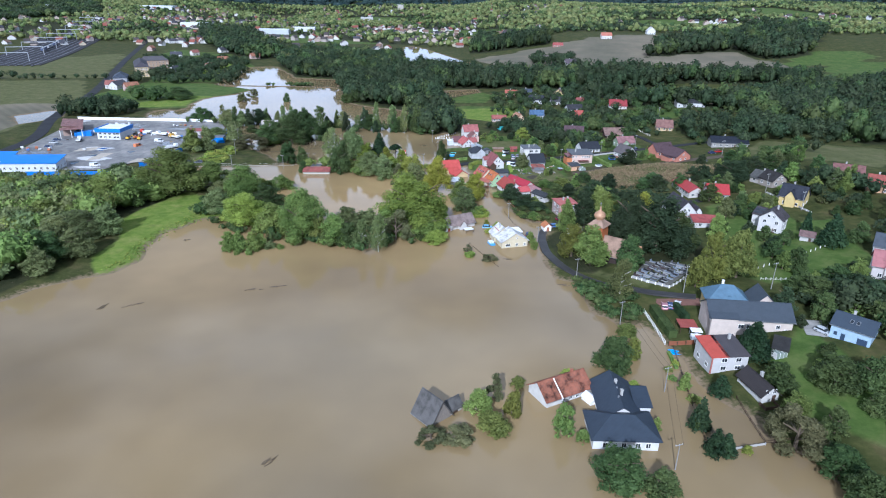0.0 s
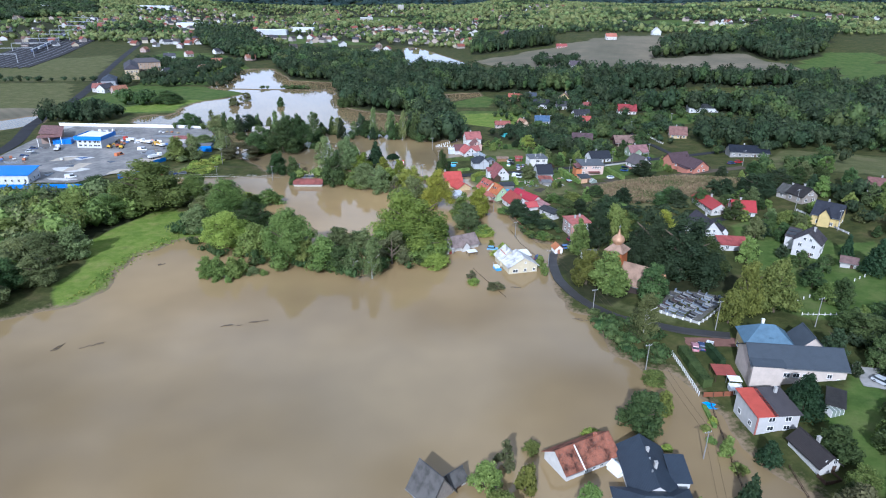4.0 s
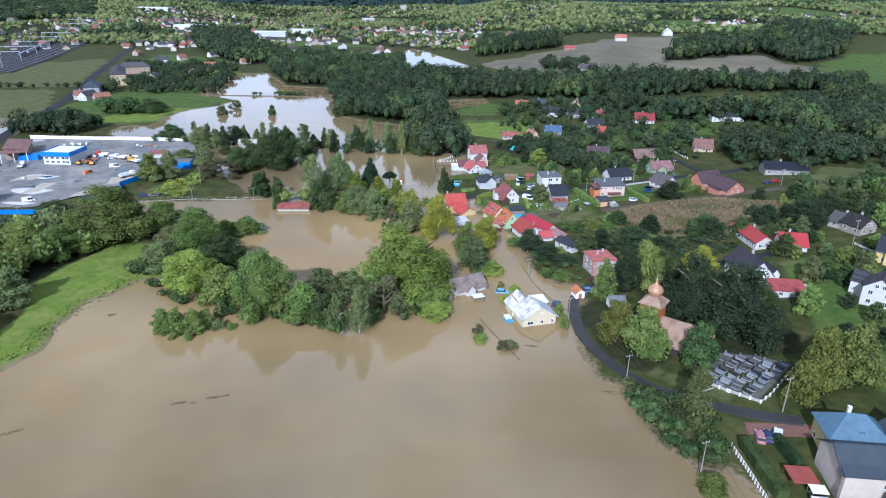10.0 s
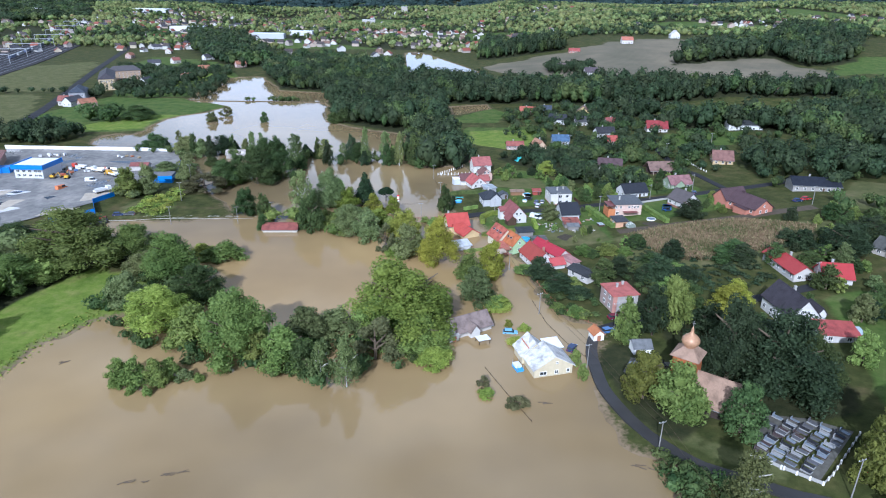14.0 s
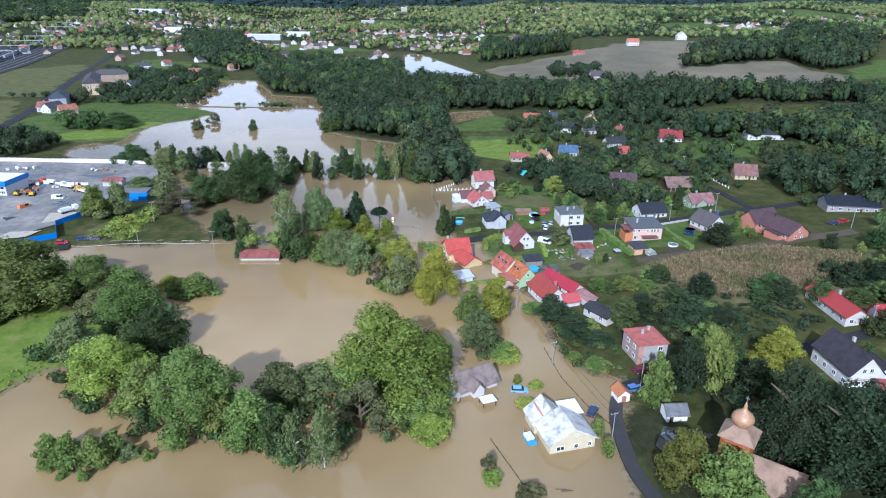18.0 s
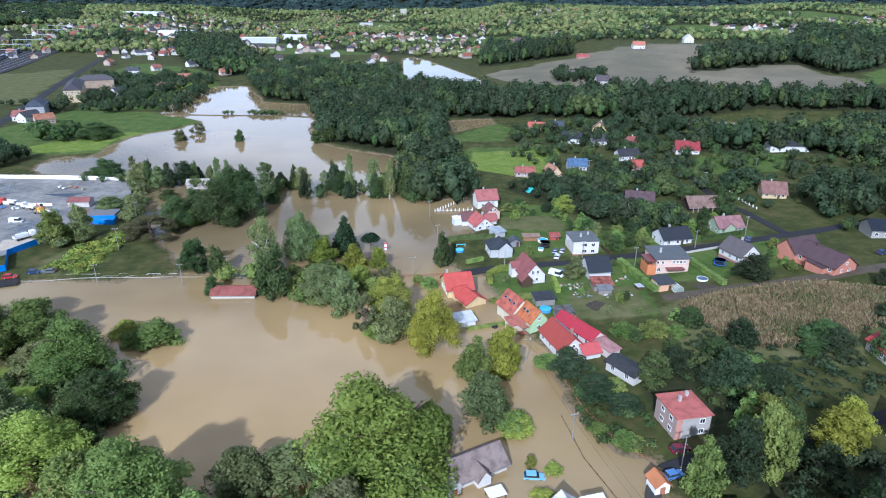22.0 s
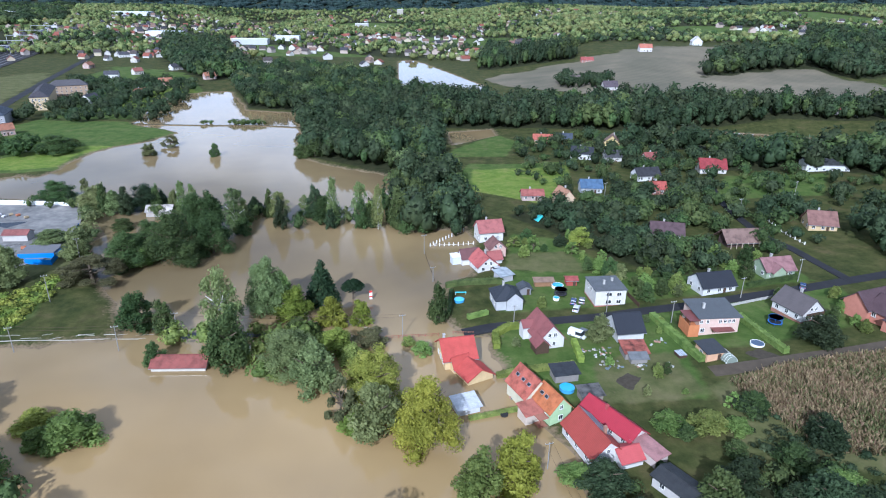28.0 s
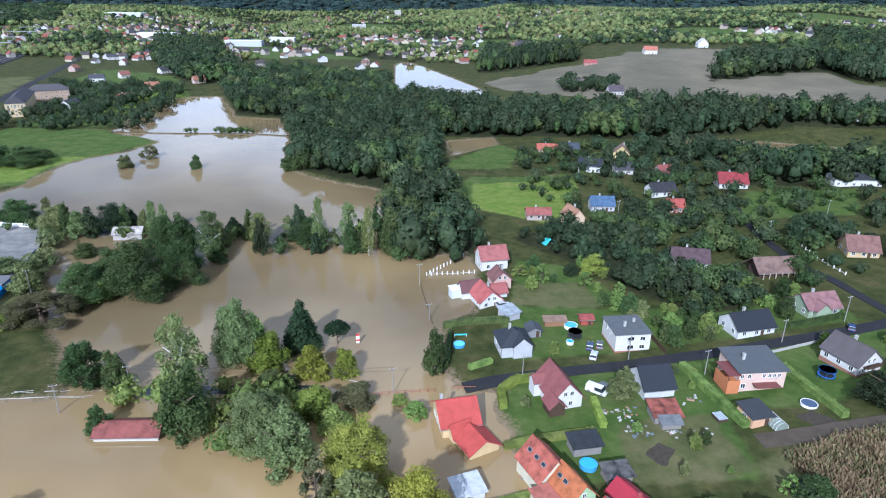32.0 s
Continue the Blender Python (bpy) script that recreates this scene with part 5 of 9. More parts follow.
h = home_at("house", 76.8, 171.6, -9, "yellow two-storey house with blue hipped metal roof", group="village houses")
r1 = wing(h, 0, 11.2, 0, 8.4, 0, 5.2, "hip", 3.9, plaster((0.70, 0.56, 0.26)), roofing("roofing", (0.11, 0.185, 0.255), "sheet", 0.12), 0.6)
wall_windows(h, 0, 11.2, 0, 8.4, 0, 5.0, "fl")
part("dormer", boxes((5.4, 6.4, 1.0, 2.4, 6.2, 7.0)), roofing("roofing", (0.11, 0.185, 0.255), "sheet", 0.12), r1)
chimney(r1, 4.6, 5.4, 7.2, 9.9, WHITE)
h = house(75.6, 132.4, 12, 4.6, 9, 2.3, "gy", 2.1, (0.66, 0.64, 0.6), (0.06, 0.05, 0.048), "small white cottage with dark brown gable roof", "sheet", "l", gable=True, old=0.1)
part("terrace_fence", boxes((-0.5, 3.2, -2.6, -2.5, 0, 0.9), (-0.5, -0.4, -2.5, -0.2, 0, 0.9), (3.1, 3.2, -2.5, -0.2, 0, 0.9)), DARKWOOD, h)
h = house(103.3, 155.6, -44, 9.4, 7.5, 4.2, "gx", 2.2, (0.44, 0.58, 0.72), (0.075, 0.1, 0.135), "pale blue house with slate-blue metal roof", "sheet", "", door=False, old=0.06)
part("garage_door", boxes((6.4, 8.7, -0.08, -0.004, 0, 2.2)), plain("navy_door", (0.03, 0.05, 0.09), 0.5), h)
part("door", boxes((2.6, 3.6, -0.08, -0.004, 0, 2.1)), plain("navy_door", (0.03, 0.05, 0.09), 0.5), h)
part("door", boxes((0.9, 1.7, -0.08, -0.004, 1.2, 2.2)), plain("navy_door", (0.03, 0.05, 0.09), 0.5), h)
skylight(h.children[1], 4.0, 1.6, 5.5, 30, 0, 0), skylight(h.children[1], 5.5, 1.6, 5.5, 30, 0, 0)
h = house(118.3, 232.9, -39, 8.2, 8.0, 5.7, "gy", 3.2, (0.70, 0.68, 0.65), (0.11, 0.095, 0.1), "white two-storey gabled house with brown roof and solar lean-to", "tile", "flr", gable=True)
r2 = wing(h, -3.6, -0.02, 5, 11, 0, 4.6, "shed", 1.4, plaster((0.7, 0.68, 0.65)), roofing("roofing", (0.11, 0.095, 0.1), "tile", 0.1), 0.3)
for i in range(4):
    for j in range(2):
        sp = part("solar_panel", boxes((-0.42, 0.42, -0.85, 0.85, 0, 0.05)), GLASS, r2)
        sp.matrix_local = pose(-3.2 + i * 0.92, 6.5 + j * 2.3, 5.28 + j * 0.54, 13, 0, 0)
house(128, 220.6, -30, 4.4, 4, 2.1, "gx", 1.2, (0.6, 0.58, 0.55), (0.2, 0.13, 0.12), "small garage with brown tiled roof", "tile", "", name="garage", chim=False)
h = house(138.6, 259.8, -42, 9.2, 8.6, 4.4, "gx", 4.0, (0.72, 0.56, 0.24), (0.05, 0.055, 0.075), "yellow house with steep dark blue gabled roof", "tile", "flr")
wing(h, 2.6, 6.4, -1.2, 3, 0, 4.4, "gy", 2.6, plaster((0.72, 0.56, 0.24)), roofing("roofing", (0.05, 0.055, 0.075), "tile", 0.1), 0.4)
house(107.4, 275.4, 5, 6.6, 18, 2.9, "gy", 2.2, (0.66, 0.62, 0.58), (0.36, 0.05, 0.048), "low house with bright red metal roof", "sheet", "fl", old=0.06)
house(114.2, 271.8, -8, 8.6, 7.4, 2.9, "gx", 3.2, (0.72, 0.7, 0.68), (0.38, 0.045, 0.048), "low wing with bright red metal roof and blue skylights", "sheet", "f", old=0.06)
h = house(92.6, 247.6, 6, 8.2, 13.4, 4.2, "gy", 4.4, (0.74, 0.73, 0.71), (0.085, 0.075, 0.09), "white house with steep plum-grey gable roof and pink trim", "tile", "fl", gable=True)
wing(h, 8.22, 11.0, 0.8, 6.4, 0, 4.0, "gy", 1.7, plaster((0.74, 0.73, 0.71)), roofing("roofing", (0.085, 0.075, 0.09), "tile", 0.1), 0.35)
part("trim_band", boxes((-0.06, 8.26, -0.06, -0.004, 2.5, 2.75)), plaster((0.5, 0.2, 0.2)), h)
h = house(97.0, 239.6, -6, 9.4, 6.0, 2.6, "shed", 0.9, (0.66, 0.64, 0.62), (0.38, 0.085, 0.075), "low annexe with brick-red metal roof", "sheet", "f", chim=False, group="", door=False)
wing(h, 9.9, 11.6, 1.2, 5.6, 0, 2.4, "flat", 0, plaster((0.62, 0.66, 0.7)), roofing("roofing", (0.5, 0.6, 0.68), "sheet", 0.05), 0.3)
house(141.4, 293, -62, 9, 7, 2.8, "gx", 2.6, (0.52, 0.48, 0.43), (0.17, 0.17, 0.16), "cottage with grey slate roof", "tile", "fl")
house(146, 281, 20, 8, 8, 3.2, "gy", 3.0, (0.38, 0.33, 0.28), (0.055, 0.05, 0.05), "dark-roofed cottage with timber porch", "tile", "fl", gable=True)
house(175.5, 287, -25, 12, 8, 3.4, "gx", 3.4, (0.7, 0.68, 0.65), (0.2, 0.1, 0.09), "white house with dull red tiled roof", "tile", "fl")
house(178.8, 267, -30, 9, 8, 3.6, "gx", 3.4, (0.66, 0.42, 0.25), (0.3, 0.09, 0.07), "orange house with red tiled roof", "tile", "fl")
h = house(133.0, 187.5, -30, 9, 9, 4.6, "gx", 3.6, (0.66, 0.6, 0.58), (0.38, 0.16, 0.16), "pinkish house with dusky red roof and dormer", "tile", "fl")
wing(h, 3.2, 6.8, -0.8, 4, 0, 4.8, "gy", 2.4, plaster((0.66, 0.6, 0.58)), roofing("roofing", (0.38, 0.16, 0.16), "tile", 0.2), 0.4)
house(143.5, 204, -35, 9, 8, 3.8, "gx", 3.2, (0.62, 0.62, 0.62), (0.12, 0.14, 0.17), "white house with grey-blue roof", "tile", "fl")

# ---- church lane ----
h = home_at("house", 21.6, 229.4, 16, "flooded cream house with pale weathered sheet roof", group="village houses", z=0)
cr, pale = plaster((0.72, 0.63, 0.44)), roofing("roofing", (0.72, 0.7, 0.67), "sheet", 0.3)
r1 = wing(h, 0, 10.4, 0, 7.0, 0, 2.6, "gy", 3.1, cr, pale, 0.6)
r2 = wing(h, -0.6, 6.6, 7.0, 12.4, 0, 2.6, "gy", 3.0, cr, pale, 0.5)
wing(h, 7.4, 11.2, 8.6, 12.4, 0, 2.6, "shed", 0.4, cr, plain("white_sheet", (0.74, 0.75, 0.76), 0.5), 0.5)
part("rust_streak", boxes((-0.2, 0.2, -2.6, 2.6, 0.06, 0.12)), plain("rust", (0.42, 0.2, 0.13), 0.8, scale=2, vary=0.4), r2).matrix_local = pose(1.3, 9.6, 4.3, 0, -39.8, 0)
for q, w in ((2.4, 1.9), (6.0, 1.0), (9.2, 0.9)):
    window_at(h, q, 0, 0.5, 0, w, 1.1)
window_at(h, 6.0, 0, 3.4, 0, 0.6, 0.7)
part("flue", boxes((2.0, 2.4, 8.6, 9.0, 4.6, 7.0)), CONCRETE, r2)
h = home_at("dinghy", 17.6, 231.8, 20, "blue and white covered boat trailer beside the flooded house", "boat", z=0)
part("hull", boxes((0, 1.9, 0, 3.4, -0.3, 0.5)), plain("blue_plastic", (0.06, 0.3, 0.6), 0.4), h)
part("cover", boxes((0.1, 1.8, 1.2, 3.3, 0.504, 1.1)), plain("tarp_white", (0.72, 0.76, 0.8), 0.5), h)
for x0 in (0.05, 1.75):
    for y0 in (0.1, 3.2):
        part("post", boxes((x0, x0 + 0.1, y0, y0 + 0.1, 0.5, 1.9)), METAL, h)
h = home_at("house", 0.4, 246.6, 31, "flooded cottage with faded brown tiled roof and white annexe", group="village houses", z=0)
br = roofing("roofing", (0.27, 0.21, 0.19), "tile", 0.25)
r1 = wing(h, 2.5, 14, 0.5, 7.5, 0, 1.7, "gx", 2.8, plaster((0.68, 0.64, 0.6)), br, 0.5)
wing(h, 6, 9.0, -1.2, 3, 0, 1.7, "gy", 1.8, plaster((0.76, 0.74, 0.7)), br, 0.3)
wing(h, -0.5, 2.5, -0.5, 5.5, 0, 1.6, "shed", 0.6, plaster((0.76, 0.74, 0.7)), plain("grey_felt", (0.4, 0.38, 0.36), 0.9), 0.2)
part("door", boxes((0.5, 1.6, -0.56, -0.504, 0, 1.5)), plaster((0.5, 0.12, 0.09)), h)
h = home_at("shelter", 8.2, 244.6, 22, "white sheet-roofed garden shelter standing in the flood", "shelter", z=0)
part("roof", boxes((0, 3.6, 0, 2.8, 1.35, 1.48)), plain("white_sheet", (0.74, 0.75, 0.76), 0.5), h)
for x0 in (0.15, 3.3):
    for y0 in (0.15, 2.5):
        part("post", boxes((x0, x0 + 0.15, y0, y0 + 0.15, -1, 1.346)), DARKWOOD, h)
h = home_at("house", 48.6, 263, 12, "square two-storey grey and pink house with red sheet roof", group="village houses")
r1 = wing(h, 0, 8.0, 0, 8.6, 0, 5.4, "flat", 0, plaster((0.47, 0.44, 0.41)), roofing("roofing", (0.48, 0.14, 0.115), "sheet", 0.2), 0.9)
part("corner_strip", boxes((-0.06, 1.3, -0.06, -0.004, 0, 5.36)), plaster((0.58, 0.3, 0.24)), h)
part("side_cladding", boxes((-0.06, -0.004, 0.0, 8.6, 0, 5.36)), plaster((0.47, 0.36, 0.32)), h)
for z in (1.0, 3.6):
    window_at(h, 6.0, 0, z, 0, 1.3, 1.2)
    for q in (2.2, 5.6):
        window_at(h, -0.06, q, z, -90, 1.3, 1.2, WHITE)
chimney(r1, 3.6, 5.6, 5.6, 6.8), chimney(r1, 6.2, 7.2, 5.6, 6.6)

# white house with red and grey slopes, its outbuildings
h = home_at("house", 29.3, 295.8, 20, "white house with one red and one grey roof slope", group="village houses")
wp = plaster((0.76, 0.74, 0.72))
r1 = wing(h, 0, 7.4, 0, 12, 0, 2.8, "gy", 3.2, wp, roofing("roofing", RED, "sheet", 0.06), 0.5)
part("grey_slope", boxes((0, 4.4, 4.0, 12.4, 0, 0.05)), roofing("roofing", (0.28, 0.33, 0.35), "sheet", 0.1), r1).matrix_local = pose(3.9, 0, 6.17, 0, 40.9, 0)
wing(h, 5.5, 10.5, -2.6, 2.4, 0, 2.2, "gx", 1.5, wp, roofing("roofing", (0.5, 0.1, 0.1), "sheet", 0.06), 0.4)
wall_windows(h, 0, 7.4, 0, 12, 0, 2.8, "l")
window_at(h, 2.4, 0, 0.9, 0), window_at(h, 3.7, 0, 3.2, 0, 0.9, 1.0)
chimney(r1, 5.2, 4.0, 4.0, 6.4, plaster((0.45, 0.25, 0.18)))
h = home_at("farm_wing", 38.2, 301.0, 33, "long low house with crimson metal roof", "house", "village houses")
r1 = wing(h, 0, 5.2, 0, 14.5, 0, 2.6, "gy", 1.9, plaster((0.74, 0.66, 0.62)), roofing("roofing", (0.38, 0.035, 0.055), "sheet", 0.05), 0.5)
wall_windows(h, 0, 5.2, 0, 14.5, 0, 2.6, "lf")
chimney(r1, 2.2, 9.0, 3.6, 5.2, plaster((0.45, 0.1, 0.1)))
wing(h, 0.4, 4.2, -6.5, -0.02, 0, 2.2, "shed", 0.5, plaster((0.66, 0.56, 0.52)), roofing("roofing", (0.42, 0.22, 0.21), "sheet", 0.2), 0.4)
h = house(45.2, 283.5, 35, 5.2, 9, 2.6, "gy", 0.9, (0.66, 0.63, 0.6), (0.06, 0.063, 0.068), "small white outbuilding with black felt roof", "sheet", "l", name="outbuilding", chim=False)

h = home_at("house", 22.8, 309.5, 26, "pale green house with patched orange tiled roof", group="village houses")
gr = plaster((0.5, 0.68, 0.4))
ot = roofing("roofing", (0.50, 0.17, 0.07), "tile", 0.25)
r1 = wing(h, 0, 5.6, 0, 7, 0, 3.6, "gy", 3.0, gr, ot, 0.5)
r2 = wing(h, -2.2, 5.0, 7, 15, 0, 3.6, "gy", 3.6, plaster((0.76, 0.72, 0.55)), roofing("roofing", (0.46, 0.135, 0.095), "tile", 0.3), 0.5)
wing(h, -4.6, -0.02, 2.6, 6.2, 0, 2.3, "shed", 0.8, plaster((0.7, 0.6, 0.5)), roofing("roofing", (0.45, 0.16, 0.12), "tile", 0.2), 0.4)
wall_windows(h, 0, 5.6, 0, 7, 0, 3.6, "fl")
window_at(h, 2.8, 0, 3.7, 0, 0.9, 1.1)
for yy in (8.6, 11.0, 13.4):
    skylight(r2, -0.4, yy, 5.75, 0, -45, 0)
skylight(r1, 1.2, 3.6, 5.2, 0, -47, 0), skylight(r1, 1.2, 5.4, 5.2, 0, -47, 0)
part("porch", boxes((-2.6, -0.4, 0.2, 2.4, 0, 0.12), (-2.6, -2.48, 0.2, 0.32, 0.12, 2.2), (-2.8, -0.3, 0, 2.5, 2.2, 2.34)), plaster((0.45, 0.2, 0.14)), h)

h = home_at("house", -0.8, 331.8, 14, "flooded yellow house with bright red tiled roof", group="village houses", z=0)
yw, rt_m = plaster((0.76, 0.58, 0.32)), roofing("roofing", (0.5, 0.09, 0.075), "tile", 0.1)
r1 = wing(h, 0, 8.2, 0, 9.5, 0, 2.9, "gx", 3.4, yw, rt_m, 0.6)
window_at(h, 5.0, 0, 0.7, 0, 1.2, 1.2)
for z in (0.6,):
    for q in (2.4, 5.0, 7.4):
        window_at(h, 0, q, z, -90, 1.2, 1.3)
chimney(r1, 0.9, 5.6, 4.6, 7.2)
h = home_at("garage", 5.0, 325, 30, "red-roofed garage wing standing in the flood", "garage", z=0)
wing(h, 0, 7.2, 0, 6, 0, 1.3, "gy", 2.2, yw, rt_m, 0.5)
wing(h, -0.4, 4.2, 6, 9, 0, 1.6, "gx", 2.2, yw, rt_m, 0.4)
h = home_at("house", 23.3, 340.6, 16, "white house with dusky red roof and dark timber porch", group="village houses")
pr = roofing("roofing", (0.27, 0.098, 0.095), "tile", 0.12)
r1 = wing(h, 0.8, 8.2, 0, 10.2, 0, 3.0, "gy", 4.0, plaster((0.76, 0.74, 0.72)), pr, 0.6)
wing(h, -0.6, 3.0, -2.0, 2.0, 0, 2.4, "gy", 1.7, DARKWOOD, pr, 0.4)
for x0, z in ((3.9, 3.5), (5.5, 3.5), (5.3, 0.9)):
    window_at(h, x0, 0, z, 0, 1.0, 1.2)
wall_windows(h, 0.8, 8.2, 0, 10.2, 0, 3.0, "l", gap=3.4)
wing(h, -0.9, 2.2, 6.6, 9.6, 0, 3.6, "gx", 1.4, plaster((0.76, 0.74, 0.72)), pr, 0.3)
h = house(46.5, 345.8, 10, 7.6, 9, 2.9, "gx", 3.6, (0.7, 0.7, 0.7), (0.045, 0.05, 0.065), "house with blue-black roof and white gable ends", "sheet", "", old=0.05, door=False, chim=False)
h = home_at("house", 44.7, 367.3, 7, "unrendered pale grey cube house with flat roof", group="village houses")
r1 = wing(h, 0, 9.6, 0, 10, 0, 5.4, "flat", 0, plain("blockwork", (0.55, 0.53, 0.5), 0.9, scale=0.9, vary=0.16), roofing("roofing", (0.2, 0.21, 0.22), "sheet", 0.12), 0.8)
part("plinth", boxes((-0.06, 9.66, -0.06, 10.06, -0.6, 0.5)), plaster((0.4, 0.16, 0.12)), h)
for q, w in ((4.2, 1.9), (7.4, 1.5)):
    for z in (1.0, 3.5):
        window_at(h, q, 0, z, 0, w, 1.25)
window_at(h, 0, 4.2, 3.6, -90), window_at(h, 0, 7.0, 3.6, -90)
chimney(r1, 3.8, 4.2, 5.6, 7.0), chimney(r1, 7.2, 6.4, 5.6, 6.6)
h = home_at("house", 68.6, 347.2, 6, "pink two-storey house with orange balcony and grey roof", group="village houses")
pk_p, gry = plaster((0.74, 0.55, 0.46)), roofing("roofing", (0.17, 0.18, 0.19), "sheet", 0.06)
r1 = wing(h, 0, 11.5, 0, 9.5, 0, 5.4, "shed", 0.7, pk_p, gry, 0.6)
maroon = plain("maroon_sheet", (0.16, 0.05, 0.045), 0.5)
part("balcony", boxes((-3.0, -0.004, -0.6, 5.4, 0, 2.7), (-3.0, -2.85, -0.6, 5.4, 2.7, 3.6), (-3.0, -0.004, -0.6, -0.45, 2.7, 3.6)), plaster((0.62, 0.24, 0.1)), h)
part("balcony_roof", boxes((-3.2, -0.01, -0.9, 5.6, 5.0, 5.14)), maroon, h)
for yy in (-0.5, 2.2, 5.0):
    part("post", boxes((-2.95, -2.8, yy, yy + 0.14, 3.6, 4.996)), DARKWOOD, h)
part("awning", boxes((3.4, 9.4, -2.4, -0.02, 2.3, 2.42)), maroon, h)
for q in (0.6, 2.4, 6.0, 7.4, 8.6, 9.8):
    window_at(h, q, 0, 3.7, 0, 0.9, 1.1)
window_at(h, 1.2, 0, 1.0, 0)
chimney(r1, 3.2, 4.8, 5.8, 7.4)
h = house(66.2, 333.6, 14, 5.0, 5.2, 2.6, "shed", 0.5, (0.74, 0.45, 0.28), (0.085, 0.09, 0.1), "orange garden house with dark felt roof", "sheet", "l", name="garden_house", chim=False, old=0.05)
house(46.4, 336.8, 4, 6, 5, 2.0, "shed", 0.7, (0.3, 0.28, 0.26), (0.33, 0.1, 0.07), "shed with rust-red corrugated roof", "sheet", "", name="shed", chim=False, old=0.5)
house(47.4, 334.6, 4, 4.2, 2.0, 1.6, "shed", 0.4, (0.3, 0.28, 0.26), (0.3, 0.31, 0.32), "lean-to with grey corrugated roof", "sheet", "", name="shed", chim=False, door=False, wins=False)
h = house(79, 371.8, 14, 11.5, 8.5, 2.8, "gx", 3.0, (0.76, 0.76, 0.76), (0.05, 0.055, 0.07), "white bungalow with black tiled roof", "tile", "fl", old=0.05)
h = house(98.4, 351, 22, 8.2, 10, 3.0, "gy", 3.6, (0.74, 0.72, 0.69), (0.19, 0.165, 0.165), "white house with grey-brown gable roof and balcony", "tile", "fl", gable=True, old=0.08)
part("balcony", boxes((1.5, 6.8, -1.4, -0.02, 2.5, 2.64), (1.5, 6.8, -1.4, -1.3, 2.644, 3.5)), DARKWOOD, h)
part("plinth", boxes((-0.06, 8.26, -0.06, 10.06, -0.8, 0.5)), plaster((0.36, 0.18, 0.13)), h)
h = home_at("house", 122.2, 337.8, 22, "large farmhouse with plum-brown roof and orange walls", group="village houses")
ob_p, plum = plaster((0.56, 0.24, 0.17)), roofing("roofing", (0.15, 0.095, 0.105), "tile", 0.1)
r1 = wing(h, 0, 9.4, 0, 15, 0, 2.9, "gy", 3.3, ob_p, plum, 0.6)
wing(h, -1.4, 9.8, 14, 21.5, 0, 3.0, "gx", 3.5, ob_p, plum, 0.6)
wing(h, -2.2, -0.02, 2.5, 9, 0, 2.0, "shed", 0.3, ob_p, plum, 0.3)
window_at(h, 3.0, 0, 0.9, 0, 1.0, 1.2), window_at(h, 6.2, 0, 0.9, 0, 1.0, 1.2), window_at(h, 4.7, 0, 3.3, 0, 0.9, 1.0)
wall_windows(h, 0, 9.4, 0, 15, 0, 2.9, "l")
chimney(r1, 4.2, 11, 4.4, 7.2, plum)
house(153.7, 371, -8, 20, 10, 3.2, "gx", 2.6, (0.4, 0.38, 0.35), (0.026, 0.032, 0.05), "long low building with dark blue roof", "sheet", "f", group="")
h = house(14.2, 363.4, 10, 8.0, 8.5, 3.2, "hip", 3.2, (0.56, 0.57, 0.58), (0.07, 0.078, 0.095), "grey rendered house with dark half-hipped roof", "tile", "l", old=0.05, door=False)
wing(h, 3.0, 8.0, -0.8, 4, 0, 3.6, "gy", 2.2, plaster((0.56, 0.57, 0.58)), roofing("roofing", (0.07, 0.078, 0.095), "tile", 0.05), 0.3)
h = house(9.8, 391.9, 20, 7.4, 9, 2.6, "gy", 3.0, (0.78, 0.76, 0.74), (0.46, 0.13, 0.12), "white house with red roof on the flooded lane", "tile", "fl", gable=True, z=0)
wing(h, -2.6, 4, 8.5, 13, 0, 2.6, "gx", 2.6, plaster((0.78, 0.76, 0.74)), roofing("roofing", (0.16, 0.08, 0.08), "tile", 0.1), 0.4)
wing(h, 4, 11, 4.5, 9, 0, 2.6, "gx", 2.2, plaster((0.78, 0.76, 0.74)), roofing("roofing", (0.36, 0.12, 0.11), "tile", 0.1), 0.4)
wing(h, -5.6, -2.6, 10, 13, 0, 2.8, "shed", 0.3, plaster((0.72, 0.76, 0.8)), plain("white_sheet", (0.74, 0.75, 0.76), 0.5), 0.2)
house(14.5, 404.5, 15, 6, 6, 3.2, "gy", 2.6, (0.72, 0.5, 0.42), (0.22, 0.11, 0.1), "house with brown roof and skylights", "tile", "f", gable=True)
house(11.4, 420, 14, 9.4, 8, 4.2, "gx", 3.4, (0.78, 0.76, 0.72), (0.36, 0.13, 0.12), "tall white house with dusky red half-hipped roof", "tile", "fl")
h = home_at("barn", 102.4, 408, 8, "open timber barn with brown tiled roof")
wing(h, 0, 13.5, 2.4, 9, 0, 3.2, "gx", 2.6, plain("barn_boards", (0.075, 0.05, 0.045), 0.9, scale=3), roofing("roofing", (0.23, 0.15, 0.125), "tile", 0.25), 1.6)
for k in range(7):
    part("post", boxes((0.1 + k * 2.18, 0.32 + k * 2.18, 0.6, 0.82, -0.3, 2.4)), plain("pale_post", (0.42, 0.34, 0.26), 0.8), h)
house(138, 424, -10, 10, 9, 2.8, "gx", 4, (0.66, 0.5, 0.28), (0.24, 0.13, 0.11), "tan house with reddish-brown tiled roof", "tile", "fl")
h = house(103, 382, 12, 10.5, 8, 2.8, "gx", 3, (0.36, 0.44, 0.3), (0.3, 0.16, 0.16), "greenish house with dull pink-red roof", "tile", "fl")
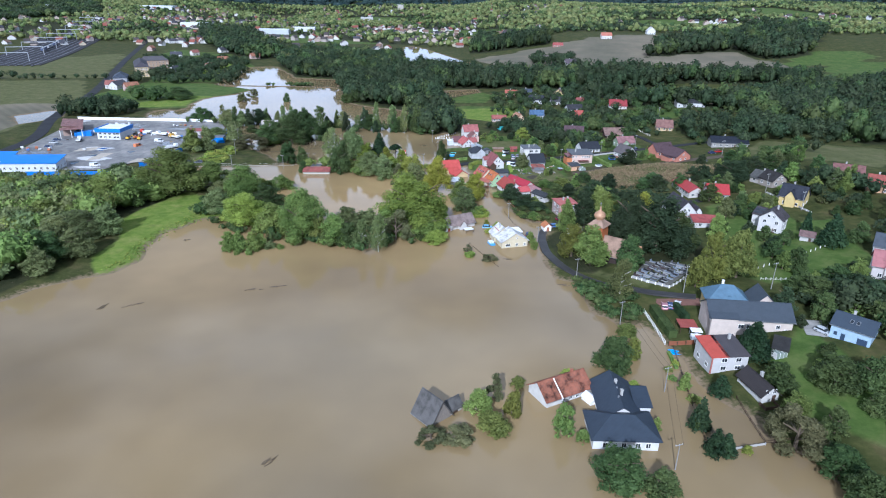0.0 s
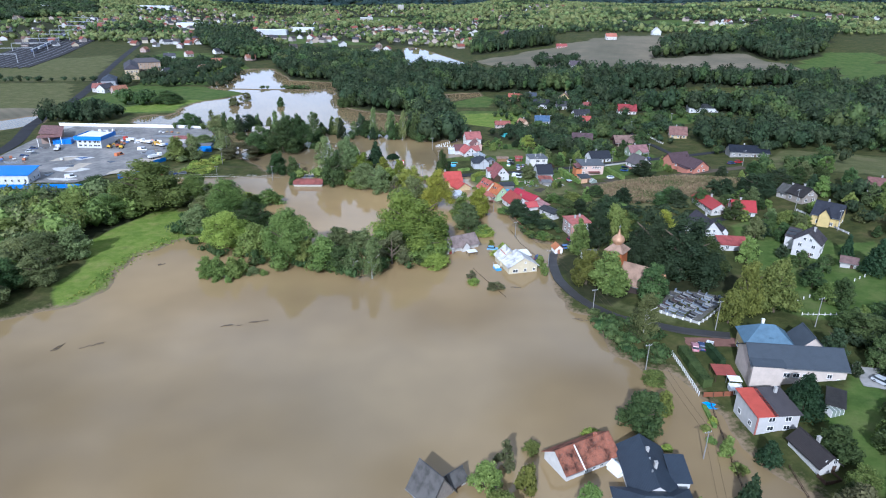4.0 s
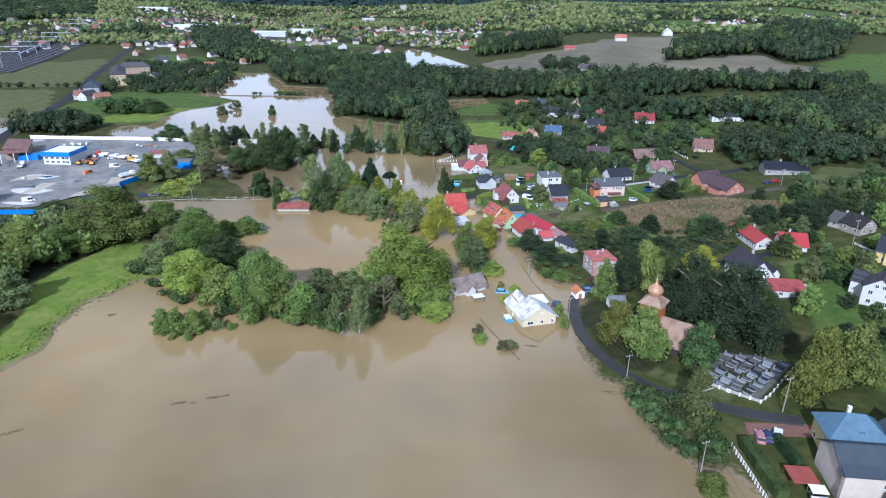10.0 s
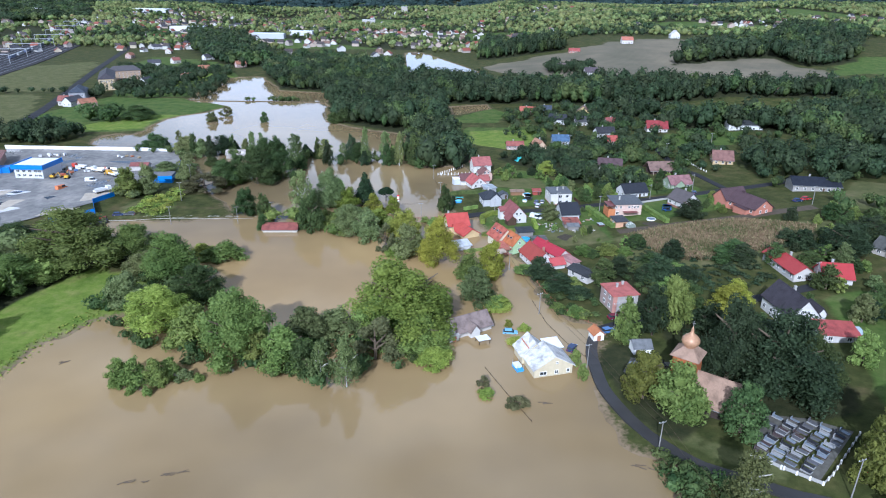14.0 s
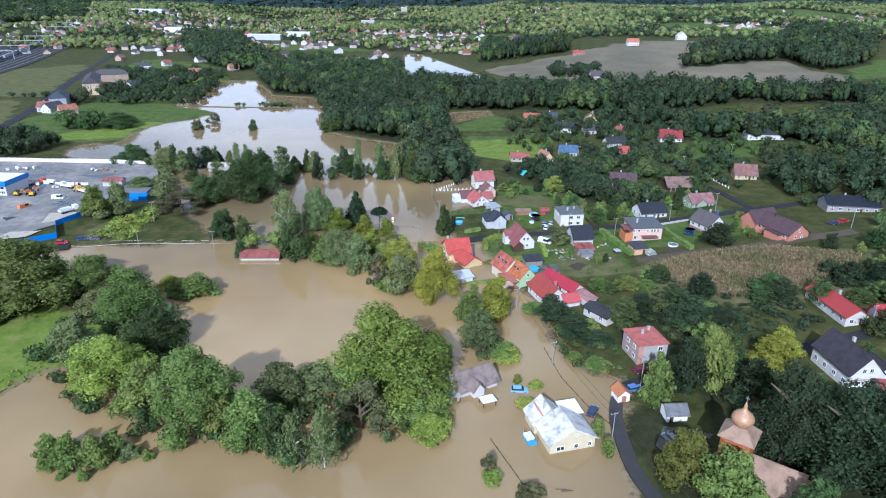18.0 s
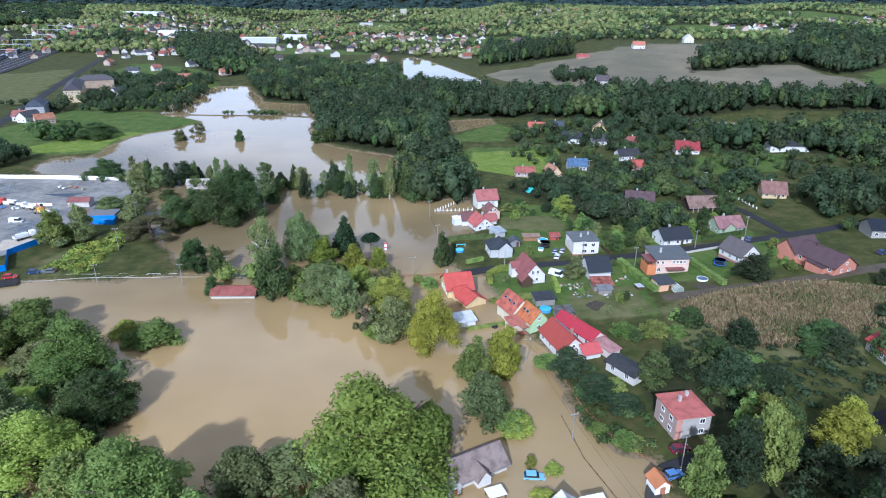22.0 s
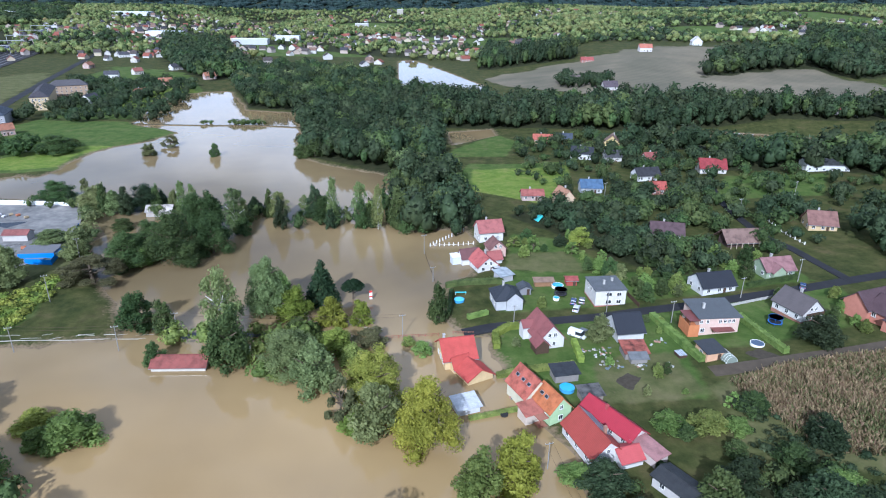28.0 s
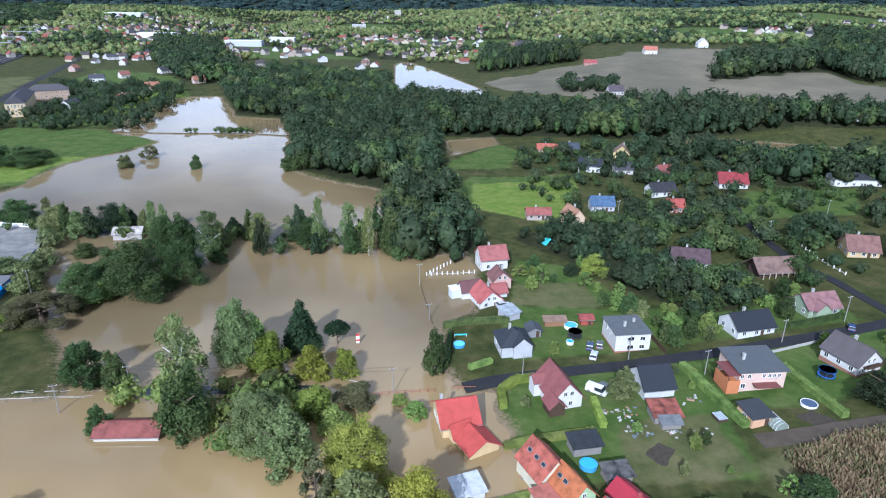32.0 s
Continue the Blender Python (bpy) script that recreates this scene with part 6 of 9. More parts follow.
wing(h, 1.5, 6, -1.4, 3, 0, 2.8, "gy", 2.0, plaster((0.36, 0.44, 0.3)), roofing("roofing", (0.3, 0.16, 0.16), "tile", 0.2), 0.4)
house(26.4, 325.5, 12, 6, 4, 2.2, "shed", 0.5, (0.3, 0.28, 0.26), (0.06, 0.065, 0.075), "garden shed with dark sheet roof", "sheet", "", name="shed", chim=False, door=False, wins=False)
house(31.6, 317.2, 12, 5, 3.6, 1.9, "shed", 0.4, (0.3, 0.26, 0.22), (0.2, 0.19, 0.18), "old grey board shed", "sheet", "", name="shed", chim=False, door=False, wins=False, old=0.5)
house(2.5, 312.6, 22, 5.4, 4.4, 1.7, "shed", 0.6, (0.76, 0.77, 0.78), (0.6, 0.62, 0.65), "white garage with pale sheet roof standing in water", "sheet", "", name="garage", chim=False, door=False, wins=False, z=0)
house(22.4, 374.4, 8, 3.6, 3.6, 2.2, "gy", 0.9, (0.3, 0.3, 0.32), (0.12, 0.13, 0.15), "grey garden hut", "sheet", "", name="shed", chim=False, wins=False)
house(28, 381, 4, 6, 2.2, 1.8, "shed", 0.3, (0.32, 0.18, 0.1), (0.3, 0.2, 0.14), "open wood store stacked with logs", "sheet", "", name="wood_store", chim=False, wins=False, door=False)
house(38.5, 382, 4, 3.4, 3, 2.0, "gx", 0.6, (0.42, 0.1, 0.08), (0.35, 0.09, 0.08), "red garden hut", "sheet", "", name="shed", chim=False, wins=False)
house(17.2, 383.4, 30, 4.6, 4.6, 2.2, "shed", 0.5, (0.5, 0.5, 0.52), (0.4, 0.44, 0.47), "garage with blue-grey sheet roof", "sheet", "", name="garage", chim=False, wins=False, door=False)
FAR_VILLAGE = [
    (68, 548, -15, 12, 9, 4, "gx", 3, (0.76, 0.76, 0.75), (0.06, 0.065, 0.08), "white house with dark blue-black roof"), (92, 572, -15, 9, 9, 4, "gy", 4, (0.7, 0.55, 0.26), (0.24, 0.16, 0.12), "yellow house with brown gable roof"),
    (52, 592, -5, 12, 8, 3, "gx", 2.6, (0.66, 0.45, 0.3), (0.45, 0.14, 0.1), "low orange-roofed house"), (66, 585, -5, 9, 8, 4, "gx", 3, (0.7, 0.52, 0.22), (0.1, 0.12, 0.16), "yellow house with grey roof"),
    (127, 509, -5, 13, 9, 3, "gx", 4, (0.74, 0.7, 0.66), (0.28, 0.05, 0.055), "cream house with crimson roof"), (93, 499, 12, 12, 8, 3, "gx", 3, (0.74, 0.74, 0.73), (0.07, 0.07, 0.08), "white house with black roof"),
    (33, 473, 3, 10, 6, 2.6, "gx", 2, (0.55, 0.44, 0.4), (0.34, 0.12, 0.1), "low house with red roof"), (50, 464, 20, 6, 9, 4, "gy", 3.4, (0.76, 0.58, 0.4), (0.4, 0.22, 0.14), "tall narrow peach house with tiled gable"),
    (62, 483, 0, 10, 8, 3, "gx", 3, (0.55, 0.57, 0.6), (0.09, 0.15, 0.25), "grey house with blue roof"), (178, 505, -4, 21, 9, 4, "gx", 2, (0.74, 0.74, 0.72), (0.07, 0.075, 0.08), "long white farm building with dark roof"),
    (280, 672, -5, 19, 10, 4, "shed", 1, (0.7, 0.66, 0.64), (0.42, 0.13, 0.11), "long building with red and white panels"), (93, 477, 0, 7, 6, 3, "gx", 2.6, (0.45, 0.22, 0.18), (0.4, 0.1, 0.08), "small red outbuilding"),
    (77, 421, -10, 12, 8, 2.8, "gx", 3.2, (0.6, 0.56, 0.52), (0.17, 0.11, 0.12), "house with plum-coloured roof"), (86, 540, 0, 9, 8, 3, "gx", 3, (0.66, 0.64, 0.6), (0.12, 0.12, 0.13), "cream house with grey roof"),
    (106, 530, 10, 9, 8, 3, "gx", 3, (0.6, 0.55, 0.5), (0.3, 0.1, 0.09), "house with red-brown roof"), (227, 999, 0, 15, 10, 5, "gx", 4, (0.76, 0.72, 0.68), (0.45, 0.17, 0.12), "hilltop house with orange roof"),
    (314, 1068, 0, 13, 10, 5, "gy", 6, (0.8, 0.8, 0.78), (0.6, 0.58, 0.55), "white house on the hill crest"), (118, 842, 10, 12, 9, 4, "gx", 4, (0.76, 0.76, 0.75), (0.24, 0.2, 0.18), "white farmhouse among the fields"),
    (150, 960, 0, 14, 9, 3, "gx", 3, (0.55, 0.28, 0.22), (0.36, 0.1, 0.09), "red farm building on the slope"), (141, 795, 5, 13, 10, 4, "gx", 4.5, (0.6, 0.58, 0.55), (0.16, 0.13, 0.15), "farmhouse with grey-violet roof")]
for row in FAR_VILLAGE:
    house(*row, "tile", "f", group="houses across the meadow")

# ---- west bank: storage yard and apartment blocks ----
BLUE, PALE = (0.02, 0.17, 0.55), (0.76, 0.78, 0.8)
blue_m = plain("blue_sheet", BLUE, 0.4)
h = home_at("office_building", -217.8, 395.6, -2, "white company building with a bright blue roof band", "office", z=1.15)
wing(h, 0, 14.5, 0, 15, 0, 6.2, "flat", 0, plaster(PALE), plain("pale_roof", (0.72, 0.75, 0.78), 0.6), 0.3)
part("fascia", boxes((-0.9, 15.4, -0.9, -0.62, 4.6, 6.9), (-0.9, -0.62, -0.62, 15.6, 4.6, 6.9), (15.12, 15.4, -0.62, 15.6, 4.6, 6.9)), blue_m, h)
for q in (2, 5, 8, 11, 13):
    for z in (0.9, 3.0):
        window_at(h, q, 0, z, 0, 1.8, 1.2)
h = home_at("warehouse", -228, 319.5, 6, "long white hall with bright blue roof", "warehouse", z=1.0)
wing(h, 0, 27, 0, 11, 0, 4.2, "shed", 1.6, plaster(PALE), blue_m, 0.6)
wall_windows(h, 0, 27, 0, 11, 0, 4.2, "fr")
wing(h, -12, -0.2, 6, 18, 0, 4.2, "shed", 1.8, plaster(PALE), blue_m, 0.6)
h = home_at("storage_shed", -230, 401, 117, "open-sided shed with rusty red roof", "shed", z=1.15)
wing(h, 8, 34, 0.5, 11, 0, 5.0, "shed", 1.2, plain("shed_boards", (0.3, 0.22, 0.18), 0.9), roofing("roofing", (0.27, 0.13, 0.11), "sheet", 0.3), 0.8)
part("canopy", boxes((0, 7.9, -0.5, 12.5, 5.0, 5.2)), roofing("roofing", (0.27, 0.13, 0.11), "sheet", 0.3), h)
for yy in (0, 6, 12):
    part("post", boxes((0.2, 0.5, yy, yy + 0.3, -0.2, 4.996)), WHITE, h)
h = home_at("apartment_building", -315, 690, 116, "long three-storey ochre apartment block with slate roof", "apartments")
wing(h, 0, 62, 0, 13, 0, 10, "hip", 4.5, plaster((0.7, 0.55, 0.34)), roofing("roofing", (0.11, 0.1, 0.115), "tile", 0.1), 0.6)
wall_windows(h, 0, 62, 0, 13, 0, 10, "l", gap=3.4)
for k in range(5):
    window_at(h, 0, 2 + k * 2.2, 7.6, -90)
h = home_at("apartment_building", -352, 752, 30, "brown apartment wing with grey slate roof", "apartments")
wing(h, 0, 30, 0, 12, 0, 9, "hip", 4.5, plaster((0.5, 0.36, 0.25)), roofing("roofing", (0.16, 0.15, 0.16), "tile", 0.1), 0.6)
wall_windows(h, 0, 30, 0, 12, 0, 9, "f", gap=3.4)
h = home_at("apartment_building", -308, 626, 112, "grey apartment house with blue slate roof", "apartments")
wing(h, 0, 26, 0, 12, 0, 7, "hip", 4, plaster((0.42, 0.42, 0.45)), roofing("roofing", (0.1, 0.12, 0.16), "tile", 0.1), 0.6)
wall_windows(h, 0, 26, 0, 12, 0, 7, "l", gap=3.4)
h = home_at("shed", -75.2, 328.6, 3, "half-submerged long shed with dark red metal roof", "shed", z=0)
wing(h, 0, 13.6, 0, 6, 0, 1.2, "gx", 1.7, plaster((0.66, 0.62, 0.54)), roofing("roofing", (0.27, 0.085, 0.07), "sheet", 0.25), 0.4)
h = home_at("shed", -129, 445, 8, "pale corrugated shed among the trees", "shed")
wing(h, 0, 10.5, 0, 6, 0, 2.4, "gx", 1.8, plaster((0.5, 0.46, 0.42)), roofing("roofing", (0.55, 0.5, 0.46), "sheet", 0.3), 0.4)
for i, (x, y) in enumerate(((-318, 603), (-292, 590), (-300, 720), (-360, 790), (-275, 755), (-371, 881), (-353, 913), (-433, 967), (-462, 1099), (-485, 1197), (-290, 830), (-330, 960), (-410, 1040), (-262, 880), (-304, 597))):
    house(x, y, 10 + i * 37 % 90, 10 + i % 3 * 2, 8, 4, "gx", 3.2, ((0.7, 0.66, 0.6), (0.55, 0.4, 0.35), (0.76, 0.75, 0.73))[i % 3], ((0.3, 0.12, 0.1), (0.12, 0.12, 0.14), (0.35, 0.16, 0.1))[(i * 2) % 3],
          ("cream house with tiled roof", "brick house with dark roof", "white house with orange roof")[i % 3] + " beside the main road", "tile", "fl", group="houses by the main road")


# ---- church, chapel and churchyard ----
def lathe(bm, profile, n=12, cx=0.0, cy=0.0):
    rings = [[bm.verts.new((cx + r * math.cos(2 * math.pi * k / n), cy + r * math.sin(2 * math.pi * k / n), z)) for k in range(n)] for r, z in profile]
    for a, b in zip(rings, rings[1:]):
        for k in range(n):
            bm.faces.new((a[k], a[(k + 1) % n], b[(k + 1) % n], b[k]))
    bm.faces.new(rings[0][::-1]), bm.faces.new(rings[-1])


def frustum(bm, w0, w1, z0, z1):
    solid(bm, [(-w0, -w0, z0), (w0, -w0, z0), (w0, w0, z0), (-w0, w0, z0), (-w1, -w1, z1), (w1, -w1, z1), (w1, w1, z1), (-w1, w1, z1)],
          [(0, 3, 2, 1), (4, 5, 6, 7), (0, 1, 5, 4), (1, 2, 6, 5), (2, 3, 7, 6), (3, 0, 4, 7)])


boards = plain("red_larch_boards", (0.36, 0.12, 0.045), 0.7, scale=2.5, vary=0.25)
shingle = roofing("roofing", (0.36, 0.24, 0.17), "tile", 0.2)
copper = plain("dome_shingle", (0.4, 0.23, 0.13), 0.5, 0.15, scale=2, vary=0.3, grain=5)
church = home_at("church", 55.0, 220.0, -36, "wooden church with red board tower and shingled onion dome", "church", z=1.6)
bm = bmesh.new()
frustum(bm, 3.1, 2.5, -1.5, 12.2)
tower = part("tower", bm, boards, church)
for k in range(9):
    for s in (-1, 1):
        part("batten", boxes((-2.5 + k * 0.62, -2.42 + k * 0.62, -0.05, 0.05, 9.2, 12.1)), boards, tower).matrix_local = pose(0, 0, 0, 0, 0, 0 if s < 0 else -90) @ pose(0, -2.62, 0)
for a in (0, -90):
    for dx in (-1.0, 1.0):
        part("louvre", boxes((dx - 0.3, dx + 0.3, -2.72, -2.5, 10.0, 11.0)), DARKWOOD, tower).matrix_local = pose(0, 0, 0, 0, 0, a)
bm = bmesh.new()
frustum(bm, 3.3, 1.2, 12.2, 14.2)
part("tower_roof", bm, shingle, church, "grey-brown shingled skirt roof")
bm = bmesh.new()
lathe(bm, [(1.3, 14.0), (1.35, 14.4), (1.8, 14.9), (2.05, 15.5), (1.95, 16.1), (1.5, 16.7), (0.85, 17.2), (0.45, 17.6), (0.3, 18.1), (0.34, 18.4), (0.2, 18.8), (0.06, 19.3)], 20)
dome = part("dome", bm, copper, church, "brown shingled onion dome", smooth=True)
part("cross", boxes((-0.05, 0.05, -0.05, 0.05, 19.3, 20.5), (-0.35, 0.35, -0.05, 0.05, 19.95, 20.07)), METAL, dome)
logs = plain("dark_logs", (0.045, 0.033, 0.028), 0.8, scale=3)
wing(church, 2.6, 11.4, -3.8, 3.8, 0, 4.0, "gx", 4.6, logs, shingle, 0.9)
wing(church, 11.4, 15.6, -3.0, 3.0, 0, 3.6, "gx", 4.0, logs, roofing("roofing", (0.5, 0.27, 0.15), "tile", 0.15), 0.8)
wing(church, -1.5, 2.8, -4.6, -2.4, 0, 2.4, "shed", 0.8, logs, shingle, 0.4)
for k in range(4):
    part("log_course", boxes((2.5, 11.5, -3.92, -3.804, 0.3 + k * 0.95, 1.1 + k * 0.95)), logs, church)

h = home_at("chapel", 40.2, 247.6, 14, "small white wayside chapel with orange tiled roof at the water's edge", "chapel", z=0.1)
r1 = wing(h, 0, 3.0, 0, 3.4, 0, 2.2, "gy", 1.2, WHITE, roofing("roofing", (0.5, 0.2, 0.09), "tile", 0.1), 0.35)
part("door", boxes((0.95, 2.05, -0.07, -0.004, 0, 1.9)), plaster((0.45, 0.2, 0.12)), h)
h = home_at("mortuary_chapel", 49.0, 239.2, 4, "small white cemetery building with grey roof", "chapel")
wing(h, 0, 4.6, 0, 4, 0, 2.1, "gx", 1.3, WHITE, roofing("roofing", (0.3, 0.31, 0.32), "sheet", 0.15), 0.4)
part("door", boxes((0.5, 1.4, -0.06, -0.004, 0, 1.9)), DARKWOOD, h)

stone_mats = [plain("grave_granite", c, 0.25, scale=3) for c in ((0.035, 0.035, 0.04), (0.11, 0.11, 0.12), (0.3, 0.3, 0.3), (0.08, 0.06, 0.06), (0.2, 0.23, 0.27))]
slab_me, head_me, rim_me = [], [], []
for mt in stone_mats:
    for nm, q, store in (("slab", boxes((-0.45, 0.45, -0.95, 0.95, 0.2, 0.32)), slab_me), ("headstone", boxes((-0.42, 0.42, 0.98, 1.16, 0.1, 1.05)), head_me), ("kerb", boxes((-0.58, 0.58, -1.1, 1.22, -0.3, 0.197)), rim_me)):
        me = bpy.data.meshes.new(nm)
        q.to_mesh(me), q.free()
        me.materials.append(mt)
        store.append(me)
GRAVES_MAIN = [(63.0, 199.5), (66.4, 194.6), (72.0, 191.0), (86.0, 204.6), (79.5, 209.6), (71.0, 212.0), (66.4, 205.0)]
GRAVES_LOW = [(44.5, 232.0), (48.0, 238.0), (57.5, 234.5), (51.0, 228.0), (47.0, 226.0)]
rg = random.Random(4)
for yard_poly, turn in ((GRAVES_MAIN, 38), (GRAVES_LOW, 20)):
    xs, ys = [p[0] for p in yard_poly], [p[1] for p in yard_poly]
    c, s = math.cos(radians(turn)), math.sin(radians(turn))
    for i in range(-12, 13):
        for j in range(-6, 7):
            u, v = i * 1.5 + rg.uniform(-0.25, 0.25), j * 2.9 + rg.uniform(-0.3, 0.3)
            x, y = sum(xs) / len(xs) + u * c - v * s, sum(ys) / len(ys) + u * s + v * c
            if signed(yard_poly, np.array([x]), np.array([y]))[0] > -0.8 or rg.random() < 0.06:
                continue
            e = new("grave")
            e.matrix_world = pose(x, y, gz(x, y), 0, 0, turn + rg.uniform(-5, 5)) @ Matrix.Diagonal((rg.uniform(0.75, 1.15), rg.uniform(0.8, 1.05), rg.uniform(0.55, 1.1), 1))
            tagged(e, "polished granite grave with slab and headstone", "grave", "graves in the churchyard")
            k = rg.randrange(5)
            share("kerb", rim_me[rg.randrange(1, 5)], e, Matrix.Identity(4)), share("slab", slab_me[k], e, Matrix.Identity(4)), share("headstone", head_me[k], e, Matrix.Identity(4))
bm = bmesh.new()
for poly in (GRAVES_MAIN, GRAVES_LOW):
    top_v = [bm.verts.new((x, y, gz(x, y) + 0.06)) for x, y in poly]
    bm.faces.new(top_v)
bmesh.ops.triangulate(bm, faces=bm.faces)
me = bpy.data.meshes.new("churchyard_paving")
bm.to_mesh(me), bm.free()
me.materials.append(plain("churchyard_gravel", (0.11, 0.105, 0.09), 0.9, scale=0.8, vary=0.45))
tagged(new("churchyard_paving", me), "gravelled churchyard ground between graves", "paving", kind="structure")


# ---- fences, hedges, poles ----
def post_mesh(w, h, mat):
    bm = boxes((-w / 2, w / 2, -w / 2, w / 2, -0.4, h))
    me = bpy.data.meshes.new("post")
    bm.to_mesh(me), bm.free()
    me.materials.append(mat)
    return me


def fence(pts, gap, h, mat, label, rails=2, w=0.12, panel=None, on_water=False, cat="fence"):
    e = new("fence")
    x0, y0 = pts[0]
    e.matrix_world = pose(x0, y0, 0)
    tagged(e, label, cat)
    pm = post_mesh(w, h, mat)
    for (ax, ay), (bx, by) in zip(pts, pts[1:]):
        L = math.hypot(bx - ax, by - ay)
        n = max(1, round(L / gap))
        zs = [max(gz(ax + (bx - ax) * k / n, ay + (by - ay) * k / n), 0 if on_water else -5) for k in range(n + 1)]
        turn = math.degrees(math.atan2(by - ay, bx - ax))
        for k in range(n + 1):
            x, y = ax + (bx - ax) * k / n - x0, ay + (by - ay) * k / n - y0
            share("post", pm, e, pose(x, y, zs[k], 0, 0, turn))
            if k < n:
                dz = zs[k + 1] - zs[k]
                tilt = -math.degrees(math.atan2(dz, L / n))
                if rails:
                    for r in range(rails):
                        z = h * (0.35 + 0.5 * r)
                        part("rail", boxes((w / 2, L / n - w / 2, -0.03, 0.03, z - 0.05, z + 0.05)), mat, e).matrix_local = pose(x, y, zs[k], 0, tilt, turn)
                if panel:
                    part("panel", boxes((w / 2, L / n - w / 2, -0.025, 0.025, 0.08, h * 0.95)), panel, e).matrix_local = pose(x, y, zs[k], 0, tilt, turn)
    return e


white_post = plain("white_post", (0.74, 0.72, 0.68), 0.6)
fence([(60.6, 177.2), (61.3, 171.5), (61.9, 160.4)], 1.0, 1.3, white_post, "white-posted picket fence along the flooded garden", 2, 0.16)
fence([(62.6, 159.6), (69.4, 158.6)], 2.2, 1.5, DARKWOOD, "brown board fence panels", 0, 0.14, plain("brown_boards", (0.2, 0.075, 0.04), 0.7, scale=2))
fence([(63.6, 158.4), (60.6, 139.5), (57.6, 117.7)], 2.5, 1.0, DARKWOOD, "dark garden fence half under water", 2, 0.1, None, True)
fence([(71.1, 134.9), (70.8, 119.0), (79.8, 119.7)], 2.5, 0.9, DARKWOOD, "dark wire garden fence in flood water", 2, 0.1, None, True)
fence([(57.0, 115.4), (70.6, 118.5)], 2.5, 0.7, CONCRETE, "low concrete garden wall in the flood", 0, 0.2, CONCRETE, True)
fence([(-7.5, 416.9), (5.4, 433.9)], 2.0, 1.3, white_post, "white fence posts standing in the flood", 0, 0.3, None, True)
fence([(-7.5, 416.9), (3.2, 418.3), (9.0, 419.5)], 1.7, 1.3, white_post, "white masonry fence pillars in the flood", 1, 0.3, None, True)
fence([(-17.7, 347.1), (-2.9, 349.2)], 1.8, 0.9, plain("rusty_rail", (0.3, 0.13, 0.08), 0.8), "rusty bridge railing just above the water", 2, 0.16, None, True, "railing")
fence([(1.2, 350.5), (7.0, 350.4)], 1.6, 0.8, plain("rusty_rail", (0.3, 0.13, 0.08), 0.8), "rusty bridge railing beside the lane", 2, 0.16, None, True, "railing")
fence([(66.8, 194.5), (72.1, 190.0), (75.2, 192.4), (86.5, 203.5)], 2.2, 0.9, white_post, "low white churchyard wall with pillars", 0, 0.34, CONCRETE, False, "wall")
fence([(62.5, 199.0), (66.4, 194.8)], 2.2, 0.9, white_post, "low white churchyard wall", 0, 0.34, CONCRETE, False, "wall")
fence([(84.4, 363.6), (100.0, 368.7)], 2.6, 1.0, CONCRETE, "pale concrete garden wall along the lane", 0, 0.2, CONCRETE, False, "wall")
fence([(56.3, 373.9), (57.7, 365.5)], 2.4, 1.5, DARKWOOD, "dark mesh garden fence", 0, 0.1, DARKWOOD)
fence([(102.1, 199.0), (117.5, 205.1), (133.3, 213.6)], 2.4, 0.9, white_post, "line of white paddock posts", 0, 0.2)
fence([(101.5, 191.6), (110.3, 190.3)], 1.6, 0.8, white_post, "low white paddock fence", 1, 0.16)
fence([(140.7, 274.0), (146.0, 247.4)], 2.4, 0.8, white_post, "white concrete fence footing beside the lawn", 0, 0.25, CONCRETE)
fence([(129.6, 410), (127.8, 424), (128.4, 438)], 2.6, 1.1, white_post, "white fence pillars along the lane", 1, 0.3)
fence([(9.5, 233.5), (14.2, 222.5), (19, 212)], 3.2, 0.5, DARKWOOD, "line of submerged garden fence posts", 1, 0.09, None, True)
fence([(26.0, 272), (28.5, 258), (33.0, 246), (36.5, 240)], 2.8, 0.5, DARKWOOD, "submerged roadside fence line", 1, 0.09, None, True)
fence([(27.5, 292), (31, 276), (36.5, 262), (43, 257)], 2.4, 0.9, plain("rusty_rail", (0.3, 0.13, 0.08), 0.8), "rusty garden fence along the flooded street", 1, 0.1, None, True)
fence([(-4.5, 383), (-9.0, 408)], 3.0, 0.6, DARKWOOD, "drowned fence line in the flood", 1, 0.09, None, True)
fence([(-263, 456), (-215, 455.5), (-160, 455)], 3.0, 2.4, white_post, "long white concrete yard wall", 0, 0.3, plain("white_wall_panel", (0.78, 0.78, 0.77), 0.7, scale=0.4), False, "wall")
fence([(-212, 314), (-192, 315.5), (-173.5, 318), (-168, 324)], 3.0, 2.2, blue_m, "bright blue sheet fence", 0, 0.14, blue_m)
fence([(-164, 334), (-151, 345), (-158.8, 358), (-154.8, 369)], 3.2, 2.4, blue_m, "bright blue sheet fence", 0, 0.14, blue_m)
fence([(-147, 392), (-137.5, 391.5), (-141, 406.5), (-148, 428)], 3.0, 2.2, blue_m, "bright blue sheet yard fence", 0, 0.14, blue_m)
fence([(-233, 416), (-204, 415), (-176, 413.5)], 3.4, 1.6, white_post, "white concrete partition wall in the yard", 0, 0.2, plain("white_wall_panel", (0.78, 0.78, 0.77), 0.7, scale=0.4), False, "wall")


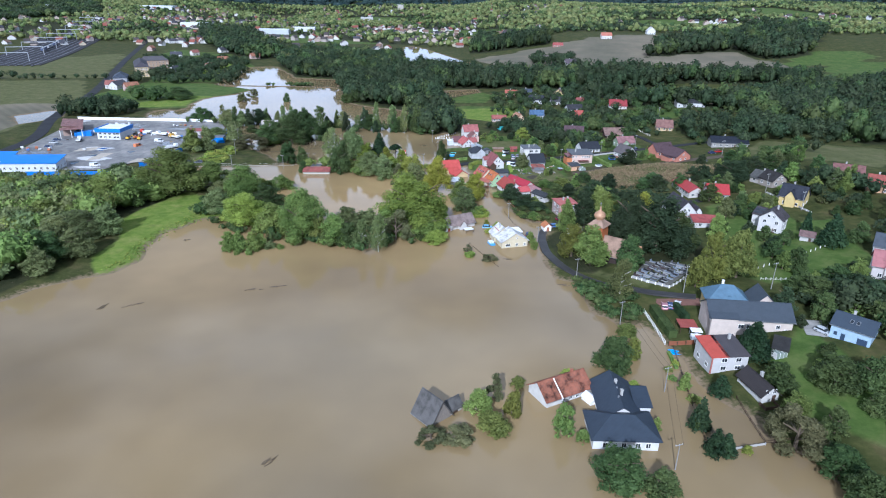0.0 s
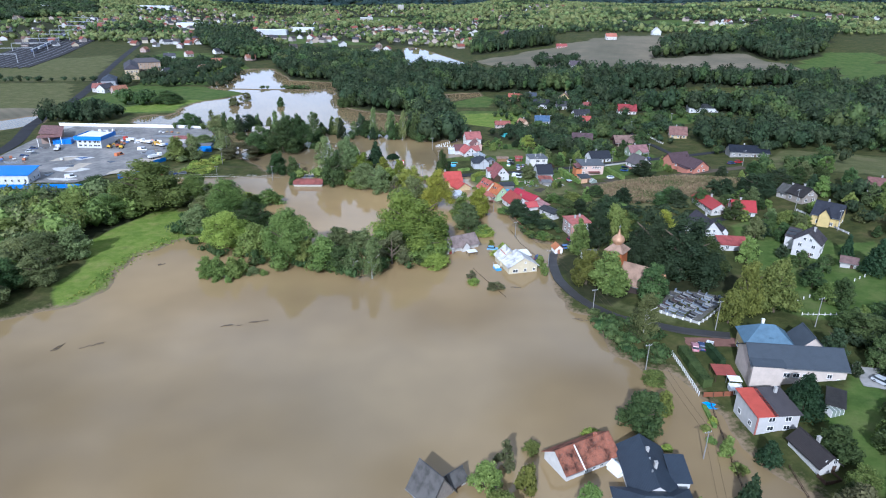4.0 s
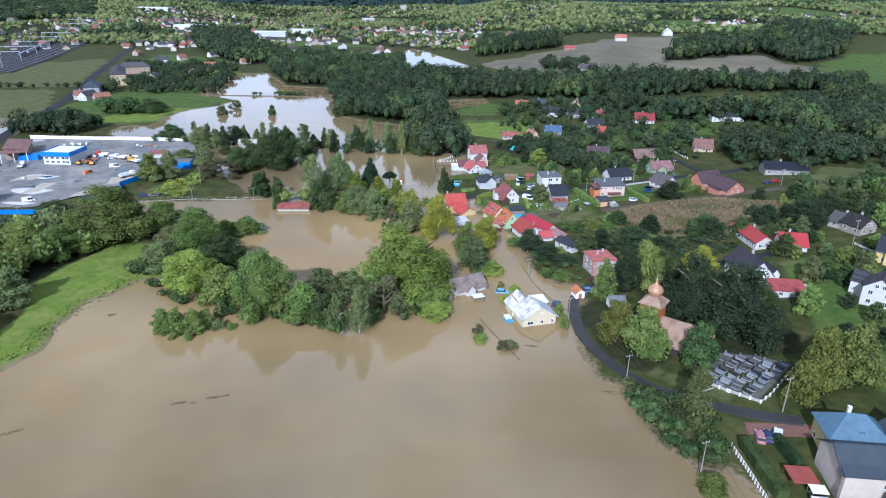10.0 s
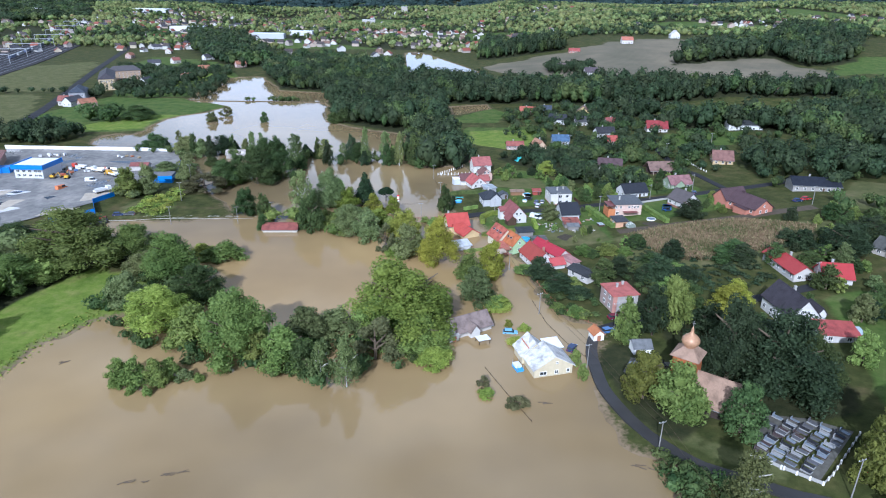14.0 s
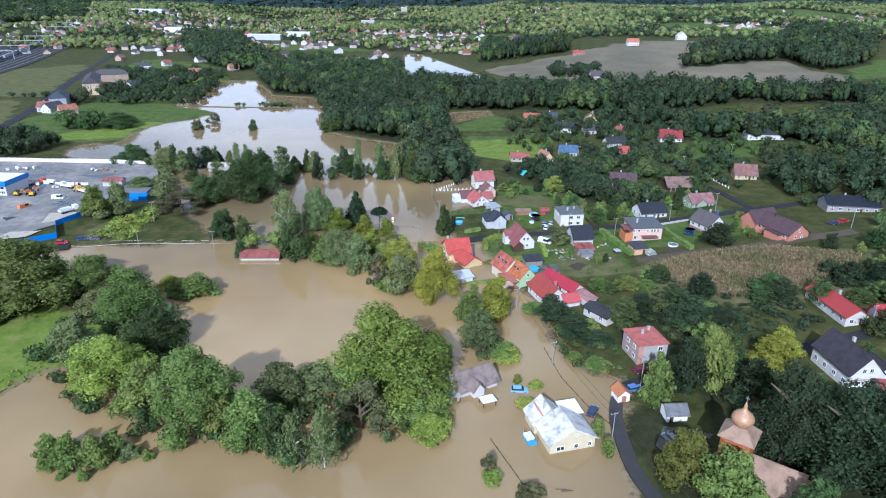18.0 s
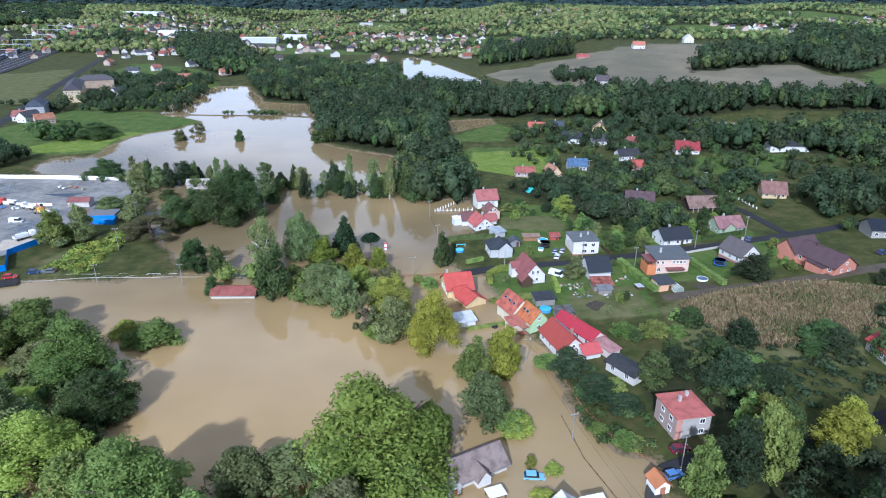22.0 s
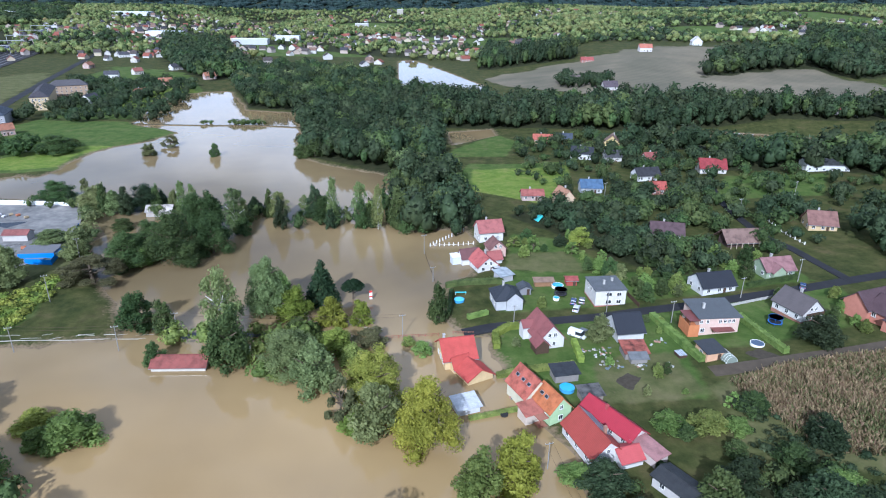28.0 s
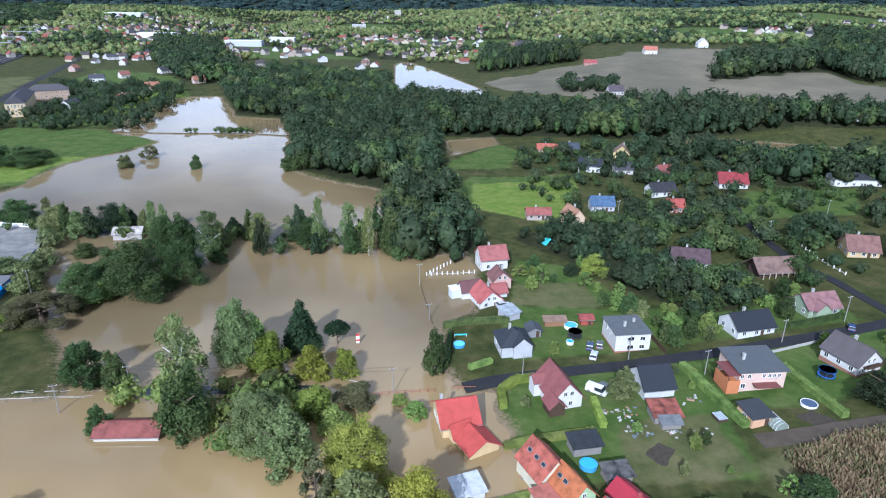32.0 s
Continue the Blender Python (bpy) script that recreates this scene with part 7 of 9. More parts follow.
def hedge(pts, w, h, label, kind="g", seed=1):
    rng = np.random.default_rng(seed)
    P = []
    V, Fc = [], []
    for (ax, ay), (bx, by) in zip(pts, pts[1:]):
        L = math.hypot(bx - ax, by - ay)
        n = int(L * (w + 2 * h) * 9)
        t, u = rng.uniform(0, 1, n), rng.uniform(-1, 1, n)
        side = rng.uniform(0, 1, n) < w / (w + 2 * h) * 1.2
        off = np.where(side, u, np.sign(u)) * w / 2
        z = np.where(side, h, rng.uniform(0, 1, n) * h) + rng.normal(0, 0.08, n)
        px, py = ax + (bx - ax) * t - (by - ay) / L * off, ay + (by - ay) * t + (bx - ax) / L * off
        nr = np.stack([np.where(side, 0, -(by - ay) / L * np.sign(u)), np.where(side, 0, (bx - ax) / L * np.sign(u)), np.where(side, 1.0, 0.25)], 1)
        gzv = np.maximum(ground_z(px, py)[0], -0.3)
        P.append((np.stack([px, py, gzv + z], 1), nr))
        base = len(V)
        m = max(2, int(L / 2))
        for k in range(m + 1):
            cx, cy = ax + (bx - ax) * k / m, ay + (by - ay) * k / m
            g0, sx, sy = max(gz(cx, cy), -0.3), -(by - ay) / L * w * 0.45, (bx - ax) / L * w * 0.45
            V += [(cx + sx, cy + sy, g0 - 0.3), (cx + sx, cy + sy, g0 + h * 0.93), (cx - sx, cy - sy, g0 + h * 0.93), (cx - sx, cy - sy, g0 - 0.3)]
            if k:
                o = base + 4 * k
                Fc += [(o - 4 + j, o - 3 + j, o + 1 + j, o + j) for j in range(3)]
        Fc += [(base, base + 1, base + 2, base + 3), (base + 4 * m + 3, base + 4 * m + 2, base + 4 * m + 1, base + 4 * m)]
    C, N = np.concatenate([p[0] for p in P]), np.concatenate([p[1] for p in P])
    Q = leaf_sprays(rng, C, N, 0.15)
    o = len(V)
    V += [tuple(v) for v in Q]
    Fc += [(o + k, o + k + 1, o + k + 2) for k in range(0, len(Q), 3)]
    return tagged(new("hedge", mesh_from("hedge", V, Fc, LEAF[kind], False)), label, "hedge", "garden hedges")


HEDGES = [([(13.1, 342), (13.0, 349), (17.0, 352.5), (21.8, 353.8)], 2.0, 1.7, "clipped bright green U-shaped garden hedge", "y"),
          ([(12.2, 329), (22.7, 331), (32.6, 333.2)], 1.7, 1.4, "clipped green boundary hedge", "g"), ([(34.3, 345), (34.6, 335)], 1.6, 1.6, "clipped bright green side hedge", "y"),
          ([(59.5, 358.8), (62.5, 346), (65.3, 334)], 1.9, 1.8, "long clipped green garden hedge", "g"), ([(83.6, 357), (85.5, 346), (87.1, 335.5)], 1.8, 1.6, "long clipped green garden hedge", "g"),
          ([(4.9, 311.5), (17.0, 315.7)], 1.2, 1.2, "clipped hedge above the flood water", "g"), ([(-1.2, 380.3), (8, 382), (17.7, 383.5)], 1.8, 1.8, "tall dark garden hedge beside the flood", "d"),
          ([(5.5, 357.7), (11.5, 361.2)], 1.4, 1.4, "low green hedge at the lane", "g"), ([(0, 361), (0.6, 376)], 1.2, 1.5, "green hedge round the pool garden", "d"),
          ([(95, 377), (103, 379), (113, 382)], 1.4, 1.5, "dark clipped hedge by the lane", "d"), ([(70, 376), (77, 377.5)], 1.3, 1.4, "yellow-green hedge by the bungalow", "g"),
          ([(63.5, 178), (64.0, 171), (64.8, 163)], 2.6, 2.4, "dense dark shrub hedge behind the fence", "d"), ([(70, 178), (71, 170)], 1.6, 2.6, "row of dark clipped conifers", "c"),
          ([(40, 300), (47, 291)], 1.4, 1.6, "rough hedge behind the outbuildings", "d"), ([(61.5, 156), (61.0, 148)], 1.0, 1.0, "low round hedge tops above the flood", "g")]
for n_h, (pts, w, hh, lab, kd) in enumerate(HEDGES):
    hedge(pts, w, hh, lab, kd, 40 + n_h)

conc_pole = plain("pole_concrete", (0.25, 0.24, 0.225), 0.8)


def pole(x, y, hh, arm=True, label="grey concrete utility pole with crossarm"):
    e = home_at("utility_pole", x, y, 20, label, "utility pole", "utility poles", max(gz(x, y), -0.4))
    bm = bmesh.new()
    tube(bm, (0, 0, -0.6), (0, 0, hh), 0.14, 0.08, 8)
    part("shaft", bm, conc_pole, e)
    if arm:
        part("crossarm", boxes((-0.9, 0.9, 0.11, 0.2, hh - 0.5, hh - 0.38)), METAL, e)
        for k in (-0.8, 0, 0.8):
            part("insulator", boxes((k - 0.05, k + 0.05, 0.12, 0.19, hh - 0.376, hh - 0.16)), WHITE, e)
    return (x, y, max(gz(x, y), -0.4) + hh - 0.3)


def wires(a, b, label="slack overhead wires between utility poles"):
    e = home_at("overhead_line", a[0], a[1], 0, label, "overhead line", "", 0)
    d = Vector((b[0] - a[0], b[1] - a[1], 0))
    s = Vector((-d.y, d.x, 0)).normalized() * 0.8
    for k in (-1, 1):
        bm = bmesh.new()
        prev = None
        for j in range(9):
            t = j / 8
            p = Vector((d.x * t, d.y * t, a[2] + (b[2] - a[2]) * t - 2.8 * t * (1 - t) * min(1.5, d.length / 40))) + s * k
            ring = [bm.verts.new(p + s * dx + Vector((0, 0, dz))) for dx, dz in ((-0.028, -0.02), (0.028, -0.02), (0, 0.026))]
            if prev:
                for q in range(3):
                    bm.faces.new((prev[q], prev[(q + 1) % 3], ring[(q + 1) % 3], ring[q]))
            prev = ring
        part("wire", bm, DARKWOOD, e)


ROAD_POLES = [pole(*p) for p in ((-171.6, 303.3, 9), (-115.3, 336.6, 8), (-88.1, 338.2, 8), (-76.4, 348, 7), (-12.9, 348.2, 7.5))]
LANE_POLES = [pole(*p) for p in ((48.3, 110.3, 7), (54.7, 137.8, 7.5), (51.6, 169.9, 8.5), (45.0, 203, 7), (35.7, 234.1, 7.5), (27.0, 263.8, 7.5), (20.5, 296, 7))]
for lst in (ROAD_POLES, LANE_POLES):
    for a, b in zip(lst, lst[1:]):
        wires(a, b)
for p in ((-9.5, 409.4, 8), (-130, 396, 9), (-122.1, 364.5, 9), (75.4, 186.6, 9), (47.4, 254.6, 8), (111.9, 271.8, 8), (140.1, 274.3, 9), (144.1, 251.3, 8), (151.3, 349.6, 8), (101.6, 184.8, 9), (18.6, 353.6, 7),
          (47.5, 363.8, 7), (89.5, 369, 7), (112, 379.5, 8), (-5.5, 385, 6), (64, 355, 7), (118, 440, 9), (70, 470, 9), (150, 460, 9)):
    pole(*p)
h = home_at("road_sign", -24.6, 371, 15, "red and white marker sign board standing in the flood", "sign", z=0)
part("post", boxes((-0.06, 0.06, -0.06, 0.06, -1.4, 3.0)), METAL, h)
part("board", boxes((-0.45, 0.45, -0.1, -0.063, 0.2, 3.2)), WHITE, h)
part("band", boxes((-0.46, 0.46, -0.13, -0.103, 2.5, 3.2)), plain("sign_red", (0.55, 0.04, 0.035), 0.4), h)
part("band", boxes((-0.46, 0.46, -0.13, -0.103, 0.9, 1.4)), plain("sign_red", (0.55, 0.04, 0.035), 0.4), h)


# ---- vehicles ----
def car_meshes(kind):
    L, W = (4.3, 1.75) if kind == "car" else (5.2, 1.95)
    bm = bmesh.new()
    low = [(-L / 2, 0.28), (L / 2, 0.28), (L / 2, 0.62), (L / 2 - 0.15, 0.78), (L * 0.22, 0.9), (-L / 2 + 0.1, 0.92), (-L / 2, 0.7)]
    extruded(bm, low, -W / 2, W / 2)
    cab = [(L * 0.25, 0.9), (L * 0.1, 1.42), (-L * 0.36, 1.45), (-L * 0.46, 0.92)] if kind == "car" else [(L * 0.36, 0.9), (L * 0.26, 1.9), (-L * 0.47, 1.95), (-L * 0.485, 0.92)]
    gl = bmesh.new()
    extruded(gl, [(x * 0.985, z) for x, z in cab], -W / 2 + 0.1, W / 2 - 0.1)
    rf = bmesh.new()
    (x1, z1), (x2, z2) = cab[1], cab[2]
    extruded(rf, [(x1 + 0.08, z1 - 0.03), (x2 - 0.05, z2 - 0.03), (x2, z2 + 0.06), (x1, z1 + 0.06)], -W / 2 + 0.08, W / 2 - 0.08)
    if kind != "car":
        box(rf, -L * 0.478, -L * 0.05, -W / 2 + 0.06, W / 2 - 0.06, 0.9, 1.9)
    wh = bmesh.new()
    lathe(wh, [(0.3, -0.1), (0.33, -0.06), (0.33, 0.06), (0.3, 0.1)], 12)
    rim = bmesh.new()
    lathe(rim, [(0.19, 0.102), (0.17, 0.125)], 10)
    lamp = boxes((L / 2 - 0.02, L / 2 + 0.02, -0.18, 0.18, 0.6, 0.74))
    tail = boxes((-L / 2 - 0.02, -L / 2 + 0.03, -0.16, 0.16, 0.66, 0.84))
    return L, W, bm, gl, rf, wh, rim, lamp, tail


TYRE, RIM = plain("tyre", (0.03, 0.03, 0.03), 0.9), METAL
CAR_ME = {}


def car(x, y, turn, color, label, kind="car", sink=0.0):
    key = (kind, color)
    if key not in CAR_ME:
        L, W, *bms = car_meshes(kind)
        paint = plain("car_paint", color, 0.25, 0.1, vary=0.04)
        made = []
        for nm, q, mt in zip(("body", "cabin_glass", "cab_roof", "wheel", "rim", "headlight", "tail_light"), bms, (paint, GLASS, paint, TYRE, RIM, WHITE, plain("tail_red", (0.4, 0.02, 0.02), 0.3))):
            me = bpy.data.meshes.new(nm)
            bmesh.ops.recalc_face_normals(q, faces=q.faces)
            q.to_mesh(me), q.free()
            me.materials.append(mt)
            made.append(me)
        CAR_ME[key] = (L, W, made)
    L, W, made = CAR_ME[key]
    e = home_at("car" if kind == "car" else "van", x, y, turn, label, kind, "parked vehicles", max(gz(x, y), -0.15) - sink + 0.03)
    for me in made[:3]:
        share(me.name.split(".")[0], me, e, Matrix.Identity(4))
    for sx in (-0.31, 0.31):
        for sy in (-1, 1):
            w = share("wheel", made[3], e, pose(sx * L, sy * (W / 2 - 0.06), 0.33, 90 if sy < 0 else -90, 0, 0))
            share("rim", made[4], w, Matrix.Identity(4))
    for sy in (-0.6, 0.6):
        share("headlight", made[5], e, pose(0, sy, 0)), share("tail_light", made[6], e, pose(0, sy, 0))
    return e


SILVER, CWHITE, NAVY, GREYC, CRED, LBLUE = (0.5, 0.52, 0.54), (0.76, 0.77, 0.78), (0.03, 0.05, 0.12), (0.12, 0.13, 0.14), (0.4, 0.03, 0.03), (0.2, 0.42, 0.6)
for row in ((17.4, 252.3, -2, LBLUE, "light blue estate car half sunk in flood water", "car", 0.35), (33.6, 244.2, 60, NAVY, "dark car beside the flooded house", "car", 0.2), (45.2, 252.4, 20, (0.1, 0.2, 0.42), "blue car behind the chapel"),
            (48.7, 259.6, 15, (0.14, 0.02, 0.04), "dark red car beside the house"), (35.9, 348.6, -35, CWHITE, "white van on a gravel drive", "van"), (38.4, 349.8, -35, GREYC, "dark grey car on a gravel drive"),
            (38.6, 369.6, 75, NAVY, "dark blue car in a garden drive"), (41.4, 370.4, 75, GREYC, "dark grey car in a garden drive"), (38.7, 365.0, 70, SILVER, "silver car by the lane"),
            (111.3, 375.0, 60, NAVY, "dark blue car beside the lane"), (16.8, 393.4, 20, SILVER, "silver car at the water's edge"), (102.9, 157.8, -60, SILVER, "silver car on a gravel pad"), (67.4, 179.4, 75, (0.4, 0.2, 0.22), "pinkish car parked by the wall"), (69.2, 179.4, 75, NAVY, "dark blue car parked by the wall"), (82.5, 192.5, 70, CRED, "dark red car under the trees"),
            (71.2, 179.6, 60, CWHITE, "white car parked by the wall"), (-187.5, 333.6, 30, CWHITE, "white van in the storage yard", "van"), (-164.6, 376, 60, CWHITE, "white truck-like van in the yard", "van"), (-178.3, 392.5, 5, CWHITE, "white van by the yard wall", "van"),
            (-185.5, 379.5, 70, (0.6, 0.2, 0.08), "orange-red pickup in the yard", "van"), (-236, 374, 20, NAVY, "dark car parked in the yard"), (-233, 379, 20, GREYC, "grey car parked in the yard"), (-239, 384, 10, SILVER, "silver car parked in the yard"),
            (-241, 391, 10, NAVY, "dark blue car parked in the yard"), (152.5, 357, 20, CRED, "red car in the farmyard"), (148, 355, 20, NAVY, "dark car in the farmyard"), (136, 335, 30, GREYC, "grey car beside the farmhouse"), (-140.5, 343.6, 10, NAVY, "dark car on the road edge"),
            (-136, 344.4, 190, GREYC, "grey car on the road edge"), (-146, 339.5, 15, CRED, "red car on the road edge")):
    car(*row)


# ---- garden things ----
def drum(name, x, y, r, hh, mat, label, cat, water=None, z=None):
    e = home_at(name, x, y, 0, label, cat, "", z)
    bm = bmesh.new()
    lathe(bm, [(r, -0.1), (r, hh)], 20)
    part("wall", bm, mat, e)
    if water:
        bm = bmesh.new()
        lathe(bm, [(r * 0.93, hh + 0.002), (r * 0.93, hh + 0.01)], 20)
        part("water_surface", bm, water, e)
        bm = bmesh.new()
        lathe(bm, [(r * 1.03, hh - 0.06), (r * 1.03, hh + 0.05), (r * 0.94, hh + 0.05), (r * 0.94, hh - 0.06)], 20)
        part("rim", bm, mat, e)
    return e


POOLW = plain("pool_water", (0.08, 0.42, 0.62), 0.08, vary=0.1)
POOLB = plain("pool_blue", (0.08, 0.3, 0.55), 0.4)
drum("pool", 28.8, 322.7, 1.8, 0.9, POOLB, "round blue above-ground garden pool", "pool", POOLW)
drum("pool", 35.3, 380.7, 1.9, 0.9, WHITE, "round garden pool with turquoise water", "pool", POOLW)
drum("pool", 3.1, 369.5, 1.6, 0.7, POOLB, "round turquoise pool in a flooded garden", "pool", plain("pool_turquoise", (0.15, 0.55, 0.6), 0.1, vary=0.1))
drum("pool", 82.2, 341.0, 1.8, 0.5, WHITE, "round covered pool on a stone terrace", "pool", plain("pool_cover", (0.07, 0.1, 0.16), 0.4))
drum("tub", 33.5, 371.5, 1.0, 0.8, WHITE, "pale round garden tub", "tub", POOLW)
drum("water_butt", 13, 313.5, 0.9, 0.5, TYRE, "dark round rubber tub in the flood", "tub", None, 0.0)
for x, y, c in ((91.8, 351.8, (0.03, 0.12, 0.4)), (35.3, 374.5, (0.03, 0.03, 0.035))):
    e = home_at("trampoline", x, y, 0, "round trampoline with safety net posts", "trampoline")
    bm = bmesh.new()
    lathe(bm, [(1.95, 0.75), (1.95, 0.85), (1.6, 0.85), (1.6, 0.75)], 20)
    part("pad", bm, plain("pad", c, 0.5), e)
    bm = bmesh.new()
    lathe(bm, [(1.6, 0.78), (1.6, 0.8)], 20)
    part("mat", bm, TYRE, e)
    for k in range(6):
        a = k * math.pi / 3
        bm = bmesh.new()
        tube(bm, (1.97 * math.cos(a), 1.97 * math.sin(a), -0.1), (1.97 * math.cos(a), 1.97 * math.sin(a), 2.3), 0.04, 0.04, 6)
        part("post", bm, plain("pad", c, 0.5), e)
    bm = bmesh.new()
    lathe(bm, [(1.97, 2.26), (1.97, 2.32), (1.93, 2.32), (1.93, 2.26)], 20)
    part("hoop", bm, plain("pad", c, 0.5), e)
e = home_at("greenhouse", 72.2, 332.6, 14, "arched garden polytunnel with pale film and hoops", "greenhouse")
bm = bmesh.new()
extruded(bm, [(1.6 * math.cos(a), 1.8 * math.sin(a)) for a in np.linspace(0, math.pi, 9)], 0, 4.2)
part("film", bm, plain("poly_film", (0.2, 0.235, 0.2), 0.3), e)
for k in range(6):
    bm = bmesh.new()
    ring = [(1.64 * math.cos(a), 1.84 * math.sin(a)) for a in np.linspace(0, math.pi, 9)]
    for (x0, z0), (x1, z1) in zip(ring, ring[1:]):
        tube(bm, (x0, k * 0.84, z0), (x1, k * 0.84, z1), 0.04, 0.04, 4)
    part("hoop", bm, WHITE, e)
e = home_at("greenhouse", 86.2, 148, 10, "small glazed greenhouse with white frame", "greenhouse")
part("glazing", boxes((0, 3, 0, 2, 0, 1.7)), plain("poly_film", (0.2, 0.235, 0.2), 0.3), e)
for x0 in (0, 1, 2, 3):
    part("frame", boxes((x0 - 0.04, x0 + 0.04, -0.05, 2.05, -0.1, 1.75)), WHITE, e)
e = home_at("pool_cover", 64.3, 156.2, -4, "bright blue pool tarpaulin in the flooded garden", "tarpaulin", z=0.02)
bm = bmesh.new()
bmesh.ops.create_grid(bm, x_segments=14, y_segments=8, size=1)
for v in bm.verts:
    v.co = Vector((v.co.x * 2.6 + 0.2 * math.sin(v.co.y * 5), v.co.y * 1.3 + 0.15 * math.sin(v.co.x * 7), 0.12 + 0.1 * math.sin(v.co.x * 6 + v.co.y * 4)))
bmesh.ops.solidify(bm, geom=bm.faces, thickness=0.04)
part("sheet", bm, plain("blue_tarp", (0.02, 0.28, 0.7), 0.35, vary=0.2), e)
e = home_at("carport", 67.2, 164.6, -4, "open carport with red sheet roof", "carport")
part("roof", boxes((0, 5, 0, 5, 2.3, 2.42)), roofing("roofing", (0.36, 0.09, 0.07), "sheet", 0.1), e)
for x0 in (0.1, 4.8):
    for y0 in (0.1, 4.8):
        part("post", boxes((x0, x0 + 0.12, y0, y0 + 0.12, -0.3, 2.296)), DARKWOOD, e)
e = home_at("party_tent", 70.4, 160.2, -6, "small white garden tent", "tent")
bm = bmesh.new()
frustum(bm, 1.5, 0.15, 1.5, 2.4)
part("canopy", bm, WHITE, e)
part("skirt", boxes((-1.45, 1.45, -1.45, 1.45, 0.1, 1.496)), WHITE, e)
e = home_at("tarp_tent", 39, 445, 25, "turquoise tarpaulin over a frame among trees", "tarpaulin")
bm = bmesh.new()
extruded(bm, [(-2.4, 0), (0, 2.4), (2.4, 0), (2.3, -0.05), (0, 2.3), (-2.3, -0.05)], 0, 5)
part("sheet", bm, plain("turquoise_tarp", (0.1, 0.5, 0.5), 0.4, vary=0.2), e)
e = home_at("garden_slide", 3.6, 374.2, 5, "turquoise garden play frame in a flooded garden", "play frame", z=0.0)
part("top", boxes((-1.8, 1.8, -0.3, 0.3, 1.5, 1.65)), plain("turquoise_tarp", (0.1, 0.5, 0.5), 0.4, vary=0.2), e)
for k in (-1.7, 1.6):
    part("leg", boxes((k, k + 0.1, -0.25, 0.25, -0.4, 1.496)), WHITE, e)
e = home_at("hutch", 60.2, 336.0, 14, "dark garden hutch with striped sheet roof", "hutch")
part("box", boxes((0, 2.2, 0, 2.6, 0.1, 1.0)), DARKWOOD, e)
for k in range(4):
    part("slat", boxes((-0.05 + k * 0.58, 0.35 + k * 0.58, -0.1, 2.7, 1.004, 1.08)), plain("pale_slat", (0.45, 0.5, 0.56), 0.5), e)
junk_rng = random.Random(9)
JUNK = [plain("junk", c, 0.7) for c in ((0.45, 0.44, 0.42), (0.2, 0.19, 0.17), (0.32, 0.3, 0.27), (0.15, 0.18, 0.2), (0.34, 0.2, 0.15))]
for cx, cy, sp, n in ((40.9, 341, 3.2, 26), (41.5, 335, 3.0, 16), (55.5, 331.5, 2.4, 14), (57, 345, 2.0, 10), (50, 333.5, 2.0, 8), (-196, 398, 4.0, 14), (-176, 405, 4.0, 12), (36, 341, 1.2, 6), (15, 321, 1.8, 6)):
    for k in range(n):
        x, y = cx + junk_rng.gauss(0, sp * 0.5), cy + junk_rng.gauss(0, sp * 0.5)
        a, b_, c_ = junk_rng.uniform(0.12, 0.5), junk_rng.uniform(0.1, 0.3), junk_rng.uniform(0.08, 0.35)
        bm = boxes((-a, a, -b_, b_, 0, c_))
        for v in bm.verts:
            v.co += Vector((junk_rng.uniform(-0.08, 0.08), junk_rng.uniform(-0.08, 0.08), junk_rng.uniform(-0.04, 0.04)))
        me = bpy.data.meshes.new("rubble_block")
        bm.to_mesh(me), bm.free()
        me.materials.append(JUNK[junk_rng.randrange(5)])
        o = new("rubble_block", me)
        o.matrix_world = pose(x, y, max(gz(x, y), 1.15 if x < -150 else 0) - 0.03, 0, 0, junk_rng.uniform(0, 180))
        tagged(o, "rough block of stacked building rubble", "rubble", "yard clutter")
for k in range(5):
    e = home_at("digger", -199 + k * 3.4 + (k > 2) * 12, 396 + (k % 2) * 3.5 + (k > 2) * 8, k * 50, "yellow and orange construction digger parked in the yard", "digger", "yard machines", 1.15)
    paint = plain("machine_yellow", ((0.6, 0.36, 0.03), (0.5, 0.13, 0.06))[k % 2], 0.4)
    part("track", boxes((-1.4, 1.4, -1.1, -0.6, 0, 0.7)), TYRE, e), part("track", boxes((-1.4, 1.4, 0.6, 1.1, 0, 0.7)), TYRE, e)
    part("body", boxes((-1.3, 0.6, -0.9, 0.9, 0.7, 1.7)), paint, e), part("cab", boxes((-0.1, 1.0, -0.8, 0.1, 1.703, 2.7)), GLASS, e)
    bm = bmesh.new()
    tube(bm, (0.6, 0.4, 1.3), (2.6, 0.4, 2.9), 0.2, 0.16, 6), tube(bm, (2.6, 0.4, 2.9), (3.6, 0.4, 0.8), 0.16, 0.12, 6)
    part("arm", bm, paint, e), part("bucket", boxes((3.3, 3.9, 0.0, 0.8, 0.2, 0.8)), TYRE, e)
h = home_at("container", -236, 402, 12, "blue steel storage container", "container", z=1.15)
part("box", boxes((0, 10, 0, 5, 0, 3)), blue_m, h)
h = home_at("container", -152, 396, 8, "dark flat-roofed blue storage container", "container", z=0.9)
part("box", boxes((0, 12, 0, 8, 0, 2.2)), plain("dark_roof", (0.16, 0.16, 0.17), 0.8), h), part("band", boxes((-0.05, 12.05, -0.05, -0.004, 0, 2.0)), blue_m, h)
h = home_at("container", -168, 412, 5, "rust-roofed yard hut", "hut", z=1.15)
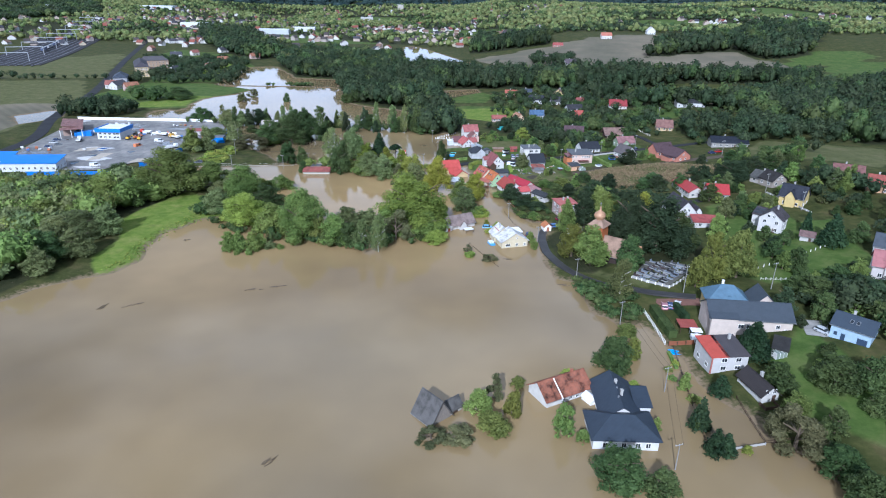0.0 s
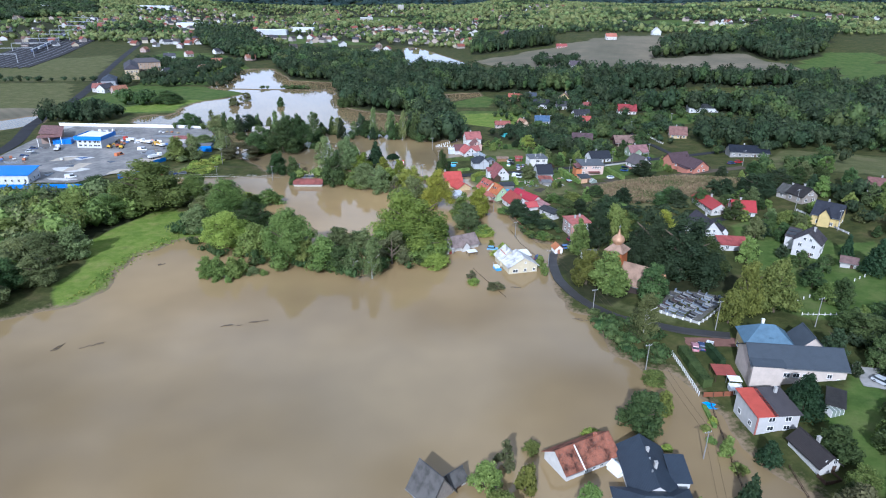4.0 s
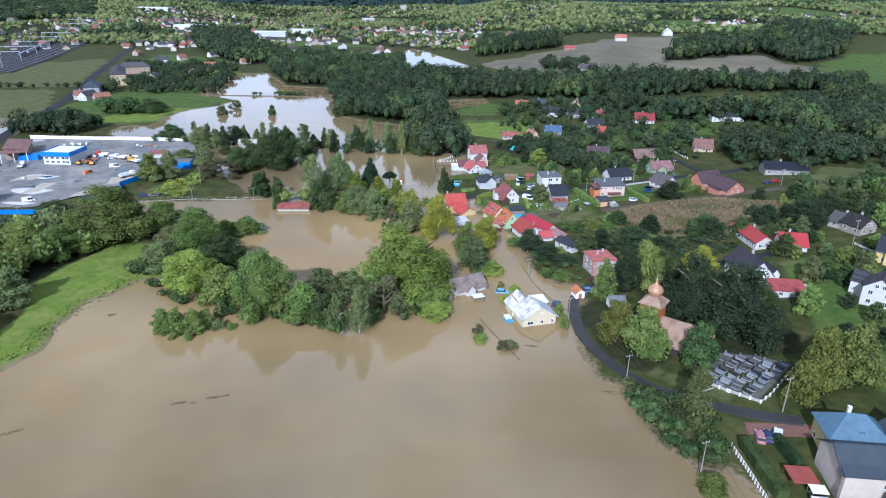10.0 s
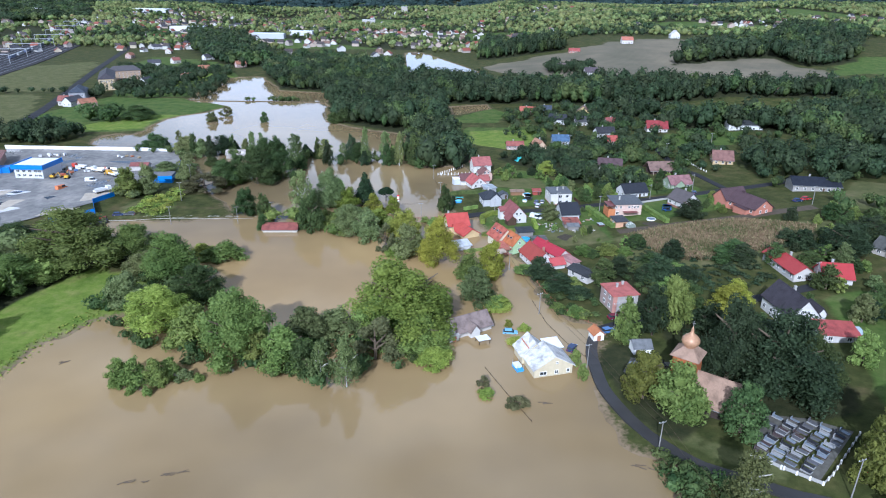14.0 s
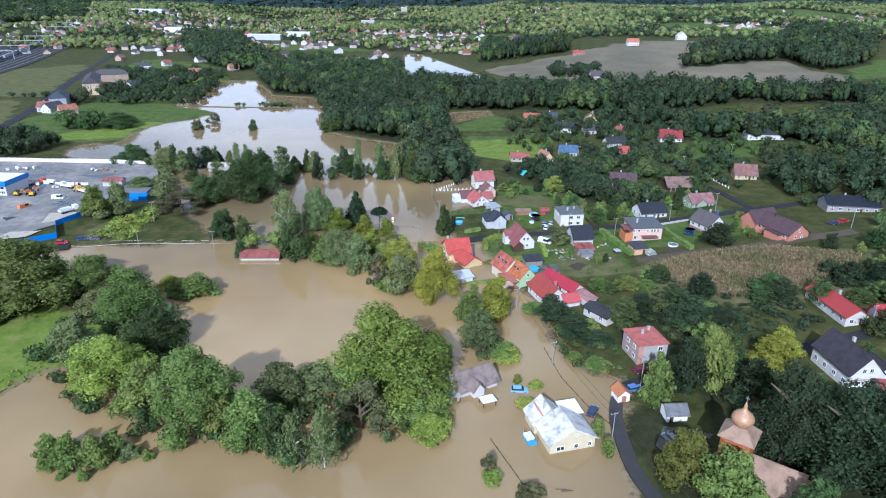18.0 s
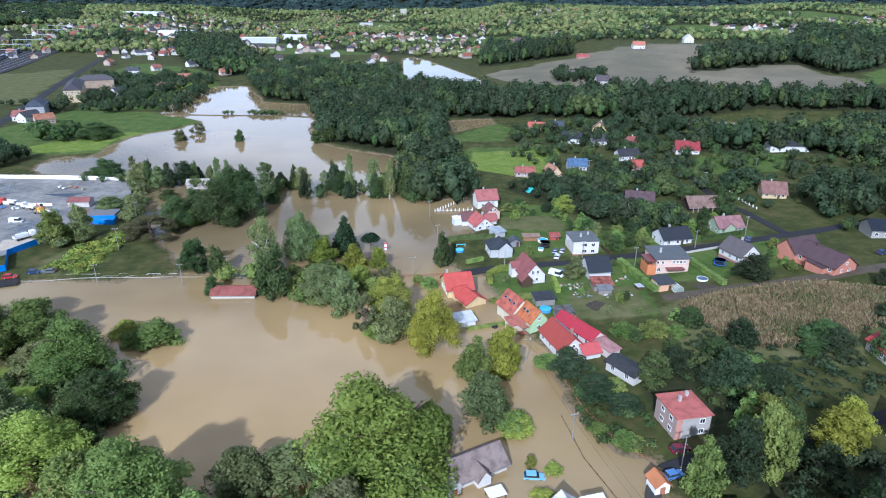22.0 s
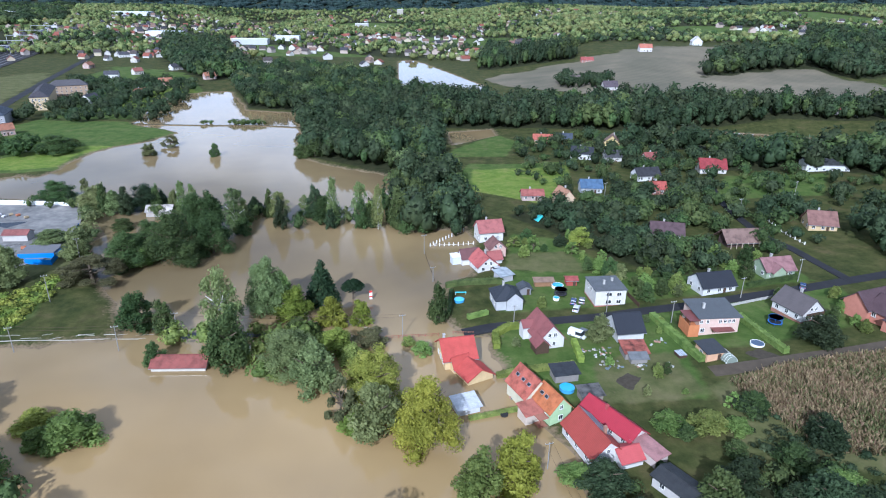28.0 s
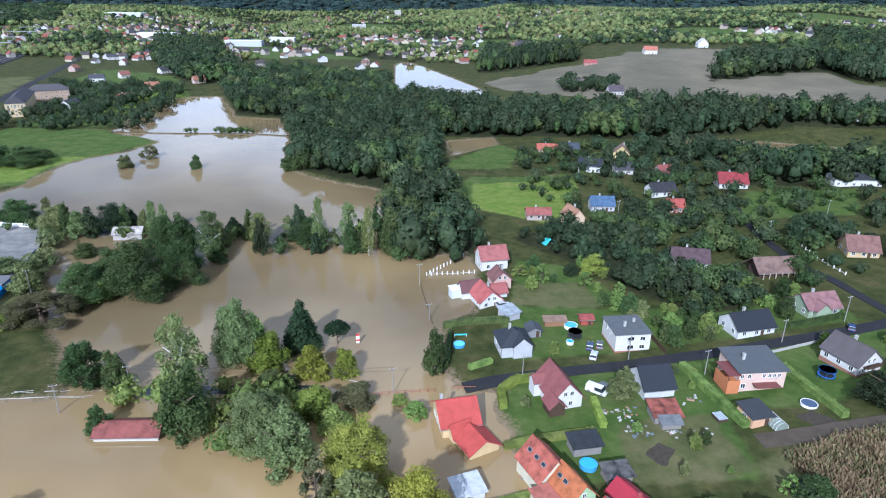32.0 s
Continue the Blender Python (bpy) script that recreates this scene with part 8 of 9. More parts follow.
wing(h, 0, 9, 0, 5, 0, 2.4, "gx", 1.2, plaster((0.6, 0.56, 0.52)), roofing("roofing", (0.27, 0.1, 0.09), "sheet", 0.2), 0.3)
puddle = plain("chalk_spill", (0.55, 0.54, 0.52), 0.6, scale=0.3, vary=0.25)
for x, y, a, b_ in ((-196, 348, 9, 5), (-190, 330, 7, 2.2), (-205, 372, 8, 4)):
    bm = bmesh.new()
    f = bm.faces.new([bm.verts.new((x + a * (1 + 0.2 * math.sin(3 * t)) * math.cos(t), y + b_ * (1 + 0.25 * math.cos(2 * t + 1)) * math.sin(t), 1.156)) for t in np.linspace(0, 6.28, 24)[:-1]])
    me = bpy.data.meshes.new("gravel_patch")
    bm.to_mesh(me), bm.free()
    me.materials.append(puddle)
    tagged(new("gravel_patch", me), "pale dusty gravel patch in the yard", "gravel", kind="structure")
for k, (x, y, L, tn) in enumerate(((-62, 190, 6, 8), (-55, 193, 4.5, 20), (-96, 178, 5, 25), (-36, 110, 2.0, 50), (-104, 176, 3, 60), (-60, 96, 1.5, 80), (22, 219, 3, 0), (40.5, 198, 6, -12), (-100, 232, 2, 30), (-121, 347, 6, 15), (-112, 357, 5, 40))):
    e = home_at("driftwood", x, y, tn, "dark floating driftwood branches in muddy water", "driftwood", "floating debris", 0.0)
    rr = random.Random(k)
    for j in range(7):
        bm = bmesh.new()
        a, b_ = rr.uniform(-L / 2, L / 2), rr.uniform(-0.5, 0.5)
        tube(bm, (a, b_, 0.03), (a + rr.uniform(0.6, 2.2), b_ + rr.uniform(-0.6, 0.6), rr.uniform(0.05, 0.3)), 0.12, 0.05, 5)
        part("branch", bm, BARK, e)

# ---- undergrowth, maize, far houses ----
rngu = np.random.default_rng(12)


def scrub(label, poly, step, r, hh, kind, seed, tufts=30, keep=()):
    X, Y = poly_scatter(poly, step, rngu, keep)
    woodland("undergrowth", label, X, Y, r, hh, LEAF[kind], seed, tufts * 4, 3, 0.7)["category"] = "undergrowth"


BELT = [(-110, 262), (-88, 240), (-60, 229), (-30, 222), (-5, 236), (0, 262), (-20, 256), (-48, 244), (-70, 258), (-84, 292), (-112, 296)]
WEST_BANK = [(-200, 180), (-147, 174), (-141, 200), (-141, 250), (-134, 272), (-124, 292), (-135, 304), (-165, 296), (-230, 288), (-250, 220)]
KEEP_GREEN = [[(-113, 200), (-108, 212), (-109, 226), (-106, 243), (-101, 256), (-112, 280), (-121, 292), (-130, 266), (-132, 252), (-124, 230), (-126, 212)]]
scrub("low willow scrub standing in the tree belt", BELT, 5.4, 2.6, 4.6, "d", 201)
scrub("dense bank thicket of willow and alder", WEST_BANK, 6.2, 4.6, 9.0, "w", 202, 30, KEEP_GREEN)
scrub("green bank thicket between the willows", WEST_BANK, 8.0, 5.0, 10.5, "g", 203, 34, KEEP_GREEN)
scrub("shrubs along the flooded road", [(-90, 345), (-60, 352), (-36, 345), (-30, 326), (-48, 322), (-66, 340)], 5.0, 3.0, 5.0, "g", 205)
scrub("alder bushes on the drowned field edge", [(-185, 452), (-120, 440), (-60, 432), (-25, 427), (-22, 445), (-70, 452), (-130, 462), (-190, 468)], 9.0, 2.6, 5.0, "d", 206)
scrub("grey scrub along the ditch", [(-136, 384), (-131, 392), (-137, 420), (-150, 450), (-157, 450), (-145, 425), (-140, 408)], 5.0, 3.2, 5.0, "w", 207)
scrub("rank yellow-green weeds on the road bank", [(-140, 347), (-122, 342), (-122, 372), (-130, 384), (-138, 366)], 2.6, 1.6, 1.3, "y", 208, 12)
scrub("dense bramble scrub behind the lane", [(46, 274), (60, 270), (72, 272), (79, 284), (76, 297), (60, 290), (48, 288)], 4.6, 2.3, 3.4, "d", 209, 26, [[(44, 260), (58, 260), (58, 274), (44, 274)], [(39, 276), (53, 276), (53, 290), (39, 290)]])
scrub("rank weeds and low bushes in the fallow field", [(58, 300), (66, 268), (104, 276), (130, 300), (128, 318), (104, 300), (82, 296), (70, 316)], 3.4, 1.6, 1.3, "k", 231, 12, [[(105, 272), (125, 270), (125, 298), (105, 298)]])
scrub("mixed green garden thicket", [(30, 262), (44, 258), (46, 282), (38, 296), (30, 290)], 4.6, 1.7, 2.2, "d", 210, 30, [[(39, 276), (53, 276), (53, 290), (39, 290)]])
scrub("shoreline brambles above the flood", [(45, 205), (50, 198), (58, 186), (58, 172), (53, 170), (45, 184), (44, 196)], 2.6, 2.0, 2.4, "d", 211)
scrub("thick garden woodland behind the village", [(24, 452), (44, 428), (60, 402), (72, 384), (92, 390), (95, 404), (82, 416), (74, 448), (48, 466)], 6.0, 3.4, 7.0, "k", 212, 34)
scrub("scattered garden trees across the meadow", [(80, 440), (160, 430), (190, 500), (110, 500), (66, 470)], 11, 3.6, 7.0, "k", 213, 34, [[(127, 460), (128, 492), (145, 504), (186, 498), (168, 467)]])
scrub("garden trees round the far houses", [(40, 560), (110, 510), (170, 510), (160, 560), (100, 600), (50, 606)], 11.5, 3.6, 8.0, "k", 214, 34)
scrub("hedgerow trees on the eastern slope", [(150, 300), (220, 270), (220, 190), (150, 150), (140, 160), (160, 230)], 10, 4.0, 7.0, "k", 215, 34)
scrub("orchard and hedge trees behind the hall", [(104, 166), (128, 168), (136, 180), (118, 184), (106, 178)], 5.0, 3.6, 6.0, "k", 216, 34)
scrub("churchyard shade trees", [(70, 216), (92, 216), (96, 240), (80, 256), (62, 262), (66, 236)], 5.0, 2.2, 3.6, "k", 217, 30, [[(94, 240), (110, 240), (110, 276), (94, 276)]])
scrub("allotment trees by the main road", [(-318, 640), (-262, 640), (-216, 650), (-232, 760), (-262, 860), (-400, 860), (-352, 790), (-322, 740)], 10.5, 4.6, 9.0, "k", 218, 26, [[(-346, 660), (-318, 660), (-324, 735), (-348, 735)], [(-340, 608), (-318, 608), (-324, 642), (-340, 642)]])
scrub("dark copse behind the yard wall", [(-300, 462), (-262, 460), (-240, 470), (-235, 500), (-290, 505)], 6.5, 4.6, 11.0, "k", 219, 34)
scrub("meadow oaks on the far shore", [(-262, 540), (-240, 540), (-240, 560), (-262, 560)], 9, 6.0, 11.0, "d", 220, 40)
ribbon("dyke", [(-228, 641), (-200, 641), (-170, 641), (-140, 643), (-108, 638)], 2.2, GROUND, "thin grassy dyke crossing the flooded lake", 0.35, 0.0, "dyke")
scrub("low bushes on the drowned dyke", [(-161, 645), (-136, 644), (-134, 650), (-160, 651)], 3.2, 2.6, 4.2, "d", 221)
scrub("small bush clump on the drowned dyke", [(-180, 644), (-171, 644), (-171, 649), (-180, 649)], 3.0, 2.2, 4.0, "d", 228)
scrub("trees and bushes at the yard edge", [(-158, 368), (-146, 364), (-136, 372), (-142, 384), (-152, 384)], 3.6, 2.2, 3.6, "w", 229)
scrub("grassy tufts along the muddy bank", [(-118, 200), (-109, 212), (-110, 226), (-107, 243), (-101, 256), (-106, 262), (-113, 244), (-116, 226), (-115, 212)], 1.5, 0.42, 0.5, "y", 230, 3)
scrub("line of trees by the railway field", [(-470, 650), (-330, 668), (-332, 676), (-470, 660)], 9, 4.0, 7.0, "k", 222)
scrub("row of garden trees along the far lane", [(119, 414), (126, 412), (122, 470), (112, 470), (116, 432)], 8, 3.2, 6.5, "d", 224, 34)
scrub("farm copse in the ploughed fields", [(100, 822), (150, 800), (160, 850), (110, 870)], 9, 5.0, 11.0, "k", 225)
scrub("dark tree line under the wood", [(150, 395), (240, 380), (240, 420), (180, 445), (150, 420)], 9, 5.0, 12.0, "k", 226, 34)
scrub("garden bushes between the lower houses", [(100, 110), (122, 100), (130, 150), (118, 165), (112, 140), (104, 128)], 7, 3.8, 6.0, "d", 227, 34)

MAIZE = [(68.5, 324.5), (82, 329.3), (104, 333), (114, 333.5), (128, 326), (137.5, 320), (130, 311), (113, 303), (100, 298.5), (90, 295.5), (81, 297), (75, 302), (72, 311), (70, 318)]
# garden trees and shrubs of the village, clear of the houses and lanes
rv = random.Random(33)
homes = np.array([(hx + 4.5 * math.cos(radians(ht)) - 5 * math.sin(radians(ht)), hy + 4.5 * math.sin(radians(ht)) + 5 * math.cos(radians(ht))) for hx, hy, ht in HOMES])
LANES = [[(4, 350.5), (23, 356), (47, 361), (76, 366), (122, 377)], [(128, 379), (124, 405), (119, 424), (121, 470)], [(44, 254), (70, 261), (111, 271)], [(66, 329), (113, 336)]]
GARDENS = [([(14, 318), (60, 318), (64, 360), (14, 352)], 8, 0.8, 1.6), ([(60, 338), (112, 342), (124, 376), (60, 362)], 12, 0.9, 2.0), ([(14, 362), (120, 378), (112, 400), (18, 392)], 40, 1.2, 3.2), ([(20, 392), (60, 392), (50, 425), (20, 440)], 12, 1.5, 3.0),
           ([(60, 400), (140, 400), (150, 470), (60, 470)], 95, 1.8, 4.2), ([(30, 470), (160, 470), (150, 590), (40, 600)], 130, 2.0, 4.4), ([(95, 165), (160, 160), (170, 262), (98, 262)], 58, 1.6, 4.0), ([(100, 262), (180, 262), (180, 330), (104, 330)], 56, 1.6, 4.2),
           ([(64, 130), (118, 100), (130, 160), (100, 165), (80, 160)], 16, 1.2, 3.4), ([(140, 330), (200, 330), (200, 400), (150, 400)], 26, 2.0, 4.4), ([(50, 300), (70, 300), (68, 326), (42, 322)], 3, 1.8, 3.0), ([(140, 395), (260, 370), (270, 460), (200, 520), (150, 500)], 70, 2.4, 5.0)]
loose = []
for n_g, (poly, count, r0, r1) in enumerate(GARDENS):
    xs, ys = [p[0] for p in poly], [p[1] for p in poly]
    done = 0
    for _ in range(count * 8):
        if done >= count:
            break
        x, y = rv.uniform(min(xs), max(xs)), rv.uniform(min(ys), max(ys))
        px, py = np.array([x]), np.array([y])
        if signed(poly, px, py)[0] > 0 or np.min(np.hypot(homes[:, 0] - x, homes[:, 1] - y)) < 8.5 or ground_z(px, py)[1][0] < 1.5 or signed(MAIZE, px, py)[0] < 2:
            continue
        near = 99
        for ln in LANES:
            for (ax, ay), (bx, by) in zip(ln, ln[1:]):
                q = max(0, min(1, ((x - ax) * (bx - ax) + (y - ay) * (by - ay)) / ((bx - ax) ** 2 + (by - ay) ** 2)))
                near = min(near, math.hypot(x - ax - q * (bx - ax), y - ay - q * (by - ay)))
        if near < 4.5:
            continue
        r = rv.uniform(r0, r1)
        done += 1
        if n_g in (4, 5, 9, 11):
            loose.append((x, y))
            continue
        tree(rv.choice("kddwgdga" if r > 1.6 else "gdgw"), x, y, r, r * rv.uniform(1.5, 2.6), "in a village garden", "garden trees")
loose = np.array(loose)
for n_g, kd in enumerate("kdd"):
    woodland("garden_trees", "orchard and garden trees round the upper houses", loose[n_g::3, 0], loose[n_g::3, 1], 3.2, 6.4, LEAF[kd], 240 + n_g, 110, 4, 0.7)

# maize: close rows of upright dry stalks, part of them still green
for step, kd, seed_m, mz in ((0.31, "ripe dry", 91, leaf_mat("dry_maize", (0.15, 0.118, 0.055), (0.255, 0.2, 0.098), (0.37, 0.295, 0.155))), (0.46, "half-green", 92, leaf_mat("green_maize", (0.07, 0.09, 0.03), (0.13, 0.15, 0.055), (0.2, 0.215, 0.085)))):
    rm = np.random.default_rng(seed_m)
    X, Y = poly_scatter(MAIZE, step, rm)
    pick = (wobble(X, Y, 6.0) + rm.uniform(-0.9, 0.9, len(X)) < 0.35) if seed_m == 91 else (wobble(X, Y, 6.0) + rm.uniform(-0.9, 0.9, len(X)) > -0.15)
    X, Y = X[pick], Y[pick]
    n = len(X)
    hh = rm.uniform(1.0, 1.7, n)
    C = np.stack([X, Y, ground_z(X, Y)[0] + hh * 0.55], 1)
    a = rm.uniform(0, 6.28, n)
    u = np.stack([np.cos(a), np.sin(a), np.zeros(n)], 1) * rm.uniform(0.09, 0.2, n)[:, None]
    v = np.stack([rm.normal(0, 0.5, n), rm.normal(0.3, 0.5, n), np.ones(n)], 1) * (hh * 0.5)[:, None]
    Q = np.stack([C - u * 0.6 - v, C + u * 0.6 - v, C + u + v * 0.9, C - u * 0.7 + v], 1).reshape(-1, 3)
    tagged(new("maize", quads_mesh("maize", Q, n, mz, np.repeat(rm.uniform(0, 1, n), 4))), kd + " maize standing in close rows", "maize", kind="stuff")

# far settlements
far_rng = random.Random(21)
walls_c, roofs_c = [(0.66, 0.64, 0.6), (0.62, 0.54, 0.4), (0.55, 0.45, 0.38), (0.72, 0.71, 0.69), (0.45, 0.4, 0.36)], [(0.26, 0.09, 0.065), (0.13, 0.11, 0.105), (0.2, 0.13, 0.1), (0.09, 0.09, 0.105)]
far_walls, far_roofs = {}, {}
for cx, cy, sp, n in FAR_SPOTS:
    for k in range(int(n * (1.25 if cy < 1200 else 2.2))):
        x, y = far_rng.gauss(cx, sp * 0.9), far_rng.gauss(cy, sp * 0.8)
        if float(ground_z(np.array([x]), np.array([y]))[1][0]) < 8:
            continue
        turn, w, d, wh = far_rng.uniform(-40, 40), far_rng.uniform(8, 12), far_rng.uniform(7, 9), far_rng.choice((3.0, 3.6, 5.2))
        kind, wc, rc = far_rng.choice(("gx", "gy")), far_rng.choice(walls_c), far_rng.choice(roofs_c)
        if cy < 1200:
            house(x, y, turn, w, d, wh, kind, 3.6, wc, rc, "pale house with pitched roof in the distant town", "tile", "", group="distant town houses", chim=False, door=False, wins=False)
            continue
        # past the nearest streets the town is one spread of small gabled blocks
        if wc not in far_walls:
            far_walls[wc] = bmesh.new()
        if rc not in far_roofs:
            far_roofs[rc] = bmesh.new()
        m, z0 = pose(x, y, gz(x, y), 0, 0, turn), wh + 3.6
        one = bmesh.new()
        extruded(one, [(0, -2), (d, -2), (d, wh), (d / 2, z0 - 0.02), (0, wh)] if kind == "gx" else [(0, -2), (w, -2), (w, wh), (w / 2, z0 - 0.02), (0, wh)], 0, w if kind == "gx" else d, kind == "gx")
        two = bmesh.new()
        gable_roof(two, 0, w, 0, d, wh, 3.6, kind[1])
        for src, dst in ((one, far_walls[wc]), (two, far_roofs[rc])):
            src.verts.index_update()
            vs = [dst.verts.new(m @ v.co) for v in src.verts]
            for f in src.faces:
                dst.faces.new([vs[v.index] for v in f.verts])
            src.free()
for lot, mk, nm in ((far_walls, plaster, "walls"), (far_roofs, lambda c: roofing("roofing", c, "tile"), "roofs")):
    for c, bm in lot.items():
        bmesh.ops.recalc_face_normals(bm, faces=bm.faces)
        me = bpy.data.meshes.new("distant_town")
        bm.to_mesh(me), bm.free()
        me.materials.append(mk(c))
        tagged(new("distant_town", me), "pale " + nm + " of houses scattered through the distant town", "distant town", kind="stuff")
for x, y, L, D, hh, c in ((-570, 1420, 62, 30, 8, (0.78, 0.79, 0.8)), (-1150, 1860, 110, 50, 10, (0.74, 0.76, 0.78)), (-380, 1330, 60, 24, 9, (0.6, 0.62, 0.63)), (-330, 1420, 45, 20, 8, (0.75, 0.76, 0.78)), (-870, 1900, 90, 40, 9, (0.7, 0.72, 0.74)), (-250, 1900, 34, 14, 10, (0.5, 0.48, 0.45)), (-180, 2350, 20, 16, 16, (0.5, 0.46, 0.4))):
    h = home_at("warehouse", x, y, 4, "large pale flat-roofed hall in the distant town", "warehouse", "distant halls")
    wing(h, 0, L, 0, D, 0, hh, "flat", 0, plaster(c), plain("pale_roof", (0.72, 0.75, 0.78), 0.6), 0.5)

# railway yard: ballast, tracks, carriages and masts
ballast = plain("ballast", (0.042, 0.04, 0.042), 0.95, scale=0.3, vary=0.25)
ribbon("railway_bed", [(-520, 760), (-560, 900), (-620, 1080), (-740, 1450), (-860, 1760)], 84, ballast, "wide stony railway yard with many tracks", 0.5, 0.6, "railway")
rust_rail = plain("rail_steel", (0.09, 0.085, 0.09), 0.5, 0.4)
for k in range(9):
    o = -36 + k * 9
    ribbon("rail_track", [(-520 + o, 760), (-560 + o, 900), (-620 + o, 1080), (-740 + o, 1450), (-860 + o, 1760)], 1.8, rust_rail, "pair of steel railway rails", 0.75, 0.6, "railway track")
for k in range(14):
    t = k / 14
    x, y = -575 - 215 * t, 940 + 560 * t
    h = home_at("railway_carriage", x, y, 111.5, "grey-blue railway carriage standing in the yard", "railway carriage", "railway carriages", land(x, y) + 1.4)
    part("body", boxes((-17, 17, -1.5, 1.5, 0.9, 3.9)), plain("carriage_paint", ((0.08, 0.1, 0.17), (0.3, 0.31, 0.33))[k % 2], 0.4), h)
    part("roof", boxes((-17, 17, -1.4, 1.4, 3.904, 4.2)), METAL, h), part("bogie", boxes((-14, -11, -1.2, 1.2, 0, 0.896)), TYRE, h), part("bogie", boxes((11, 14, -1.2, 1.2, 0, 0.896)), TYRE, h)
for k in range(9):
    x, y = -535 - 28 * k, 800 + 78 * k
    h = home_at("railway_gantry", x, y, 20, "grey steel lattice gantry over the tracks", "gantry", "railway gantries")
    part("mast", boxes((-22, -21.4, -0.3, 0.3, 0, 11)), METAL, h), part("mast", boxes((21.4, 22, -0.3, 0.3, 0, 11)), METAL, h), part("beam", boxes((-22, 22, -0.3, 0.3, 11.004, 11.8)), METAL, h)

BEDS = [[(77, 337), (82, 338.8), (85.4, 333.8), (79.8, 332.2)], [(41.5, 327), (45.5, 330.4), (48.4, 328.2), (44.6, 323.2)]]
# ---- hall yard, yard machines, more clutter ----
def flat_patch(name, pts, mat, label, cat, lift=0.05):
    """A thin irregular spread of gravel or paving, laid on the ground."""
    rp = random.Random(len(pts) * 7 + int(abs(pts[0][0])))
    ring = []
    for (ax, ay), (bx, by) in zip(pts, pts[1:] + pts[:1]):
        for k in range(5):
            ring.append((ax + (bx - ax) * k / 5 + rp.uniform(-0.35, 0.35), ay + (by - ay) * k / 5 + rp.uniform(-0.35, 0.35)))
    bm = bmesh.new()
    mid = bm.verts.new((sum(p[0] for p in ring) / len(ring), sum(p[1] for p in ring) / len(ring), 0))
    rim_v = [bm.verts.new((x, y, 0)) for x, y in ring]
    for a, b in zip(rim_v, rim_v[1:] + rim_v[:1]):
        bm.faces.new((mid, a, b))
    for v in bm.verts:
        v.co.z = max(gz(v.co.x, v.co.y), 1.15 if v.co.x < -150 else -1) + lift
    me = bpy.data.meshes.new(name)
    bm.to_mesh(me), bm.free()
    me.materials.append(mat)
    return tagged(new(name, me), label, cat, kind="structure")


earth_m = plain("garden_earth", (0.06, 0.05, 0.037), 0.95, scale=0.9, vary=0.4, grain=5)
for pts in BEDS:
    flat_patch("vegetable_bed", pts, earth_m, "dark dug garden earth among the lawns", "garden bed", 0.05)
gravel_m = plain("drive_gravel", (0.3, 0.29, 0.27), 0.95, scale=0.7, vary=0.3, grain=4)
flat_patch("gravel_drive", [(100.5, 166), (107.5, 163), (102.8, 155), (98.4, 157.6)], gravel_m, "pale gravel pad in front of the blue house", "drive", 0.12)
flat_patch("paving", [(66, 184.5), (80, 181.6), (79, 177.8), (66, 180.6)], plain("brick_paving", (0.16, 0.085, 0.065), 0.9, scale=0.8, vary=0.3, grain=5), "reddish brick paving beside the yellow house", "paving", 0.12)
sand_m = plain("dry_sand", (0.42, 0.37, 0.3), 0.95, scale=0.4, vary=0.25)
for pts in ([(-198, 343), (-198.5, 361), (-191, 361.5), (-192, 347)], [(-170, 372), (-160, 375), (-157, 366), (-166, 360)], [(-172, 350), (-161, 352), (-163, 345), (-174, 340)], [(-215, 372), (-205, 376), (-206, 366), (-216, 364)]):
    flat_patch("gravel_patch", pts, sand_m, "pale dry sand spread on the yard", "gravel", 0.01)
puddle_m = plain("puddle", (0.05, 0.045, 0.04), 0.03, scale=0.5, vary=0.2, depth=0.0)
for pts in ([(-204, 338), (-200, 342), (-200, 335)], [(-203, 354), (-199, 358), (-197, 353)], [(-207, 372), (-199, 375), (-201, 370)], [(-226, 352), (-214, 356), (-218, 347)], [(-186, 366), (-180, 368), (-182, 362)], [(-231, 428), (-205, 432), (-210, 424)], [(-190, 430), (-172, 434), (-176, 426)]):
    flat_patch("puddle", pts, puddle_m, "shallow dark puddle on the gravel yard", "puddle", 0.014)
h = home_at("gazebo", 69.4, 161.9, -6, "white fabric garden gazebo beside the hall", "gazebo")
part("canopy", boxes((0, 3.0, 0, 2.4, 2.1, 2.26)), plain("white_canvas", (0.78, 0.79, 0.8), 0.7), h)
for x0 in (0.05, 2.87):
    for y0 in (0.05, 2.27):
        part("post", boxes((x0, x0 + 0.08, y0, y0 + 0.08, -0.6, 2.096)), METAL, h)
h = home_at("shed", 86.2, 150.6, -30, "low dark-roofed garden shed beside the glasshouse", "shed")
wing(h, 0, 3.6, 0, 6.5, 0, 1.9, "shed", 0.6, plaster((0.3, 0.28, 0.25)), roofing("roofing", (0.06, 0.055, 0.05), "sheet", 0.2), 0.3)


